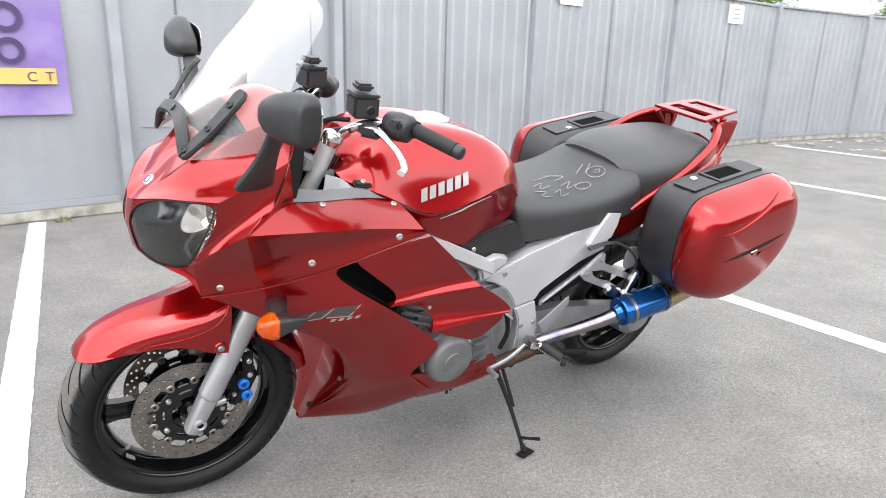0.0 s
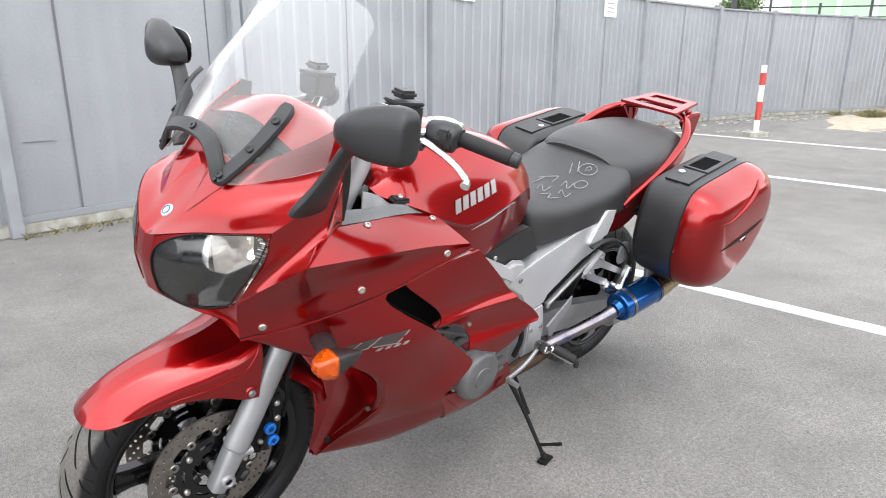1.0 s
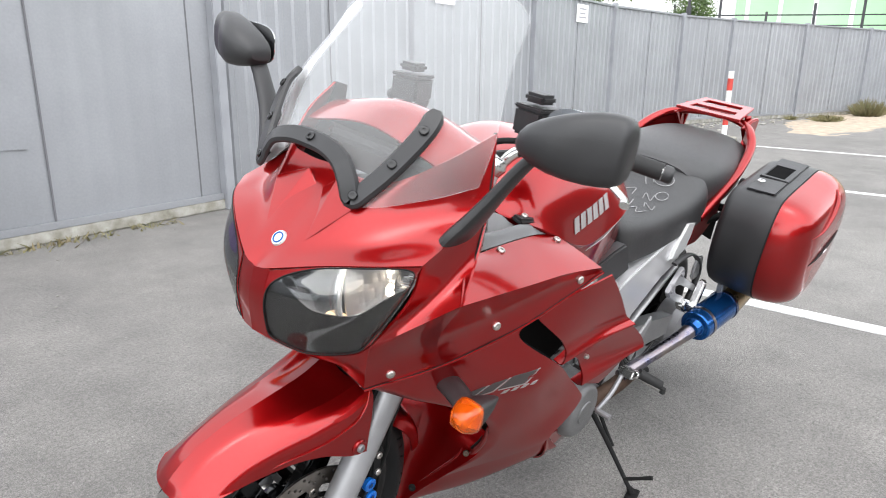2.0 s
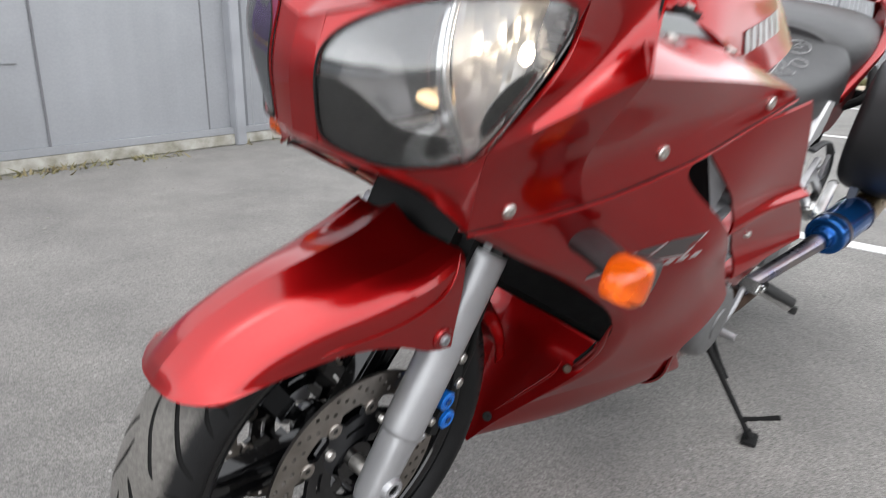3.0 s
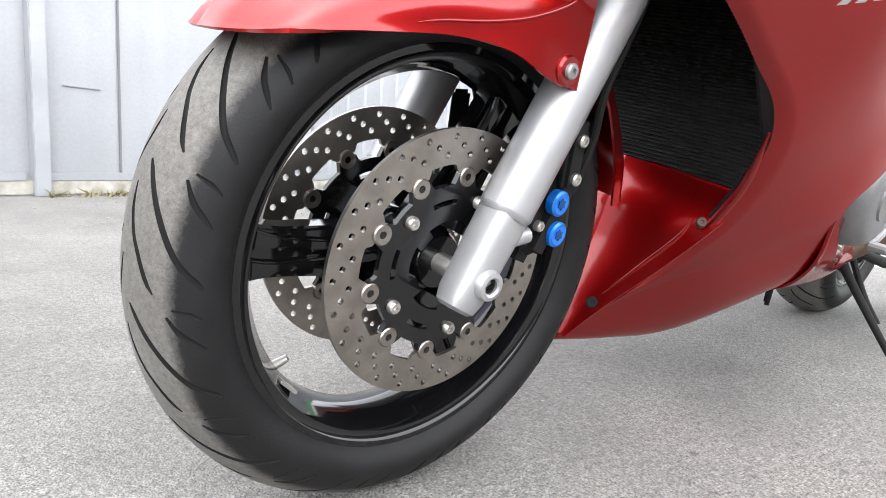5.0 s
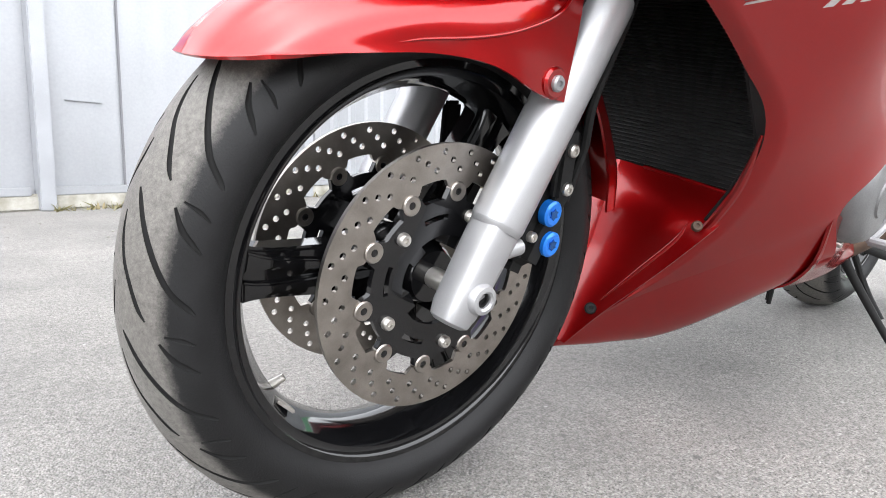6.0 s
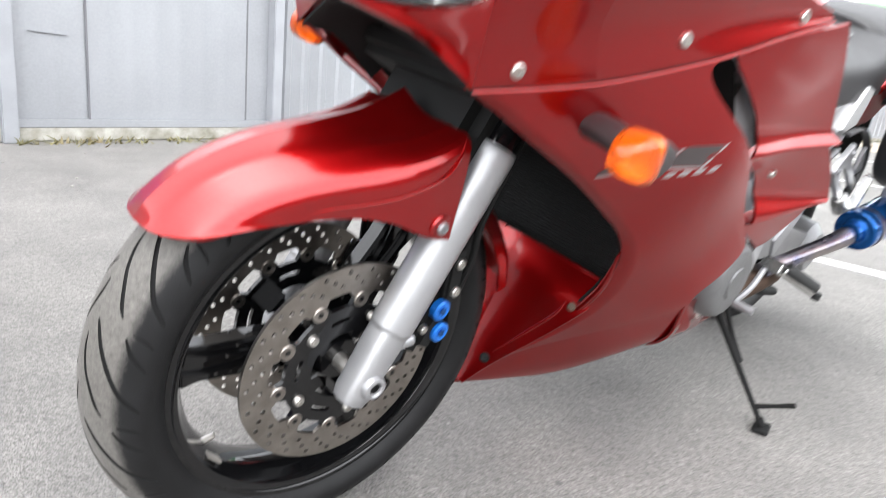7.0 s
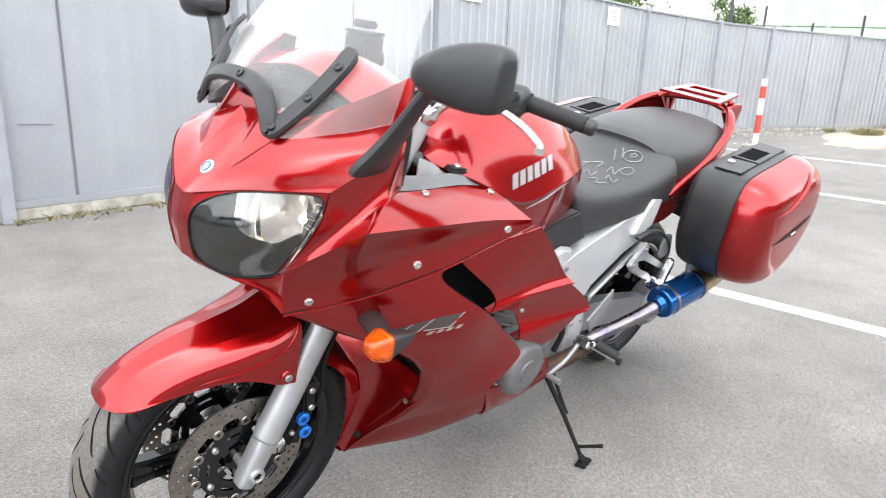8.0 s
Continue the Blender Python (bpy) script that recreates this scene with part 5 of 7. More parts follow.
def rim_mesh(rim, half):
    """A cast rim: a thin lip, a raised bead step, and a shallow well between the two sides."""
    prof = [(rim + 0.004, -half), (rim + 0.004, -half + 0.006), (rim - 0.004, -half + 0.012), (rim - 0.012, -half * 0.45), (rim - 0.012, half * 0.45), (rim - 0.004, half - 0.012), (rim + 0.004, half - 0.006), (rim + 0.004, half), (rim - 0.003, half), (rim - 0.006, half - 0.003), (rim - 0.013, half - 0.005), (rim - 0.017, half - 0.012), (rim - 0.022, half * 0.50), (rim - 0.027, half * 0.34), (rim - 0.028, 0), (rim - 0.027, -half * 0.34), (rim - 0.022, -half * 0.50), (rim - 0.017, -half + 0.012), (rim - 0.013, -half + 0.005), (rim - 0.006, -half + 0.003), (rim - 0.003, -half)]
    return turned(prof, 128)


wheel = part("front_wheel", steered(at_wheel(rim_mesh(0.2300, 0.051), WHEEL)), GLOSS, bike, "gloss black cast wheel rim")
tyre = part("tyre", tyre_mesh(0.3115, 0.065, 0.2300, STEER @ Matrix.Translation(WHEEL)), TYRE, wheel, "worn dusty black tyre with slanting grooves", 50)
tyre.data.materials.append(GROOVE)
SPOKE0 = radians(178)
for k in range(3):
    a = SPOKE0 + k * 2 * math.pi / 3
    s = joined(plate([ring_arm(a, 0.03, 0.2065, 0.062, 0.050)], -0.016, 0.016, 0.004), plate([ring_arm(a + 0.075, 0.05, 0.2045, 0.012, 0.010)], -0.023, -0.015, 0.002), plate([ring_arm(a - 0.075, 0.05, 0.2045, 0.012, 0.010)], -0.023, -0.015, 0.002))
    part("spoke", steered(at_wheel(s, WHEEL)), GLOSS, wheel)
part("hub", steered(at_wheel(turned([(0.0, -0.062), (0.030, -0.062), (0.036, -0.05), (0.040, -0.02), (0.040, 0.02), (0.036, 0.05), (0.030, 0.062), (0.0, 0.062)], 40), WHEEL)), GLOSS, wheel)
part("axle", steered(at_wheel(turned([(0.0, -0.112), (0.010, -0.112), (0.012, -0.108), (0.012, 0.108), (0.010, 0.112), (0.0, 0.112)], 20), WHEEL)), ZINC, wheel, "steel axle")
part("valve", steered(at_wheel(tube([(-0.164, -0.01, -0.123), (-0.150, -0.016, -0.112)], [0.006, 0.004], 10), WHEEL)), ZINC, wheel)
part("balance_weight", steered(at_wheel(block((0.028, 0.016, 0.004), (-0.156, -0.030, -0.136), (0, 42, 0), 0.0015), WHEEL)), ZINC, wheel, "small balance weight")

PHASE = radians(13.0)


def brake_disc(side):
    y = 0.0705 * side
    holes = []
    for i in range(75):
        r = (0.1245, 0.1338, 0.1432)[i % 3]
        a = 2 * math.pi * i / 75
        holes.append(circle(r * math.cos(a), r * math.sin(a), 0.0037, 8))
    inner = []
    for i in range(240):
        a = 2 * math.pi * i / 240
        u = (a - PHASE) % (2 * math.pi / 10)
        u = min(u, 2 * math.pi / 10 - u) / (math.pi / 10)
        r = 0.1050 + 0.0085 * ease((u - 0.40) / 0.16)
        inner.append((r * math.cos(a), r * math.sin(a)))
    part("brake_disc", steered(at_wheel(plate([circle(0, 0, 0.1520, 128), inner, *holes], y - 0.0025, y + 0.0025), WHEEL)), STEEL, wheel, "drilled steel brake disc")
    rim = []
    for i in range(240):
        a = 2 * math.pi * i / 240
        u = (a - PHASE) % (2 * math.pi / 10)
        u = min(u, 2 * math.pi / 10 - u) / (math.pi / 10)
        r = 0.1030 - 0.0110 * ease((u - 0.36) / 0.16)
        rim.append((r * math.cos(a), r * math.sin(a)))
    slots = []
    for k in range(5):
        a0 = PHASE + radians(18 + 72 * k)
        arc = [((0.076) * math.cos(a0 + t), 0.076 * math.sin(a0 + t)) for t in np.linspace(-0.22, 0.22, 10)] + [(0.070 * math.cos(a0 + t), 0.070 * math.sin(a0 + t)) for t in np.linspace(0.22, -0.22, 10)]
        slots.append(arc)
    part("disc_carrier", steered(at_wheel(plate([rim, circle(0, 0, 0.052, 60), *slots], y - 0.004, y + 0.003), WHEEL)), GLOSS, wheel, "black disc carrier")
    for k in range(5):
        a = PHASE + radians(18 + 36 + 72 * k)
        part("carrier_arm", steered(at_wheel(plate([ring_arm(a, 0.038, 0.062, 0.020, 0.024)], min(y, y - side * 0.03) , max(y, y - side * 0.03)), WHEEL)), GLOSS, wheel)
        p = STEER @ (WHEEL + Vector((0.078 * math.cos(a), y + side * 0.006, 0.078 * math.sin(a))))
        bolt(wheel, p, (0, side, 0), 0.0075, 0.005, name="disc_bolt")
    for k in range(10):
        a = PHASE + radians(36 * k)
        b = turned([(0.0042, -0.0050), (0.0098, -0.0055), (0.0112, -0.004), (0.0112, 0.004), (0.0042, 0.004)], 20)
        b.transform(STEER @ Matrix.Translation(WHEEL + Vector((0.1005 * math.cos(a), y, 0.1005 * math.sin(a)))))
        part("bobbin", b, STEEL, wheel)


brake_disc(-1)
brake_disc(1)

# --- fork, mudguard, calipers ---
UP = Vector((math.sin(RAKE), 0, math.cos(RAKE)))


def fork_leg(side):
    o = Vector((0.013, 0.008 + 0.110 * side, 0.300))
    f = lambda d, dx=0.0, dy=0.0: tuple(o + UP * d + Vector((dx, dy, 0)))
    leg = part("fork_leg", steered(tube([f(0.075), f(0.082), f(0.10), f(0.26), f(0.335), f(0.350), f(0.358)], [0.0270, 0.0300, 0.0305, 0.0305, 0.0305, 0.0305, 0.0290], 28, 40)), SILVER, bike, "silver fork slider")
    part("fork_tube", steered(tube([f(0.35), f(0.80)], 0.0235, 24)), GLOSS, leg, "dark fork tube")
    foot = rings([[tuple(Vector(f(d)) + Vector((math.copysign(abs(math.cos(t)) ** 0.7, math.cos(t)) * a * math.cos(RAKE), math.copysign(abs(math.sin(t)) ** 0.6, math.sin(t)) * b, -math.copysign(abs(math.cos(t)) ** 0.7, math.cos(t)) * a * math.sin(RAKE)))) for t in np.linspace(0, 2 * math.pi, 28, endpoint=False)] for d, a, b in ((0.090, 0.0230, 0.0230), (0.070, 0.0250, 0.0250), (0.045, 0.0240, 0.0250), (0.010, 0.0225, 0.0245), (-0.020, 0.0220, 0.0235), (-0.034, 0.0190, 0.0205), (-0.038, 0.0140, 0.0150))])
    part("axle_clamp", steered(foot), SILVER, leg, "cast silver axle clamp")
    p = steered(turned([(0.0085, -0.004), (0.011, -0.006), (0.0155, -0.005), (0.0175, 0.0), (0.0185, 0.012), (0.0085, 0.012)], 28, tuple(o + Vector((0.004, 0.026 * side, 0.0)))) if side < 0 else turned([(0.0085, 0.004), (0.011, 0.006), (0.0155, 0.005), (0.0175, 0.0), (0.0185, -0.012), (0.0085, -0.012)], 28, tuple(o + Vector((0.004, 0.026 * side, 0.0)))))
    part("axle_cap", p, SILVER, leg)
    part("axle_hole", steered(turned([(0.0, 0.003), (0.0095, 0.003), (0.0095, -0.002), (0.006, -0.002), (0.006, 0.001), (0.0, 0.001)], 12, tuple(o + Vector((0.004, 0.025 * side, 0))))), SHADE, leg)
    part("pinch_lug", steered(tube([f(0.045, 0.03), f(0.05, 0.055)], 0.010, 12)), SILVER, leg)
    # caliper behind the leg
    c = STEER @ (o + Vector((0.126, -side * 0.040, 0.062)))
    cal = part("brake_caliper", joined(block((0.056, 0.070, 0.125), c, (0, 24, 0), 0.018, 3), block((0.05, 0.03, 0.06), tuple(Vector(c) + Vector((-0.03, side * 0.0, 0.02))), (0, 24, 0), 0.008)), SHADE, bike, "black brake caliper")
    for d in (0.019, -0.019):
        q = Vector(c) + Vector((0.002 + d * 0.4 * -0.55, side * 0.036, d * 1.0))
        cap = turned([(0.0, -0.001), (0.0050, -0.001), (0.0055, -0.005), (0.0125, -0.006), (0.0155, -0.004), (0.0155, 0.006), (0.0, 0.006)], 24)
        cap.transform(Matrix.Translation(q) @ Matrix.Rotation(0 if side < 0 else math.pi, 4, "X"))
        part("caliper_cap", cap, CAPBLUE, cal, "blue anodised caliper cap")
        star = plate([[((0.0072 if i % 2 else 0.0048) * math.cos(i * math.pi / 6), (0.0072 if i % 2 else 0.0048) * math.sin(i * math.pi / 6)) for i in range(12)]], -0.0066, -0.0050)
        star.transform(Matrix.Translation(q) @ Matrix.Rotation(0 if side < 0 else math.pi, 4, "X"))
        part("cap_socket", star, BLUE, cal, "dark star socket")
    bolt(cal, tuple(Vector(c) + Vector((-0.028, side * 0.036, -0.008))), (0, side, 0), 0.0065, 0.004)
    part("caliper_bracket", block((0.030, 0.014, 0.085), (0.146, side * 0.098, 0.440), (0, -4, 0), 0.005), SHADE, cal, "black caliper bracket")
    for x, z in ((0.149, 0.412), (0.146, 0.457)):
        bolt(cal, (x, side * 0.107, z), (0, side, 0), 0.0078, 0.004)
    part("brake_hose", steered(tube([f(0.10, 0.125, -side * 0.02), f(0.17, 0.10, -side * 0.01), f(0.24, 0.06, 0), f(0.36, 0.045, 0), f(0.50, 0.04, -side * 0.03)], 0.0055, 8)), SHADE, cal)
    return leg


fork_leg(-1)
fork_leg(1)
part("lower_yoke", steered(block((0.10, 0.30, 0.05), (0.145, 0, 0.70), (0, 25.5, 0), 0.015)), SHADE, bike)

GUARD = [
    [(-0.253, 0.000, 0.51), (-0.250, -0.029, 0.5105), (-0.242, -0.050, 0.512), (-0.229, -0.067, 0.515), (-0.212, -0.080, 0.519)],
    [(-0.238, 0.000, 0.535), (-0.233, -0.032, 0.533), (-0.224, -0.051, 0.529), (-0.208, -0.073, 0.5245), (-0.189, -0.084, 0.522)],
    [(-0.199, 0.000, 0.569), (-0.192, -0.033, 0.568), (-0.181, -0.050, 0.562), (-0.151, -0.080, 0.55), (-0.133, -0.090, 0.53)],
    [(-0.134, 0.000, 0.6), (-0.124, -0.038, 0.597), (-0.108, -0.057, 0.592), (-0.080, -0.093, 0.572), (-0.062, -0.102, 0.538)],
    [(-0.055, 0.000, 0.622), (-0.045, -0.043, 0.614), (-0.031, -0.067, 0.61), (-0.007, -0.106, 0.588), (-0.001, -0.116, 0.534)],
    [(0.020, 0.000, 0.643), (0.028, -0.042, 0.626), (0.040, -0.077, 0.624), (0.052, -0.116, 0.604), (0.054, -0.125, 0.514)],
    [(0.078, 0.000, 0.672), (0.083, -0.042, 0.65), (0.093, -0.083, 0.646), (0.105, -0.116, 0.628), (0.093, -0.127, 0.508)],
]


def guard_grid():
    left = folded(GUARD, 2, 24, 48)
    return np.concatenate([(left * (1, -1, 1))[::-1], left[1:]])


guard = part("front_mudguard", steered(sheet(guard_grid(), 0.0035, (0, 0, 0.3))), RED, bike, "glossy dark red front mudguard", 14)
for s in (-1, 1):
    boss = turned([(0.0005, -0.003), (0.014, -0.003), (0.0165, -0.0005), (0.0165, 0.010), (0.0005, 0.010)], 28)
    boss.transform(STEER @ Matrix.Translation((0.074, s * 0.126, 0.526)) @ Matrix.Rotation(0 if s < 0 else math.pi, 4, "X"))
    part("bolt_boss", boss, RED, guard)
    bolt(guard, STEER @ Vector((0.074, s * 0.130, 0.526)), (0, s, 0), 0.0085, 0.004, CAST)
part("guard_crease", steered(tube([(-0.10, -0.0945, 0.543), (-0.075, -0.0995, 0.549), (-0.026, -0.110, 0.557), (0.019, -0.118, 0.569), (0.064, -0.123, 0.590), (0.088, -0.119, 0.614), (0.100, -0.110, 0.638)], [0.0003, 0.0016, 0.0020, 0.0022, 0.0024, 0.0022, 0.0005], 10, 48, 0.8)), RED, guard)
rear_guard = patch([[(0.10, -0.105, 0.555), (0.105, -0.085, 0.595), (0.11, 0, 0.61), (0.105, 0.085, 0.595), (0.10, 0.105, 0.555)], [(0.185, -0.098, 0.510), (0.200, -0.075, 0.545), (0.215, 0, 0.562), (0.200, 0.075, 0.545), (0.185, 0.098, 0.510)], [(0.270, -0.074, 0.425), (0.300, -0.060, 0.440), (0.315, 0, 0.445), (0.300, 0.060, 0.440), (0.270, 0.074, 0.425)], [(0.300, -0.064, 0.365), (0.328, -0.055, 0.372), (0.340, 0, 0.375), (0.328, 0.055, 0.372), (0.300, 0.064, 0.365)]], 20, 20)
part("mudguard_tail", steered(sheet(rear_guard, 0.003, (0, 0, 0.3))), RED, bike)

# --- bars, levers, mirrors ---


def bar_half(side):
    turn = mirrored if side > 0 else (lambda b: b)
    put = lambda b: steered(turn(b))
    bar = part("handlebar", put(tube([(0.350, -0.120, 1.035), (0.375, -0.150, 1.090), (0.430, -0.200, 1.118), (0.499, -0.260, 1.115), (0.545, -0.375, 1.098)], 0.0115, 14)), ALLOY, bike, "alloy clip-on handlebar")
    part("fork_top", put(tube([(0.283, -0.113, 0.905), (0.335, -0.122, 1.035), (0.342, -0.123, 1.052)], [0.021, 0.022, 0.022], 20)), FRAME_SILVER, bar, "silver fork top")
    part("fork_cap", put(tube([(0.340, -0.124, 1.047), (0.346, -0.125, 1.062), (0.352, -0.126, 1.076), (0.355, -0.1265, 1.082)], [0.022, 0.029, 0.026, 0.010], 18, 16)), ALLOY, bar)
    ribs = [tube([(0.499, -0.262, 1.116), (0.543, -0.375, 1.099)], 0.0172, 20), tube([(0.496, -0.255, 1.117), (0.499, -0.262, 1.116)], 0.021, 20)]
    part("grip", put(joined(*ribs)), RUBBER, bar, "smooth black rubber grip")
    part("bar_end", put(tube([(0.543, -0.377, 1.0985), (0.548, -0.390, 1.0965), (0.550, -0.394, 1.096)], [0.0165, 0.0165, 0.013], 18)), BLACK, bar)
    part("switch_box", put(joined(tube([(0.450, -0.198, 1.119), (0.455, -0.206, 1.119), (0.468, -0.234, 1.118), (0.484, -0.258, 1.117), (0.489, -0.266, 1.116)], [0.018, 0.030, 0.035, 0.032, 0.020], 18, 24), block((0.03, 0.02, 0.02), (0.445, -0.260, 1.130), (0, 0, -65), 0.005), block((0.02, 0.025, 0.016), (0.462, -0.262, 1.105), (0, 0, -65), 0.004))), BLACK, bar, "black switch box")
    part("lever_holder", put(joined(block((0.06, 0.06, 0.035), (0.415, -0.205, 1.105), (0, 0, -50), 0.010), tube([(0.38, -0.165, 1.095), (0.36, -0.10, 1.075), (0.33, -0.03, 1.04)], 0.008, 10))), BLACK, bar)
    part("fluid_reservoir", put(joined(block((0.062, 0.072, 0.052), (0.400, -0.172, 1.155), (0, 0, -8), 0.006), block((0.064, 0.074, 0.008), (0.400, -0.172, 1.182), (0, 0, -8), 0.003), block((0.040, 0.052, 0.018), (0.398, -0.172, 1.200), (0, 0, -8), 0.006))), BLACK, bar, "black fluid reservoir")
    port = turned([(0.0, -0.002), (0.009, -0.002), (0.011, 0.0), (0.011, 0.003), (0.0, 0.003)], 18)
    port.transform(Matrix.Translation((0.405, -0.209, 1.150)))
    part("sight_glass", put(port), GLOSS, bar)
    part("lever", put(tube([(0.392, -0.200, 1.105), (0.412, -0.228, 1.110), (0.420, -0.280, 1.098), (0.424, -0.330, 1.080), (0.418, -0.370, 1.062), (0.402, -0.384, 1.055)], [0.013, 0.012, 0.0095, 0.0085, 0.0085, 0.010], 12, 36, 0.75)), ALLOY, bar, "polished alloy lever")
    part("hydraulic_hose", put(tube([(0.37, -0.17, 1.12), (0.33, -0.13, 1.11), (0.28, -0.08, 1.06), (0.25, -0.05, 0.98)], 0.006, 8)), SHADE, bar)
    return bar


bar_half(-1)
bar_half(1)
part("top_yoke", steered(block((0.09, 0.26, 0.03), (0.315, 0, 0.985), (0, 25.5, 0), 0.005)), CAST, bike, "alloy top yoke")
part("ignition_lock", steered(tube([(0.32, 0, 1.0), (0.335, 0, 1.035)], 0.020, 18)), BLACK, bike)


def mirror_unit(side):
    turn = mirrored if side > 0 else (lambda b: b)
    loops = []
    for f, k in ((0.0, 0.50), (0.03, 0.72), (0.08, 0.86), (0.2, 0.96), (0.38, 1.03), (0.55, 1.05), (0.7, 1.03), (0.82, 0.97), (0.90, 0.90), (0.955, 0.80), (0.985, 0.68), (1.0, 0.50)):
        y = -0.322 - 0.158 * f
        x0, x1 = 0.088 - 0.022 * math.sin(min(1, f * 1.3) * 3.1) + 0.016 * f, 0.150 + 0.006 * f
        tall, cz = (0.020 + 0.035 * f**0.55) * k, 1.187 + 0.020 * f**0.7
        cx, deep = (x0 + x1) / 2, (x1 - x0) / 2 * (0.4 + 0.6 * k)
        loops.append([(cx + math.copysign(abs(math.cos(t)) ** (0.85 if math.cos(t) < 0 else 0.42), math.cos(t)) * deep, y, cz + math.copysign(abs(math.sin(t)) ** 0.72, math.sin(t)) * tall) for t in np.linspace(0, 2 * math.pi, 32, endpoint=False)])
    unit = part("mirror", turn(rings(loops)), BLACK, bike, "black rear-view mirror")
    g = rings([[(0.1545 + 0.016 * f, -0.400 - 0.070 * math.copysign(abs(math.cos(t)) ** 0.6, math.cos(t)), 1.202 + 0.039 * math.copysign(abs(math.sin(t)) ** 0.6, math.sin(t))) for t in np.linspace(0, 2 * math.pi, 28, endpoint=False)] for f in (0.0, 0.12)])
    part("mirror_glass", turn(g), MIRROR, unit, "mirror glass")
    loops = []
    for x, y, z, w, d in ((0.128, -0.350, 1.175, 0.018, 0.010), (0.125, -0.325, 1.145, 0.018, 0.010), (0.121, -0.292, 1.092, 0.022, 0.011), (0.115, -0.266, 1.048, 0.032, 0.013), (0.111, -0.252, 1.026, 0.039, 0.014), (0.109, -0.241, 1.008, 0.043, 0.014)):
        ring = []
        for t in np.linspace(0, 2 * math.pi, 20, endpoint=False):
            c, e = math.cos(t), math.copysign(abs(math.sin(t)) ** 0.7, math.sin(t))
            ring.append((x + c * w, y + e * d * 0.80, z + e * d * 0.60 + c * w * 0.10))
        loops.append(ring)
    part("mirror_arm", turn(rings([list(q) for q in np.array([cr([np.array(l[i]) for l in loops], 20) for i in range(20)]).transpose(1, 0, 2)])), BLACK, unit)


mirror_unit(-1)
mirror_unit(1)

# --- tank ---
TANK = [
    [(0.345, 0.0, 1.000), (0.345, -0.06, 0.998), (0.350, -0.12, 0.985), (0.362, -0.148, 0.968), (0.375, -0.155, 0.960), (0.392, -0.160, 0.938)],
    [(0.44, 0.0, 1.060), (0.44, -0.10, 1.055), (0.44, -0.166, 1.004), (0.45, -0.205, 0.940), (0.455, -0.198, 0.925), (0.47, -0.195, 0.890)],
    [(0.58, 0.0, 1.085), (0.58, -0.12, 1.077), (0.58, -0.184, 1.004), (0.590, -0.230, 0.885), (0.595, -0.216, 0.868), (0.60, -0.212, 0.820)],
    [(0.72, 0.0, 1.075), (0.72, -0.12, 1.066), (0.72, -0.184, 1.002), (0.725, -0.229, 0.908), (0.730, -0.214, 0.888), (0.72, -0.198, 0.760)],
    [(0.84, 0.0, 1.045), (0.84, -0.11, 1.035), (0.835, -0.168, 0.988), (0.820, -0.212, 0.930), (0.825, -0.200, 0.908), (0.83, -0.180, 0.785)],
    [(0.945, 0.0, 0.985), (0.940, -0.09, 0.978), (0.920, -0.145, 0.955), (0.895, -0.180, 0.925), (0.895, -0.172, 0.905), (0.910, -0.165, 0.810)],
    [(1.000, 0.0, 0.900), (0.995, -0.08, 0.895), (0.970, -0.125, 0.885), (0.945, -0.155, 0.875), (0.943, -0.152, 0.865), (0.945, -0.150, 0.820)],
]


def tank_grid():
    left = folded(TANK, 3, 50, 48)
    return np.concatenate([(left * (1, -1, 1))[::-1], left[1:]])


tank = part("fuel_tank", sheet(tank_grid(), 0.003, (0.7, 0, 0.7)), RED, bike, "glossy dark red fuel tank", 16)
cap = turned([(0.0, -0.012), (0.030, -0.012), (0.034, -0.008), (0.050, -0.006), (0.054, 0.0), (0.054, 0.012), (0.0, 0.012)], 40)
cap.transform(pose(0.705, 0, 1.076, -90, 0, 0))
cap.transform(Matrix.Translation((0.705, 0, 1.076)) @ Matrix.Rotation(radians(4), 4, "Y") @ Matrix.Translation((-0.705, 0, -1.076)))
part("filler_cap", cap, ALLOY, tank, "round alloy filler cap")
pair("trim_line", lambda: tube([(0.623, -0.222, 0.862), (0.683, -0.224, 0.880), (0.723, -0.221, 0.893), (0.795, -0.212, 0.908)], [0.001, 0.004, 0.004, 0.001], 8, 16, 0.5), DECAL, tank, "thin silver trim line")
# maker's mark: plain slanted bars in place of letters
_tank_left = patch(TANK, 60, 96)


def on_tank(x, z, out=0.0015):
    g = _tank_left.reshape(-1, 3)
    d = (g[:, 0] - x) ** 2 + (g[:, 2] - z) ** 2 + np.where(g[:, 1] > -0.12, 1, 0)
    i = np.argsort(d)[:4]
    w = 1 / (d[i] + 1e-6)
    return (x, float((g[i, 1] * w).sum() / w.sum()) - out, z)


for i in range(6):
    x, z = 0.556 + i * 0.0265, 0.915 + i * 0.0062
    corners = [(x, z), (x + 0.019, z + 0.0045), (x + 0.022, z + 0.0365), (x + 0.003, z + 0.032)]
    a, b, c, d = (np.array(q) for q in corners)
    g = [[on_tank(*((a * (1 - u) + b * u) * (1 - v) + (d * (1 - u) + c * u) * v)) for v in (0, 0.5, 1)] for u in (0, 0.5, 1)]
    part("mark_bar", sheet(g, 0.001, (0.6, 0, 0.9)), DECAL, tank)

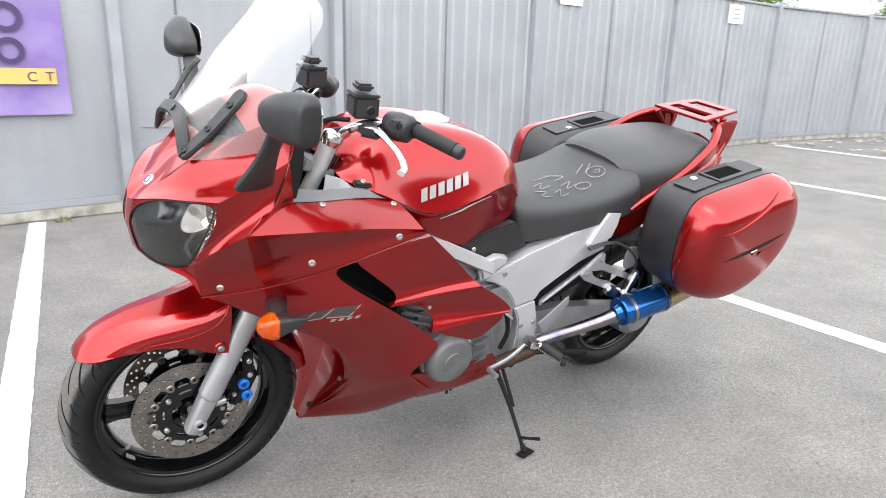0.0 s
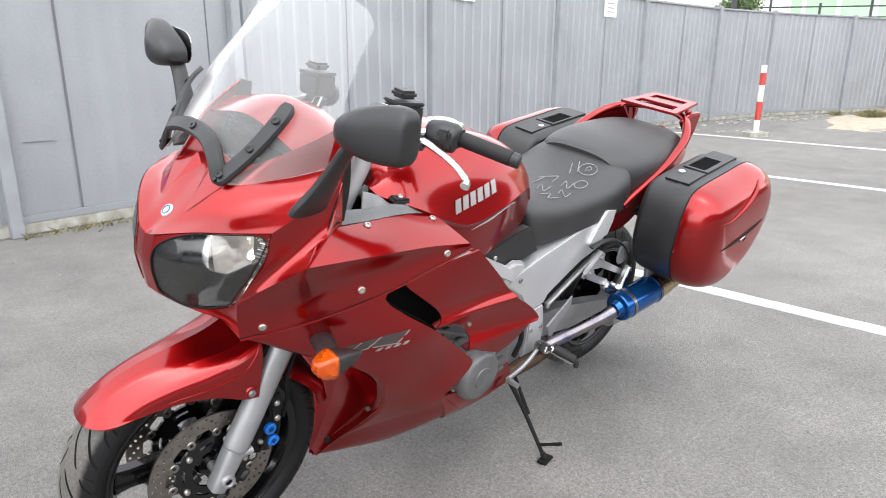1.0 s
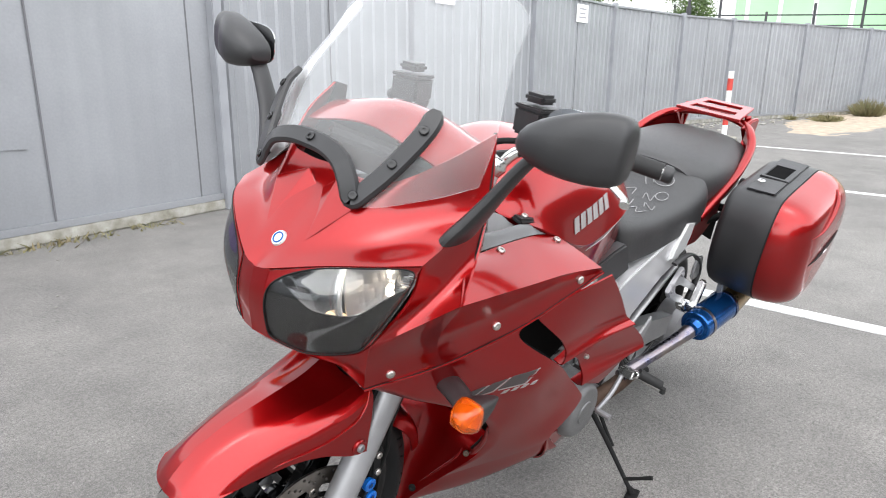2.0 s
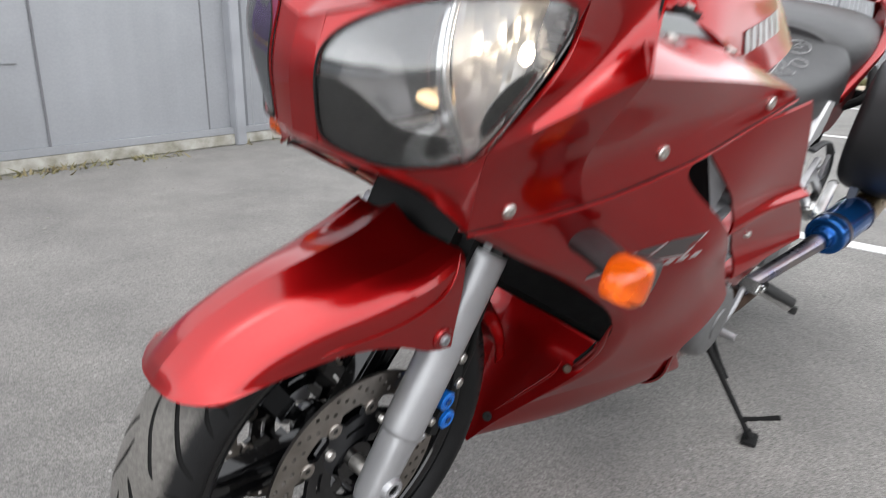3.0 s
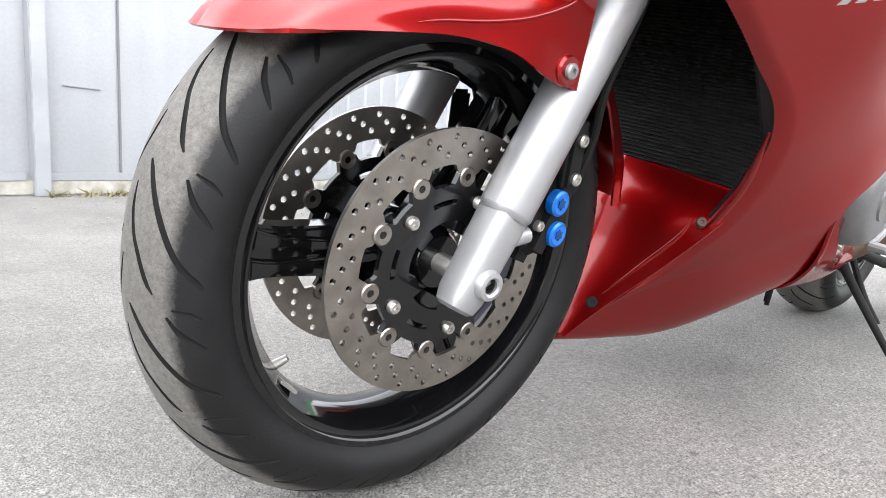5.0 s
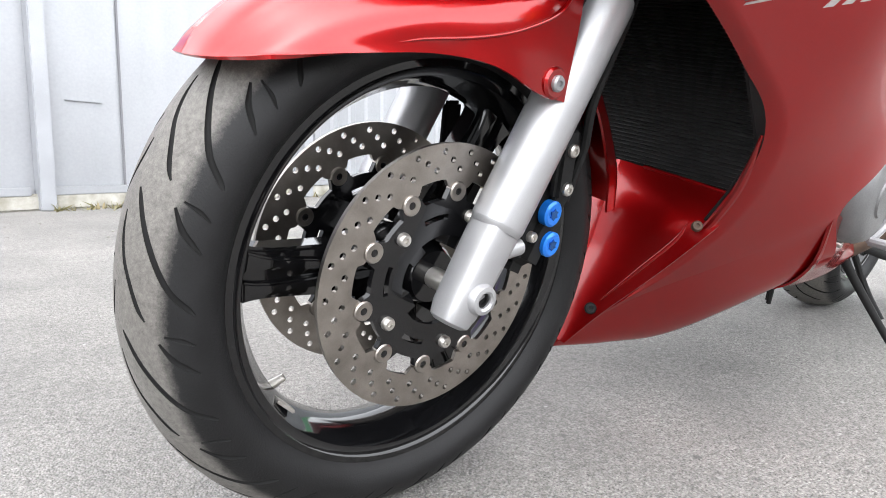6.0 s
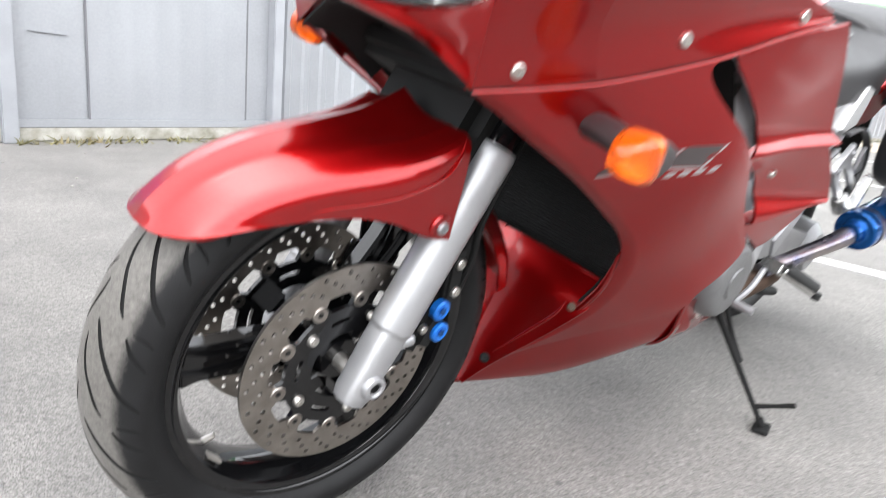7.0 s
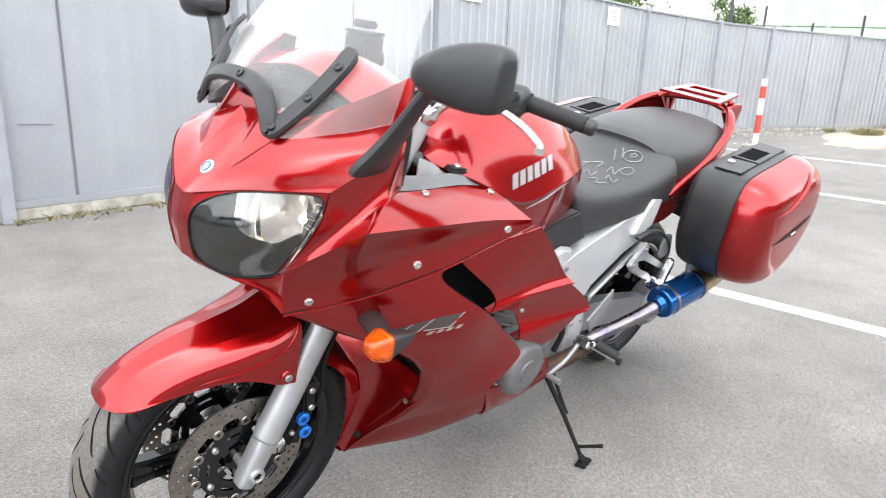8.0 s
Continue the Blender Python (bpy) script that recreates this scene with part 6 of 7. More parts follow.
# --- seat ---
def seat_loft(sections):
    """Rings across the machine from (x, top, half width, low, tilt)."""
    loops = []
    for x, top, w, low, shift in sections:
        loop = []
        for t in np.linspace(0, math.pi, 22):
            c, s = math.cos(t), math.sin(t)
            y = math.copysign(abs(c) ** 0.75, c) * w
            loop.append((x + shift * (1 - s), y, low + (top - low) * abs(s) ** 0.42))
        loop += [(x + shift, -w * 0.9, low - 0.012), (x + shift, w * 0.9, low - 0.012)]
        loops.append(loop)
    n = 44
    loops = np.array(loops)
    fine = np.array([cr(loops[:, i], n) for i in range(loops.shape[1])]).transpose(1, 0, 2)
    return rings(fine)


seat = part("rider_seat", seat_loft([(0.925, 0.845, 0.130, 0.825, 0.02), (0.96, 0.872, 0.175, 0.735, 0.01), (1.05, 0.868, 0.195, 0.735, 0.02), (1.18, 0.872, 0.205, 0.750, 0.03), (1.30, 0.892, 0.215, 0.775, 0.04), (1.39, 0.930, 0.215, 0.795, 0.04), (1.43, 0.950, 0.195, 0.815, 0.03), (1.445, 0.945, 0.17, 0.84, 0.02)]), VINYL, bike, "black vinyl rider seat with white marker writing")
part("pillion_seat", seat_loft([(1.385, 0.945, 0.16, 0.83, 0.03), (1.42, 0.962, 0.195, 0.815, 0.04), (1.52, 0.985, 0.215, 0.835, 0.04), (1.66, 1.000, 0.210, 0.865, 0.03), (1.80, 1.010, 0.185, 0.895, 0.02), (1.88, 1.000, 0.145, 0.920, 0.0), (1.915, 0.965, 0.09, 0.930, 0.0)]), VINYL, bike, "black vinyl pillion seat")


def scribble(path):
    """A marker stroke on the seat's top."""
    pts = []
    for x, y in path:
        top = np.interp(x, (0.96, 1.05, 1.18, 1.30, 1.39), (0.872, 0.868, 0.872, 0.892, 0.930))
        low = np.interp(x, (0.96, 1.05, 1.18, 1.30, 1.39), (0.735, 0.735, 0.750, 0.775, 0.795))
        w = np.interp(x, (0.96, 1.05, 1.18, 1.30, 1.39), (0.175, 0.195, 0.205, 0.215, 0.215))
        c = min(0.99, (abs(y) / w)) ** (1 / 0.75)
        pts.append((x, y, low + (top - low) * (1 - c * c) ** 0.21 + 0.0012))
    return tube(pts, 0.0011, 6, max(10, 4 * len(pts)))


STROKES = [[(1.27, -0.065), (1.33, -0.030)], [(1.30, -0.075), (1.35, -0.045)], [(1.33 + 0.030 * math.cos(t), -0.095 + 0.030 * math.sin(t)) for t in np.linspace(0, 6.1, 14)], [(1.320, -0.090), (1.335, -0.105), (1.345, -0.092), (1.330, -0.086)],
           [(1.16, -0.020), (1.22, -0.055), (1.17, -0.070)], [(1.10, -0.045), (1.19, -0.030)], [(1.24 + 0.030 * math.cos(t), -0.135 + 0.016 * math.sin(t)) for t in np.linspace(0, 6.1, 12)], [(1.17, -0.105), (1.215, -0.095), (1.18, -0.125), (1.225, -0.118)],
           [(1.07, -0.085), (1.115, -0.070), (1.08, -0.105), (1.13, -0.095)], [(1.05, -0.115), (1.09, -0.125), (1.06, -0.14), (1.10, -0.15)], [(1.12, -0.135), (1.15, -0.125), (1.13, -0.155), (1.165, -0.150)]]
for s in STROKES:
    part("marker_stroke", scribble(s), CHALK, seat, "white marker stroke")

# --- frame, engine, side covers ---
SPAR = [(0.833, 0.636), (0.915, 0.668), (0.998, 0.698), (1.130, 0.732), (1.287, 0.776), (1.365, 0.738), (1.335, 0.660), (1.230, 0.627), (1.144, 0.582), (1.076, 0.545), (1.060, 0.517), (0.976, 0.505), (0.956, 0.540), (0.925, 0.577), (0.875, 0.612), (0.835, 0.626)]
PIVOT = [(0.973, 0.503), (1.060, 0.515), (1.075, 0.470), (1.092, 0.418), (1.091, 0.357), (1.082, 0.320), (1.003, 0.325), (1.007, 0.392), (0.999, 0.454)]
spar = pair("frame", lambda: plate([SPAR], -0.206, -0.150, 0.006), FRAME_SILVER, bike, "silver painted alloy frame")[0]
pair("pivot_plate", lambda: plate([PIVOT], -0.208, -0.150, 0.005), FRAME_SILVER, bike, "silver swingarm pivot plate")
for x, z in ((0.906, 0.639), (1.017, 0.429), (1.068, 0.431), (1.086, 0.500)):
    bolt(spar, (x, -0.2075, z), (0, -1, 0), 0.0085, 0.003, CAST)
pair("inner_frame", lambda: plate([[(0.86, 0.60), (0.97, 0.50), (1.0, 0.34), (1.09, 0.33), (1.12, 0.42), (1.24, 0.47), (1.38, 0.52), (1.42, 0.66), (1.38, 0.74), (1.10, 0.66)]], -0.142, -0.136), SHADE, bike, "black inner frame")
pair("heel_guard", lambda: plate([[(1.075, 0.435), (1.134, 0.478), (1.193, 0.519), (1.197, 0.488), (1.155, 0.435), (1.114, 0.385), (1.098, 0.396)]], -0.229, -0.222, 0.002), SILVER, bike, "silver heel guard")
pair("front_spar", lambda: rings([[(0.40 + f * 0.44, -0.200 - 0.010 * f + dy, 0.890 - f * 0.215 + dz) for dy, dz in ((0.0, 0.024), (-0.014, 0.018), (-0.018, -0.014), (0.0, -0.024))] for f in np.linspace(0, 1, 8)]), FRAME_SILVER, bike)
pair("tail_spar_cap", lambda: plate([[(1.235, 0.690), (1.262, 0.740), (1.305, 0.806), (1.368, 0.800), (1.362, 0.750), (1.345, 0.705), (1.275, 0.686)]], -0.218, -0.190, 0.006), WHITE_METAL, bike, "pale silver frame cap")
pair("side_cover", lambda: plate([[(1.346, 0.706), (1.364, 0.750), (1.370, 0.800), (1.526, 0.850), (1.580, 0.845), (1.550, 0.765), (1.480, 0.722), (1.427, 0.704)]], -0.215, -0.180, 0.010), RED, bike)
pair("knee_cover", lambda: plate([[(0.705, 0.758), (0.749, 0.736), (0.800, 0.690), (0.860, 0.685), (0.985, 0.716), (0.960, 0.760), (0.925, 0.805), (0.86, 0.795)]], -0.196, -0.16, 0.006), BLACK, bike, "black knee cover")
bolt(spar, (0.775, -0.197, 0.737), (0, -1, 0), 0.008, 0.003)
pair("brace_tube", lambda: tube([(1.095, -0.195, 0.497), (1.346, -0.200, 0.640)], 0.011, 10, flat=0.6), SILVER, bike)
pair("frame_gusset", lambda: plate([[(0.789, 0.679), (0.812, 0.707), (0.847, 0.718), (0.886, 0.710), (0.906, 0.688), (0.831, 0.646), (0.813, 0.626)]], -0.222, -0.195, 0.009), FRAME_SILVER, bike)

engine = part("engine", joined(block((0.42, 0.40, 0.36), (0.80, 0.0, 0.43), (0, -6, 0), 0.03, 3), block((0.24, 0.38, 0.26), (0.69, 0, 0.62), (0, 24, 0), 0.02, 2), block((0.24, 0.26, 0.12), (0.80, 0, 0.26), (0, 0, 0), 0.03, 3)), CAST, bike, "grey cast alloy engine block")
cover = turned([(0.0, -0.300), (0.030, -0.301), (0.032, -0.298), (0.062, -0.298), (0.070, -0.293), (0.078, -0.280), (0.080, -0.262), (0.088, -0.258), (0.090, -0.20), (0.0, -0.20)], 64, (0.685, 0.0, 0.430))
part("engine_cover", cover, ENGINE, engine, "round cast engine cover")
part("engine_cover", mirrored(turned([(0.0, -0.270), (0.062, -0.268), (0.088, -0.24), (0.090, -0.18), (0.0, -0.18)], 48, (0.69, 0.0, 0.430))), CAST, engine)
for i in range(6):
    a = radians(25 + 60 * i)
    bolt(engine, (0.685 + 0.084 * math.cos(a), -0.262, 0.430 + 0.084 * math.sin(a)), (0, -1, 0), 0.006, 0.005)
ribs = [block((0.06, 0.03, 0.012), (0.835, -0.225, 0.36 + i * 0.033), (0, -14, 0), 0.004) for i in range(5)]
part("clutch_ribs", joined(block((0.13, 0.05, 0.22), (0.83, -0.20, 0.42), (0, -14, 0), 0.02), *ribs), ENGINE, engine, "ribbed cast gear cover")
for i in range(6):
    part("cylinder_fin", block((0.18, 0.42, 0.008), (0.63 + i * 0.006, 0, 0.52 + i * 0.022), (0, 24, 0), 0.002), CAST, engine)
part("hose", tube([(0.90, -0.21, 0.55), (0.93, -0.22, 0.50), (0.945, -0.225, 0.43), (0.93, -0.22, 0.37)], 0.008, 8), SHADE, engine)
part("gear_linkage", tube([(0.87, -0.235, 0.55), (0.94, -0.24, 0.49)], 0.005, 8), ALLOY, engine)

# foot pegs, stands


def foot_peg(side):
    turn = mirrored if side > 0 else (lambda b: b)
    p = part("foot_peg", turn(joined(block((0.04, 0.05, 0.03), (1.025, -0.262, 0.395), (0, 20, 0), 0.006), tube([(1.04, -0.27, 0.392), (1.085, -0.345, 0.362)], 0.013, 12))), ALLOY, bike, "alloy rider foot peg")
    part("peg_rubber", turn(joined(tube([(1.05, -0.285, 0.394), (1.088, -0.345, 0.368)], 0.0165, 12), tube([(1.094, -0.353, 0.345), (1.094, -0.353, 0.362)], 0.009, 10))), RUBBER, p)


foot_peg(-1)
foot_peg(1)
UPPER_ARM = [(1.215, 0.622), (1.248, 0.650), (1.277, 0.674), (1.297, 0.660), (1.303, 0.634), (1.380, 0.598), (1.453, 0.566), (1.458, 0.541), (1.380, 0.574), (1.297, 0.608), (1.250, 0.612)]
LOWER_ARM = [(1.196, 0.606), (1.210, 0.628), (1.240, 0.628), (1.254, 0.600), (1.277, 0.582), (1.360, 0.549), (1.355, 0.523), (1.280, 0.556), (1.218, 0.584)]
rear_peg = pair("pillion_bracket", lambda: plate([UPPER_ARM], -0.252, -0.238, 0.003), SILVER, bike, "silver pillion peg bracket")[0]
part("bracket_arm", plate([LOWER_ARM], -0.254, -0.240, 0.003), SILVER, rear_peg)
for x, z in ((1.222, 0.606), (1.277, 0.650), (1.395, 0.500)):
    bolt(rear_peg, (x, -0.255, z), (0, -1, 0), 0.0075, 0.003, CAST)
pair("pillion_peg", lambda: joined(plate([[(1.328, 0.531), (1.343, 0.551), (1.394, 0.530), (1.436, 0.498), (1.430, 0.484), (1.394, 0.482), (1.340, 0.510)]], -0.270, -0.240, 0.006), plate([[(1.402, 0.510), (1.436, 0.595), (1.450, 0.600), (1.462, 0.575), (1.431, 0.500)]], -0.285, -0.262, 0.006)), ALLOY, bike, "folded alloy pillion peg")
pair("peg_guard", lambda: plate([[(1.410, 0.600), (1.408, 0.640), (1.420, 0.675), (1.462, 0.670), (1.484, 0.626), (1.465, 0.591), (1.432, 0.585)]], -0.246, -0.236, 0.004), SILVER, bike)
part("peg_strap", tube([(1.226, -0.235, 0.690), (1.278, -0.240, 0.703), (1.346, -0.242, 0.699), (1.423, -0.242, 0.662), (1.470, -0.242, 0.612), (1.463, -0.242, 0.555), (1.442, -0.242, 0.508)], 0.010, 10, 48, 0.45), BLACK, rear_peg, "dark curved strap")
stand = part("side_stand", joined(tube([(0.925, -0.195, 0.310), (0.943, -0.225, 0.262), (0.956, -0.290, 0.185), (0.957, -0.350, 0.122), (0.956, -0.388, 0.084)], [0.012, 0.0085, 0.0070, 0.0065, 0.0065], 14, 32), tube([(0.956, -0.386, 0.088), (0.957, -0.397, 0.074)], 0.0095, 10)), SHADE, bike, "black steel side stand")
part("stand_tab", tube([(0.956, -0.366, 0.106), (0.962, -0.400, 0.128), (0.968, -0.436, 0.152)], [0.006, 0.005, 0.0065], 8), SHADE, stand)
foot = block((0.058, 0.034, 0.008), (0.962, -0.398, 0.0660), (-10.5, 0, 10), 0.003)
part("stand_foot", foot, SHADE, stand)
part("stand_spring", tube([(0.952, -0.215, 0.305), (0.966, -0.262, 0.225), (0.966, -0.300, 0.180)], 0.006, 8), SHADE, stand)
part("stand_pivot", block((0.07, 0.06, 0.06), (0.905, -0.19, 0.300), (0, 0, 0), 0.012), SHADE, bike)
centre = part("centre_stand", joined(tube([(0.97, -0.16, 0.285), (1.10, -0.16, 0.265), (1.24, -0.16, 0.255)], 0.013, 12), tube([(0.97, 0.16, 0.285), (1.10, 0.16, 0.265), (1.24, 0.16, 0.255)], 0.013, 12), tube([(1.05, -0.17, 0.24), (1.05, 0.17, 0.24)], 0.012, 10), tube([(1.16, -0.18, 0.275), (1.28, -0.195, 0.250), (1.38, -0.20, 0.232)], [0.011, 0.012, 0.013], 12)), SHADE, bike, "folded black centre stand")
part("gear_pedal", joined(tube([(1.02, -0.25, 0.39), (0.94, -0.26, 0.355), (0.86, -0.262, 0.335)], 0.007, 8), tube([(0.86, -0.262, 0.335), (0.86, -0.305, 0.335)], 0.009, 10)), CAST, bike)

# --- exhaust ---
def exhaust(side):
    turn = mirrored if side > 0 else (lambda b: b)
    head = part("exhaust_header", turn(tube([(0.78, -0.12, 0.26), (0.90, -0.19, 0.285), (1.00, -0.232, 0.330), (1.08, -0.250, 0.365)], 0.024, 18)), RUST, bike, "rust-brown header pipe")
    part("link_pipe", turn(tube([(1.03, -0.240, 0.370), (1.10, -0.255, 0.388), (1.21, -0.277, 0.413), (1.30, -0.297, 0.437), (1.365, -0.314, 0.462)], [0.019, 0.019, 0.020, 0.022, 0.026], 20)), PIPE, head, "heat-stained steel link pipe")
    a, b = np.array((1.335, -0.313, 0.464)), np.array((1.535, -0.338, 0.508))
    d = (b - a) / np.linalg.norm(b - a)
    can = part("muffler", turn(tube([tuple(a), tuple(a + d * 0.02), tuple(a + d * 0.022), tuple(a + d * 0.026), tuple(a + d * 0.05), tuple(b)], [0.024, 0.030, 0.046, 0.050, 0.051, 0.051], 36, 60)), BLUE, bike, "burnt-blue titanium muffler")
    for f in (0.055, 0.195):
        q = a + d * f
        part("muffler_band", turn(tube([tuple(q), tuple(q + d * 0.012)], 0.0530, 36)), PIPE, can)
    part("muffler_tip", turn(tube([tuple(b - d * 0.003), tuple(b + d * 0.06), tuple(b + d * 0.15)], [0.051, 0.044, 0.036], 30)), TAN, can, "straw-coloured muffler end")
    part("muffler_strap", turn(joined(block((0.06, 0.02, 0.05), (1.53, -0.315, 0.575), (0, -20, 0), 0.005), tube([(1.53, -0.31, 0.59), (1.56, -0.29, 0.63)], 0.010, 10))), SILVER, can)


exhaust(-1)
exhaust(1)

# --- rear wheel and swingarm ---
REAR = Vector((1.665, 0, 0.308))
rear = part("rear_wheel", at_wheel(rim_mesh(0.2165, 0.072), REAR), GLOSS, bike, "gloss black cast rear rim")
tyre = part("tyre", tyre_mesh(0.318, 0.088, 0.2165, Matrix.Translation(REAR), 144, 25, 30.0, 0.66), TYRE, rear, "worn black rear tyre", 50)
tyre.data.materials.append(GROOVE)
for k in range(3):
    part("spoke", at_wheel(plate([ring_arm(0.5 + k * 2 * math.pi / 3, 0.03, 0.190, 0.065, 0.052)], -0.018, 0.018, 0.004), REAR), GLOSS, rear)
part("hub", at_wheel(turned([(0.0, -0.09), (0.05, -0.09), (0.06, -0.05), (0.06, 0.05), (0.05, 0.09), (0.0, 0.09)], 36), REAR), GLOSS, rear)
part("brake_disc", at_wheel(plate([circle(0, 0, 0.141, 80), circle(0, 0, 0.085, 60)], 0.098, 0.103), REAR), STEEL, rear)
arm = part("swingarm", joined(*[rings([[(x, s * y + dy, z + dz) for dy, dz in ((-0.022, h), (0.022, h), (0.022, -h), (-0.022, -h))] for x, y, z, h in ((1.02, 0.15, 0.40, 0.045), (1.20, 0.155, 0.395, 0.05), (1.42, 0.15, 0.36, 0.045), (1.66, 0.145, 0.318, 0.035))]) for s in (-1, 1)]), CAST, bike, "cast alloy swingarm", 40)
part("drive_housing", turned([(0.0, -0.195), (0.06, -0.19), (0.085, -0.165), (0.09, -0.11), (0.0, -0.11)], 40, tuple(REAR)), CAST, arm, "round shaft drive housing")
part("shock_absorber", tube([(1.12, 0, 0.42), (1.20, 0, 0.62)], 0.04, 16), SHADE, bike)
part("rear_mudguard", sheet(patch([[(1.15, -0.12, 0.50), (1.15, 0, 0.52), (1.15, 0.12, 0.50)], [(1.25, -0.12, 0.68), (1.25, 0, 0.70), (1.25, 0.12, 0.68)], [(1.55, -0.13, 0.74), (1.55, 0, 0.76), (1.55, 0.13, 0.74)], [(1.90, -0.12, 0.72), (1.90, 0, 0.74), (1.90, 0.12, 0.72)], [(2.02, -0.10, 0.56), (2.02, 0, 0.58), (2.02, 0.10, 0.56)]], 12, 24), 0.004), SHADE, bike, "black rear mudguard")
part("battery_box", block((0.36, 0.32, 0.16), (1.30, 0, 0.70), (0, -12, 0), 0.02), SHADE, bike)

# --- tail, rack ---
TAIL = [
    [(1.56, -0.205, 0.890), (1.57, -0.215, 0.870), (1.58, -0.195, 0.840)],
    [(1.75, -0.190, 0.930), (1.76, -0.205, 0.905), (1.77, -0.180, 0.850)],
    [(1.92, -0.120, 0.970), (1.93, -0.145, 0.930), (1.94, -0.130, 0.850)],
    [(1.985, 0.0, 0.985), (2.02, 0.0, 0.940), (2.03, 0.0, 0.850)],
]


TAIL_TOP = [
    [(1.53, -0.214, 0.860), (1.66, -0.214, 0.920), (1.775, -0.196, 0.980), (1.845, -0.162, 1.018), (1.90, -0.120, 1.036)],
    [(1.54, -0.215, 0.850), (1.66, -0.218, 0.895), (1.78, -0.200, 0.935), (1.87, -0.165, 0.955), (1.94, -0.135, 0.965)],
]
pair("tail_side", lambda: sheet(patch(TAIL_TOP, 24, 6), 0.006, (1.7, 0, 0.9)), RED, bike)
TAIL_FRONT = [[(1.31, -0.200, 0.712), (1.39, -0.207, 0.724), (1.47, -0.212, 0.742), (1.56, -0.214, 0.768)], [(1.36, -0.205, 0.768), (1.42, -0.212, 0.797), (1.48, -0.216, 0.815), (1.56, -0.218, 0.850)]]
pair("seat_side_panel", lambda: sheet(patch(TAIL_FRONT, 12, 6), 0.005, (1.5, 0, 0.8)), RED, bike)
pair("tail_cowl", lambda: sheet(patch(TAIL, 12, 30), 0.004, (1.7, 0, 0.8)), RED, bike)
RAILS = [(1.41, -0.208, 0.798), (1.52, -0.217, 0.862), (1.65, -0.217, 0.926), (1.77, -0.200, 0.990), (1.84, -0.166, 1.030), (1.90, -0.120, 1.048), (1.945, -0.05, 1.056), (1.95, 0, 1.056)]
rack = part("luggage_rack", tube(RAILS + [(x, -y, z) for x, y, z in RAILS[-2::-1]], 0.0155, 16, 80, 0.8), RED, bike, "dark red grab rail and luggage rack")
part("rack_plate", plate([[(1.82, -0.120), (1.90, -0.112), (2.045, -0.096), (2.045, 0.096), (1.90, 0.112), (1.82, 0.120)], [(1.862, -0.082), (1.912, -0.078), (1.912, 0.078), (1.862, 0.082)], [(1.958, -0.070), (2.008, -0.066), (2.008, 0.066), (1.958, 0.070)]], -0.005, 0.005, 0.002), RED, rack)
rack.children[0].data.transform(Matrix.Translation((1.93, 0, 1.080)) @ Matrix.Rotation(radians(-7), 4, "Y") @ Matrix.Translation((-1.93, 0, 0)) @ Matrix.Rotation(radians(90), 4, "X"))
pair("rack_side", lambda: plate([[(1.85, 1.040), (1.92, 1.068), (2.00, 1.072), (1.985, 1.00), (1.955, 0.945), (1.90, 0.925), (1.915, 0.99)]], -0.140, -0.122, 0.005), RED, rack)
pair("rack_strut", lambda: tube([(1.93, -0.115, 1.075), (1.96, -0.130, 1.00), (1.93, -0.135, 0.935)], 0.012, 10), RED, rack)
part("tail_lamp", block((0.05, 0.20, 0.07), (2.015, 0, 0.895), (0, 10, 0), 0.015, 3), material("red_lens", (0.35, 0.01, 0.01), 0.12, 0, 1.0), bike, "red tail lamp lens")
part("tail_base", block((0.34, 0.24, 0.05), (1.80, 0, 0.90), (0, -6, 0), 0.015), SHADE, bike)


# --- side cases ---
CASE_MID = (1.665, 0.755)


def case_loop(y, grow, sink=0.0, n=48):
    """The outline of a side case in the side view at y; grow draws it in, sink lowers its top."""
    out = [(1.405, 0.770), (1.411, 0.850), (1.440, 0.908), (1.52, 0.932), (1.66, 0.954), (1.80, 0.974), (1.885, 0.955), (1.930, 0.87), (1.922, 0.76), (1.85, 0.655), (1.74, 0.588), (1.60, 0.558), (1.48, 0.592), (1.42, 0.675)]
    p = cr(out, n, True)
    c = np.array(CASE_MID)
    return [(c[0] + (x - c[0]) * grow, y, c[1] + (z - c[1]) * grow - sink * max(0, (z - c[1]) / 0.21)) for x, z in p]


LID_Y = -0.420


def lid_sink(f):
    return 0.030 * f**1.5


def on_lid(x, z, out=0.0):
    """The place on the lid's skin at x, z of the side view."""
    o = np.array([(a, c) for a, b, c in case_loop(0, 1, 0, 240)]) - CASE_MID
    d = np.array((x, z + 0.008 * max(0, (z - CASE_MID[1]) / 0.21))) - CASE_MID
    ang = np.arctan2(o[:, 1], o[:, 0])
    far = np.hypot(*o[np.argmin(np.abs(np.angle(np.exp(1j * (ang - math.atan2(d[1], d[0]))))))])
    g = min(0.999, max(0.06, np.hypot(*d) / far))
    f = math.acos(g ** (1 / 0.30)) * 2 / math.pi
    return (x, LID_Y - 0.002 - 0.118 * math.sin(f * math.pi / 2) - out, z)


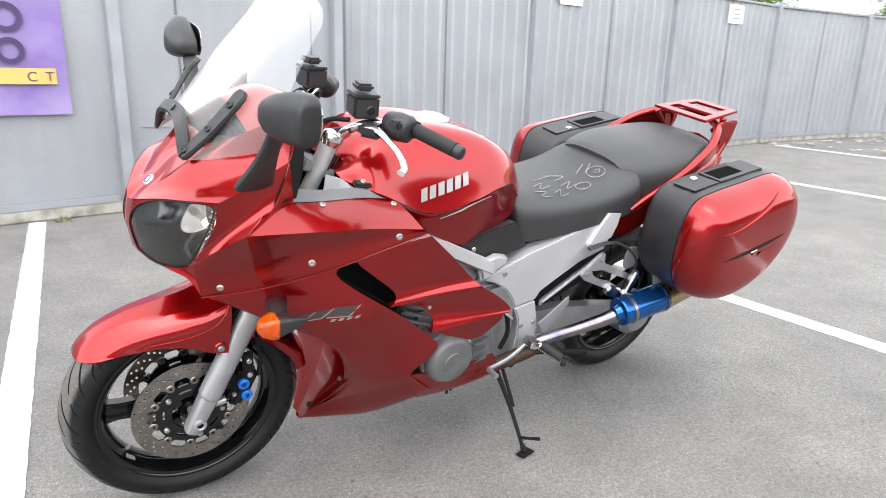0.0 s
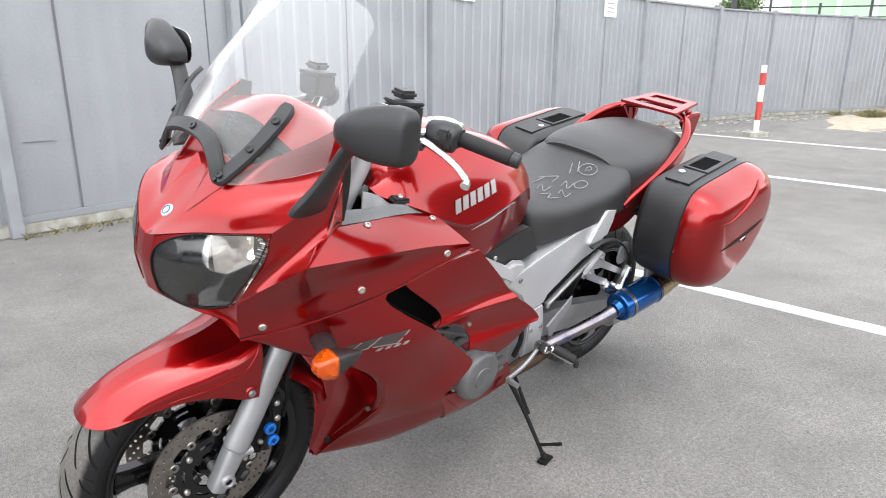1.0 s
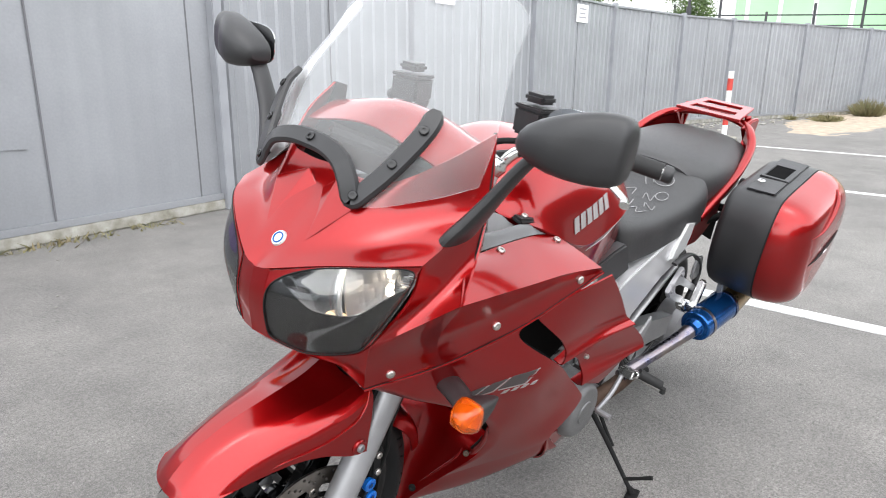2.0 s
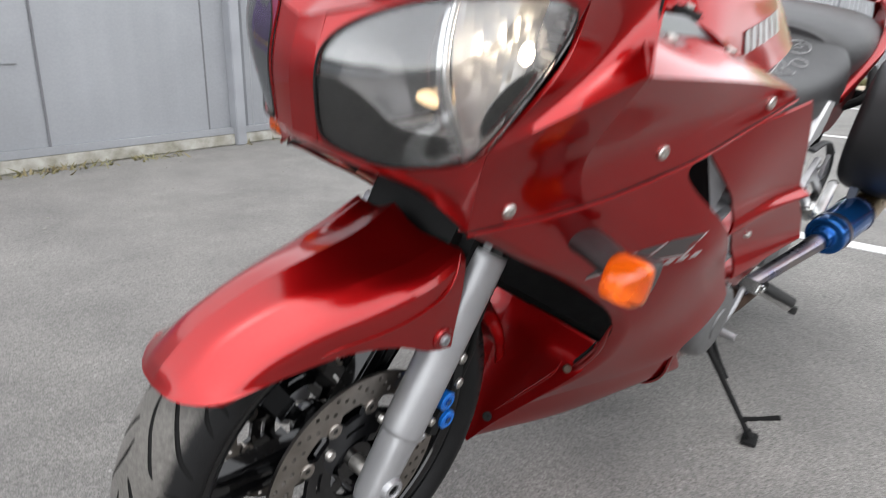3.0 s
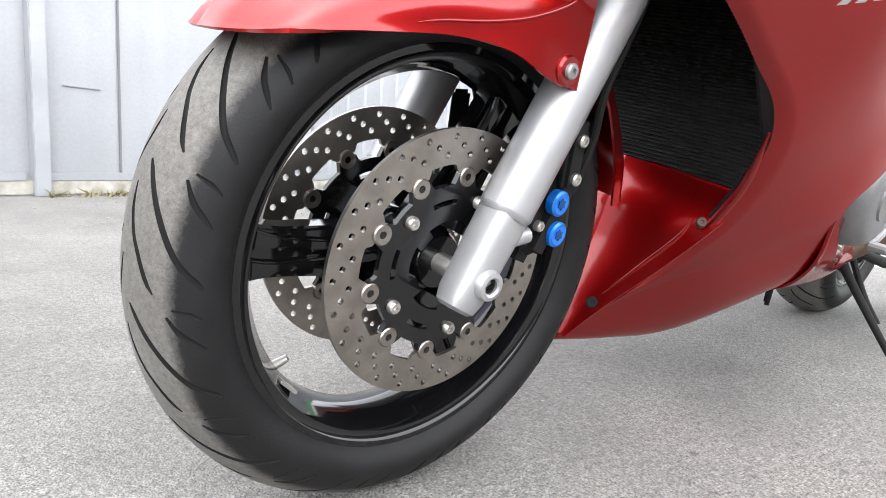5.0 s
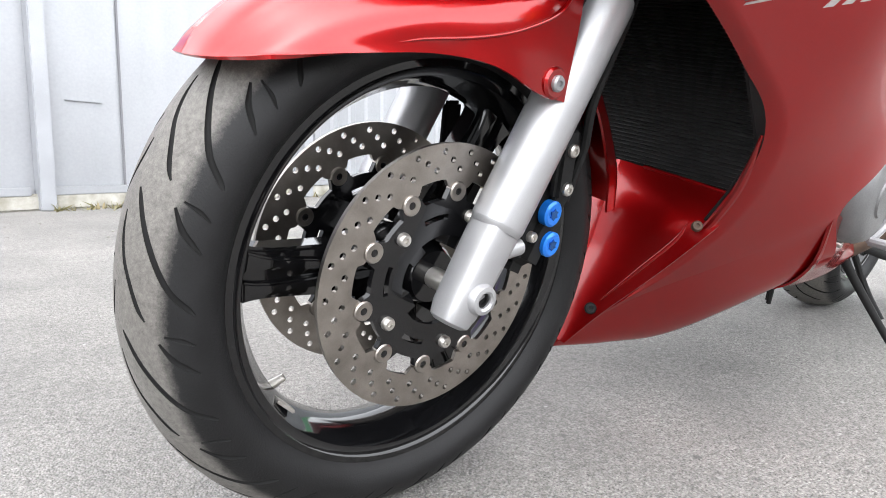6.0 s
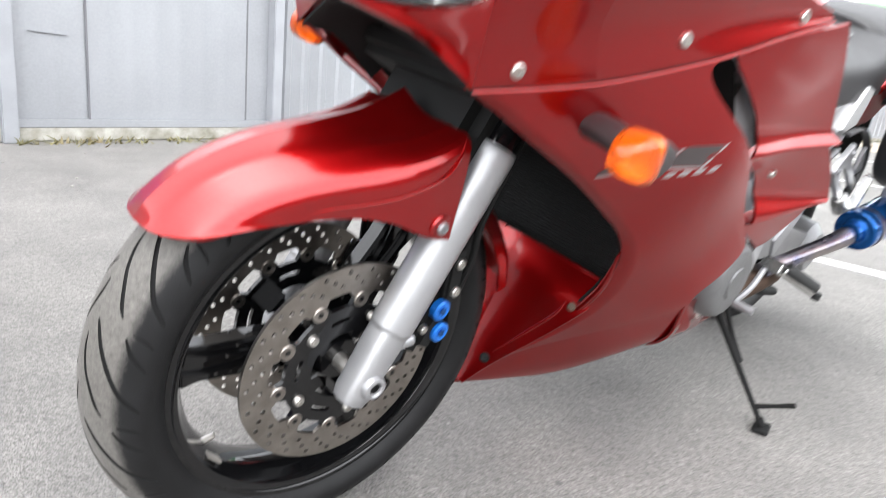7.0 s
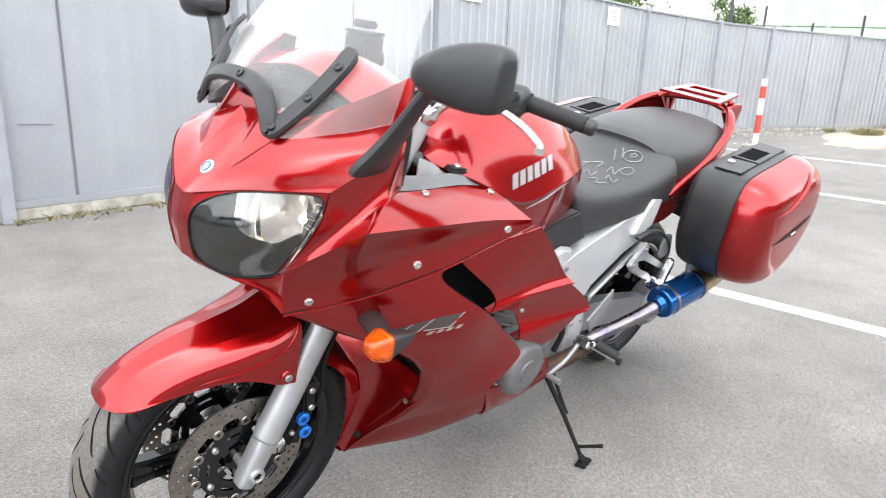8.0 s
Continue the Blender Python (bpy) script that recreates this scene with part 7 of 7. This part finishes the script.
def side_case(side):
    turn = mirrored if side > 0 else (lambda b: b)
    shell = part("side_case", turn(rings([case_loop(-0.262, 0.90), case_loop(-0.272, 0.955), case_loop(-0.290, 0.985), case_loop(-0.352, 0.992), case_loop(-0.356, 1.0), case_loop(LID_Y + 0.002, 0.998)])), BLACK, bike, "black inner shell of a hard side case")
    lid = []
    for f in np.linspace(0, 1, 26):
        y = LID_Y - 0.002 - 0.118 * math.sin(f * math.pi / 2)
        lid.append(case_loop(y, max(0.05, math.cos(f * math.pi / 2) ** 0.30), lid_sink(f)))
    part("lid", turn(rings(lid)), RED, shell, "glossy dark red case lid")
    part("seam", turn(rings([case_loop(LID_Y + 0.0025, 1.004), case_loop(LID_Y - 0.0015, 1.004)])), SHADE, shell)
    part("latch_plate", turn(block((0.125, 0.088, 0.006), (1.530, -0.345, 0.9330), (-2, -9.5, 0), 0.003)), BLACK, shell)
    bolt(shell, (1.546, side * 0.320, 0.9405), (-0.16, 0, 1), 0.012, 0.004, ALLOY, name="lock")
    tilt = Matrix.Translation((1.70, 0, 0.9595)) @ Matrix.Rotation(radians(-8.5), 4, "Y")
    well = plate([[(-0.105, -0.388), (0.115, -0.388), (0.115, -0.298), (-0.105, -0.298)], [(-0.090, -0.368), (0.030, -0.368), (0.030, -0.310), (-0.090, -0.310)]], -0.0055, 0.010, 0.002)
    well.transform(tilt @ Matrix.Rotation(radians(-90), 4, "X"))
    bmesh.ops.recalc_face_normals(well, faces=well.faces)
    part("handle", turn(well), BLACK, shell, "carrying handle round a shallow black-painted recess")
    # The well is shallow; its black floor stands in for deep shade.
    floor_of = block((0.126, 0.062, 0.004), (-0.030, -0.339, 0.0015), (0, 0, 0), 0.001)
    floor_of.transform(tilt)
    part("handle_well", turn(floor_of), PIT, shell, "shallow floor painted black as a deep handle recess")
    part("reflector_strip", turn(tube([on_lid(x, z, 0.001) for x, z in ((1.500, 0.742), (1.55, 0.750), (1.60, 0.758), (1.65, 0.767), (1.70, 0.777), (1.75, 0.789), (1.80, 0.803))], [0.001, 0.004, 0.0055, 0.006, 0.0055, 0.004, 0.001], 8, 40, 0.6)), SHADE, shell, "dark trim strip")
    part("strip_mark", turn(tube([on_lid(x, z, 0.0050) for x, z in ((1.625, 0.762), (1.64, 0.765), (1.655, 0.768))], 0.0035, 6, 8, 0.6)), WHITE_METAL, shell, "small white mark")
    part("lid_crease", turn(tube([on_lid(x, z, 0.0005) for x, z in ((1.465, 0.832), (1.52, 0.846), (1.58, 0.866), (1.64, 0.890), (1.70, 0.918), (1.75, 0.945))], [0.0005, 0.004, 0.006, 0.007, 0.006, 0.001], 10, 40, 0.7)), RED, shell)
    part("case_bracket", turn(joined(tube([(1.45, -0.19, 0.76), (1.62, -0.235, 0.80), (1.85, -0.19, 0.86)], 0.012, 10), tube([(1.62, -0.20, 0.80), (1.62, -0.275, 0.80)], 0.014, 10))), SHADE, shell)
    if side > 0:
        shell.matrix_basis = Matrix.Translation((0, -0.040, 0))


side_case(-1)
side_case(1)
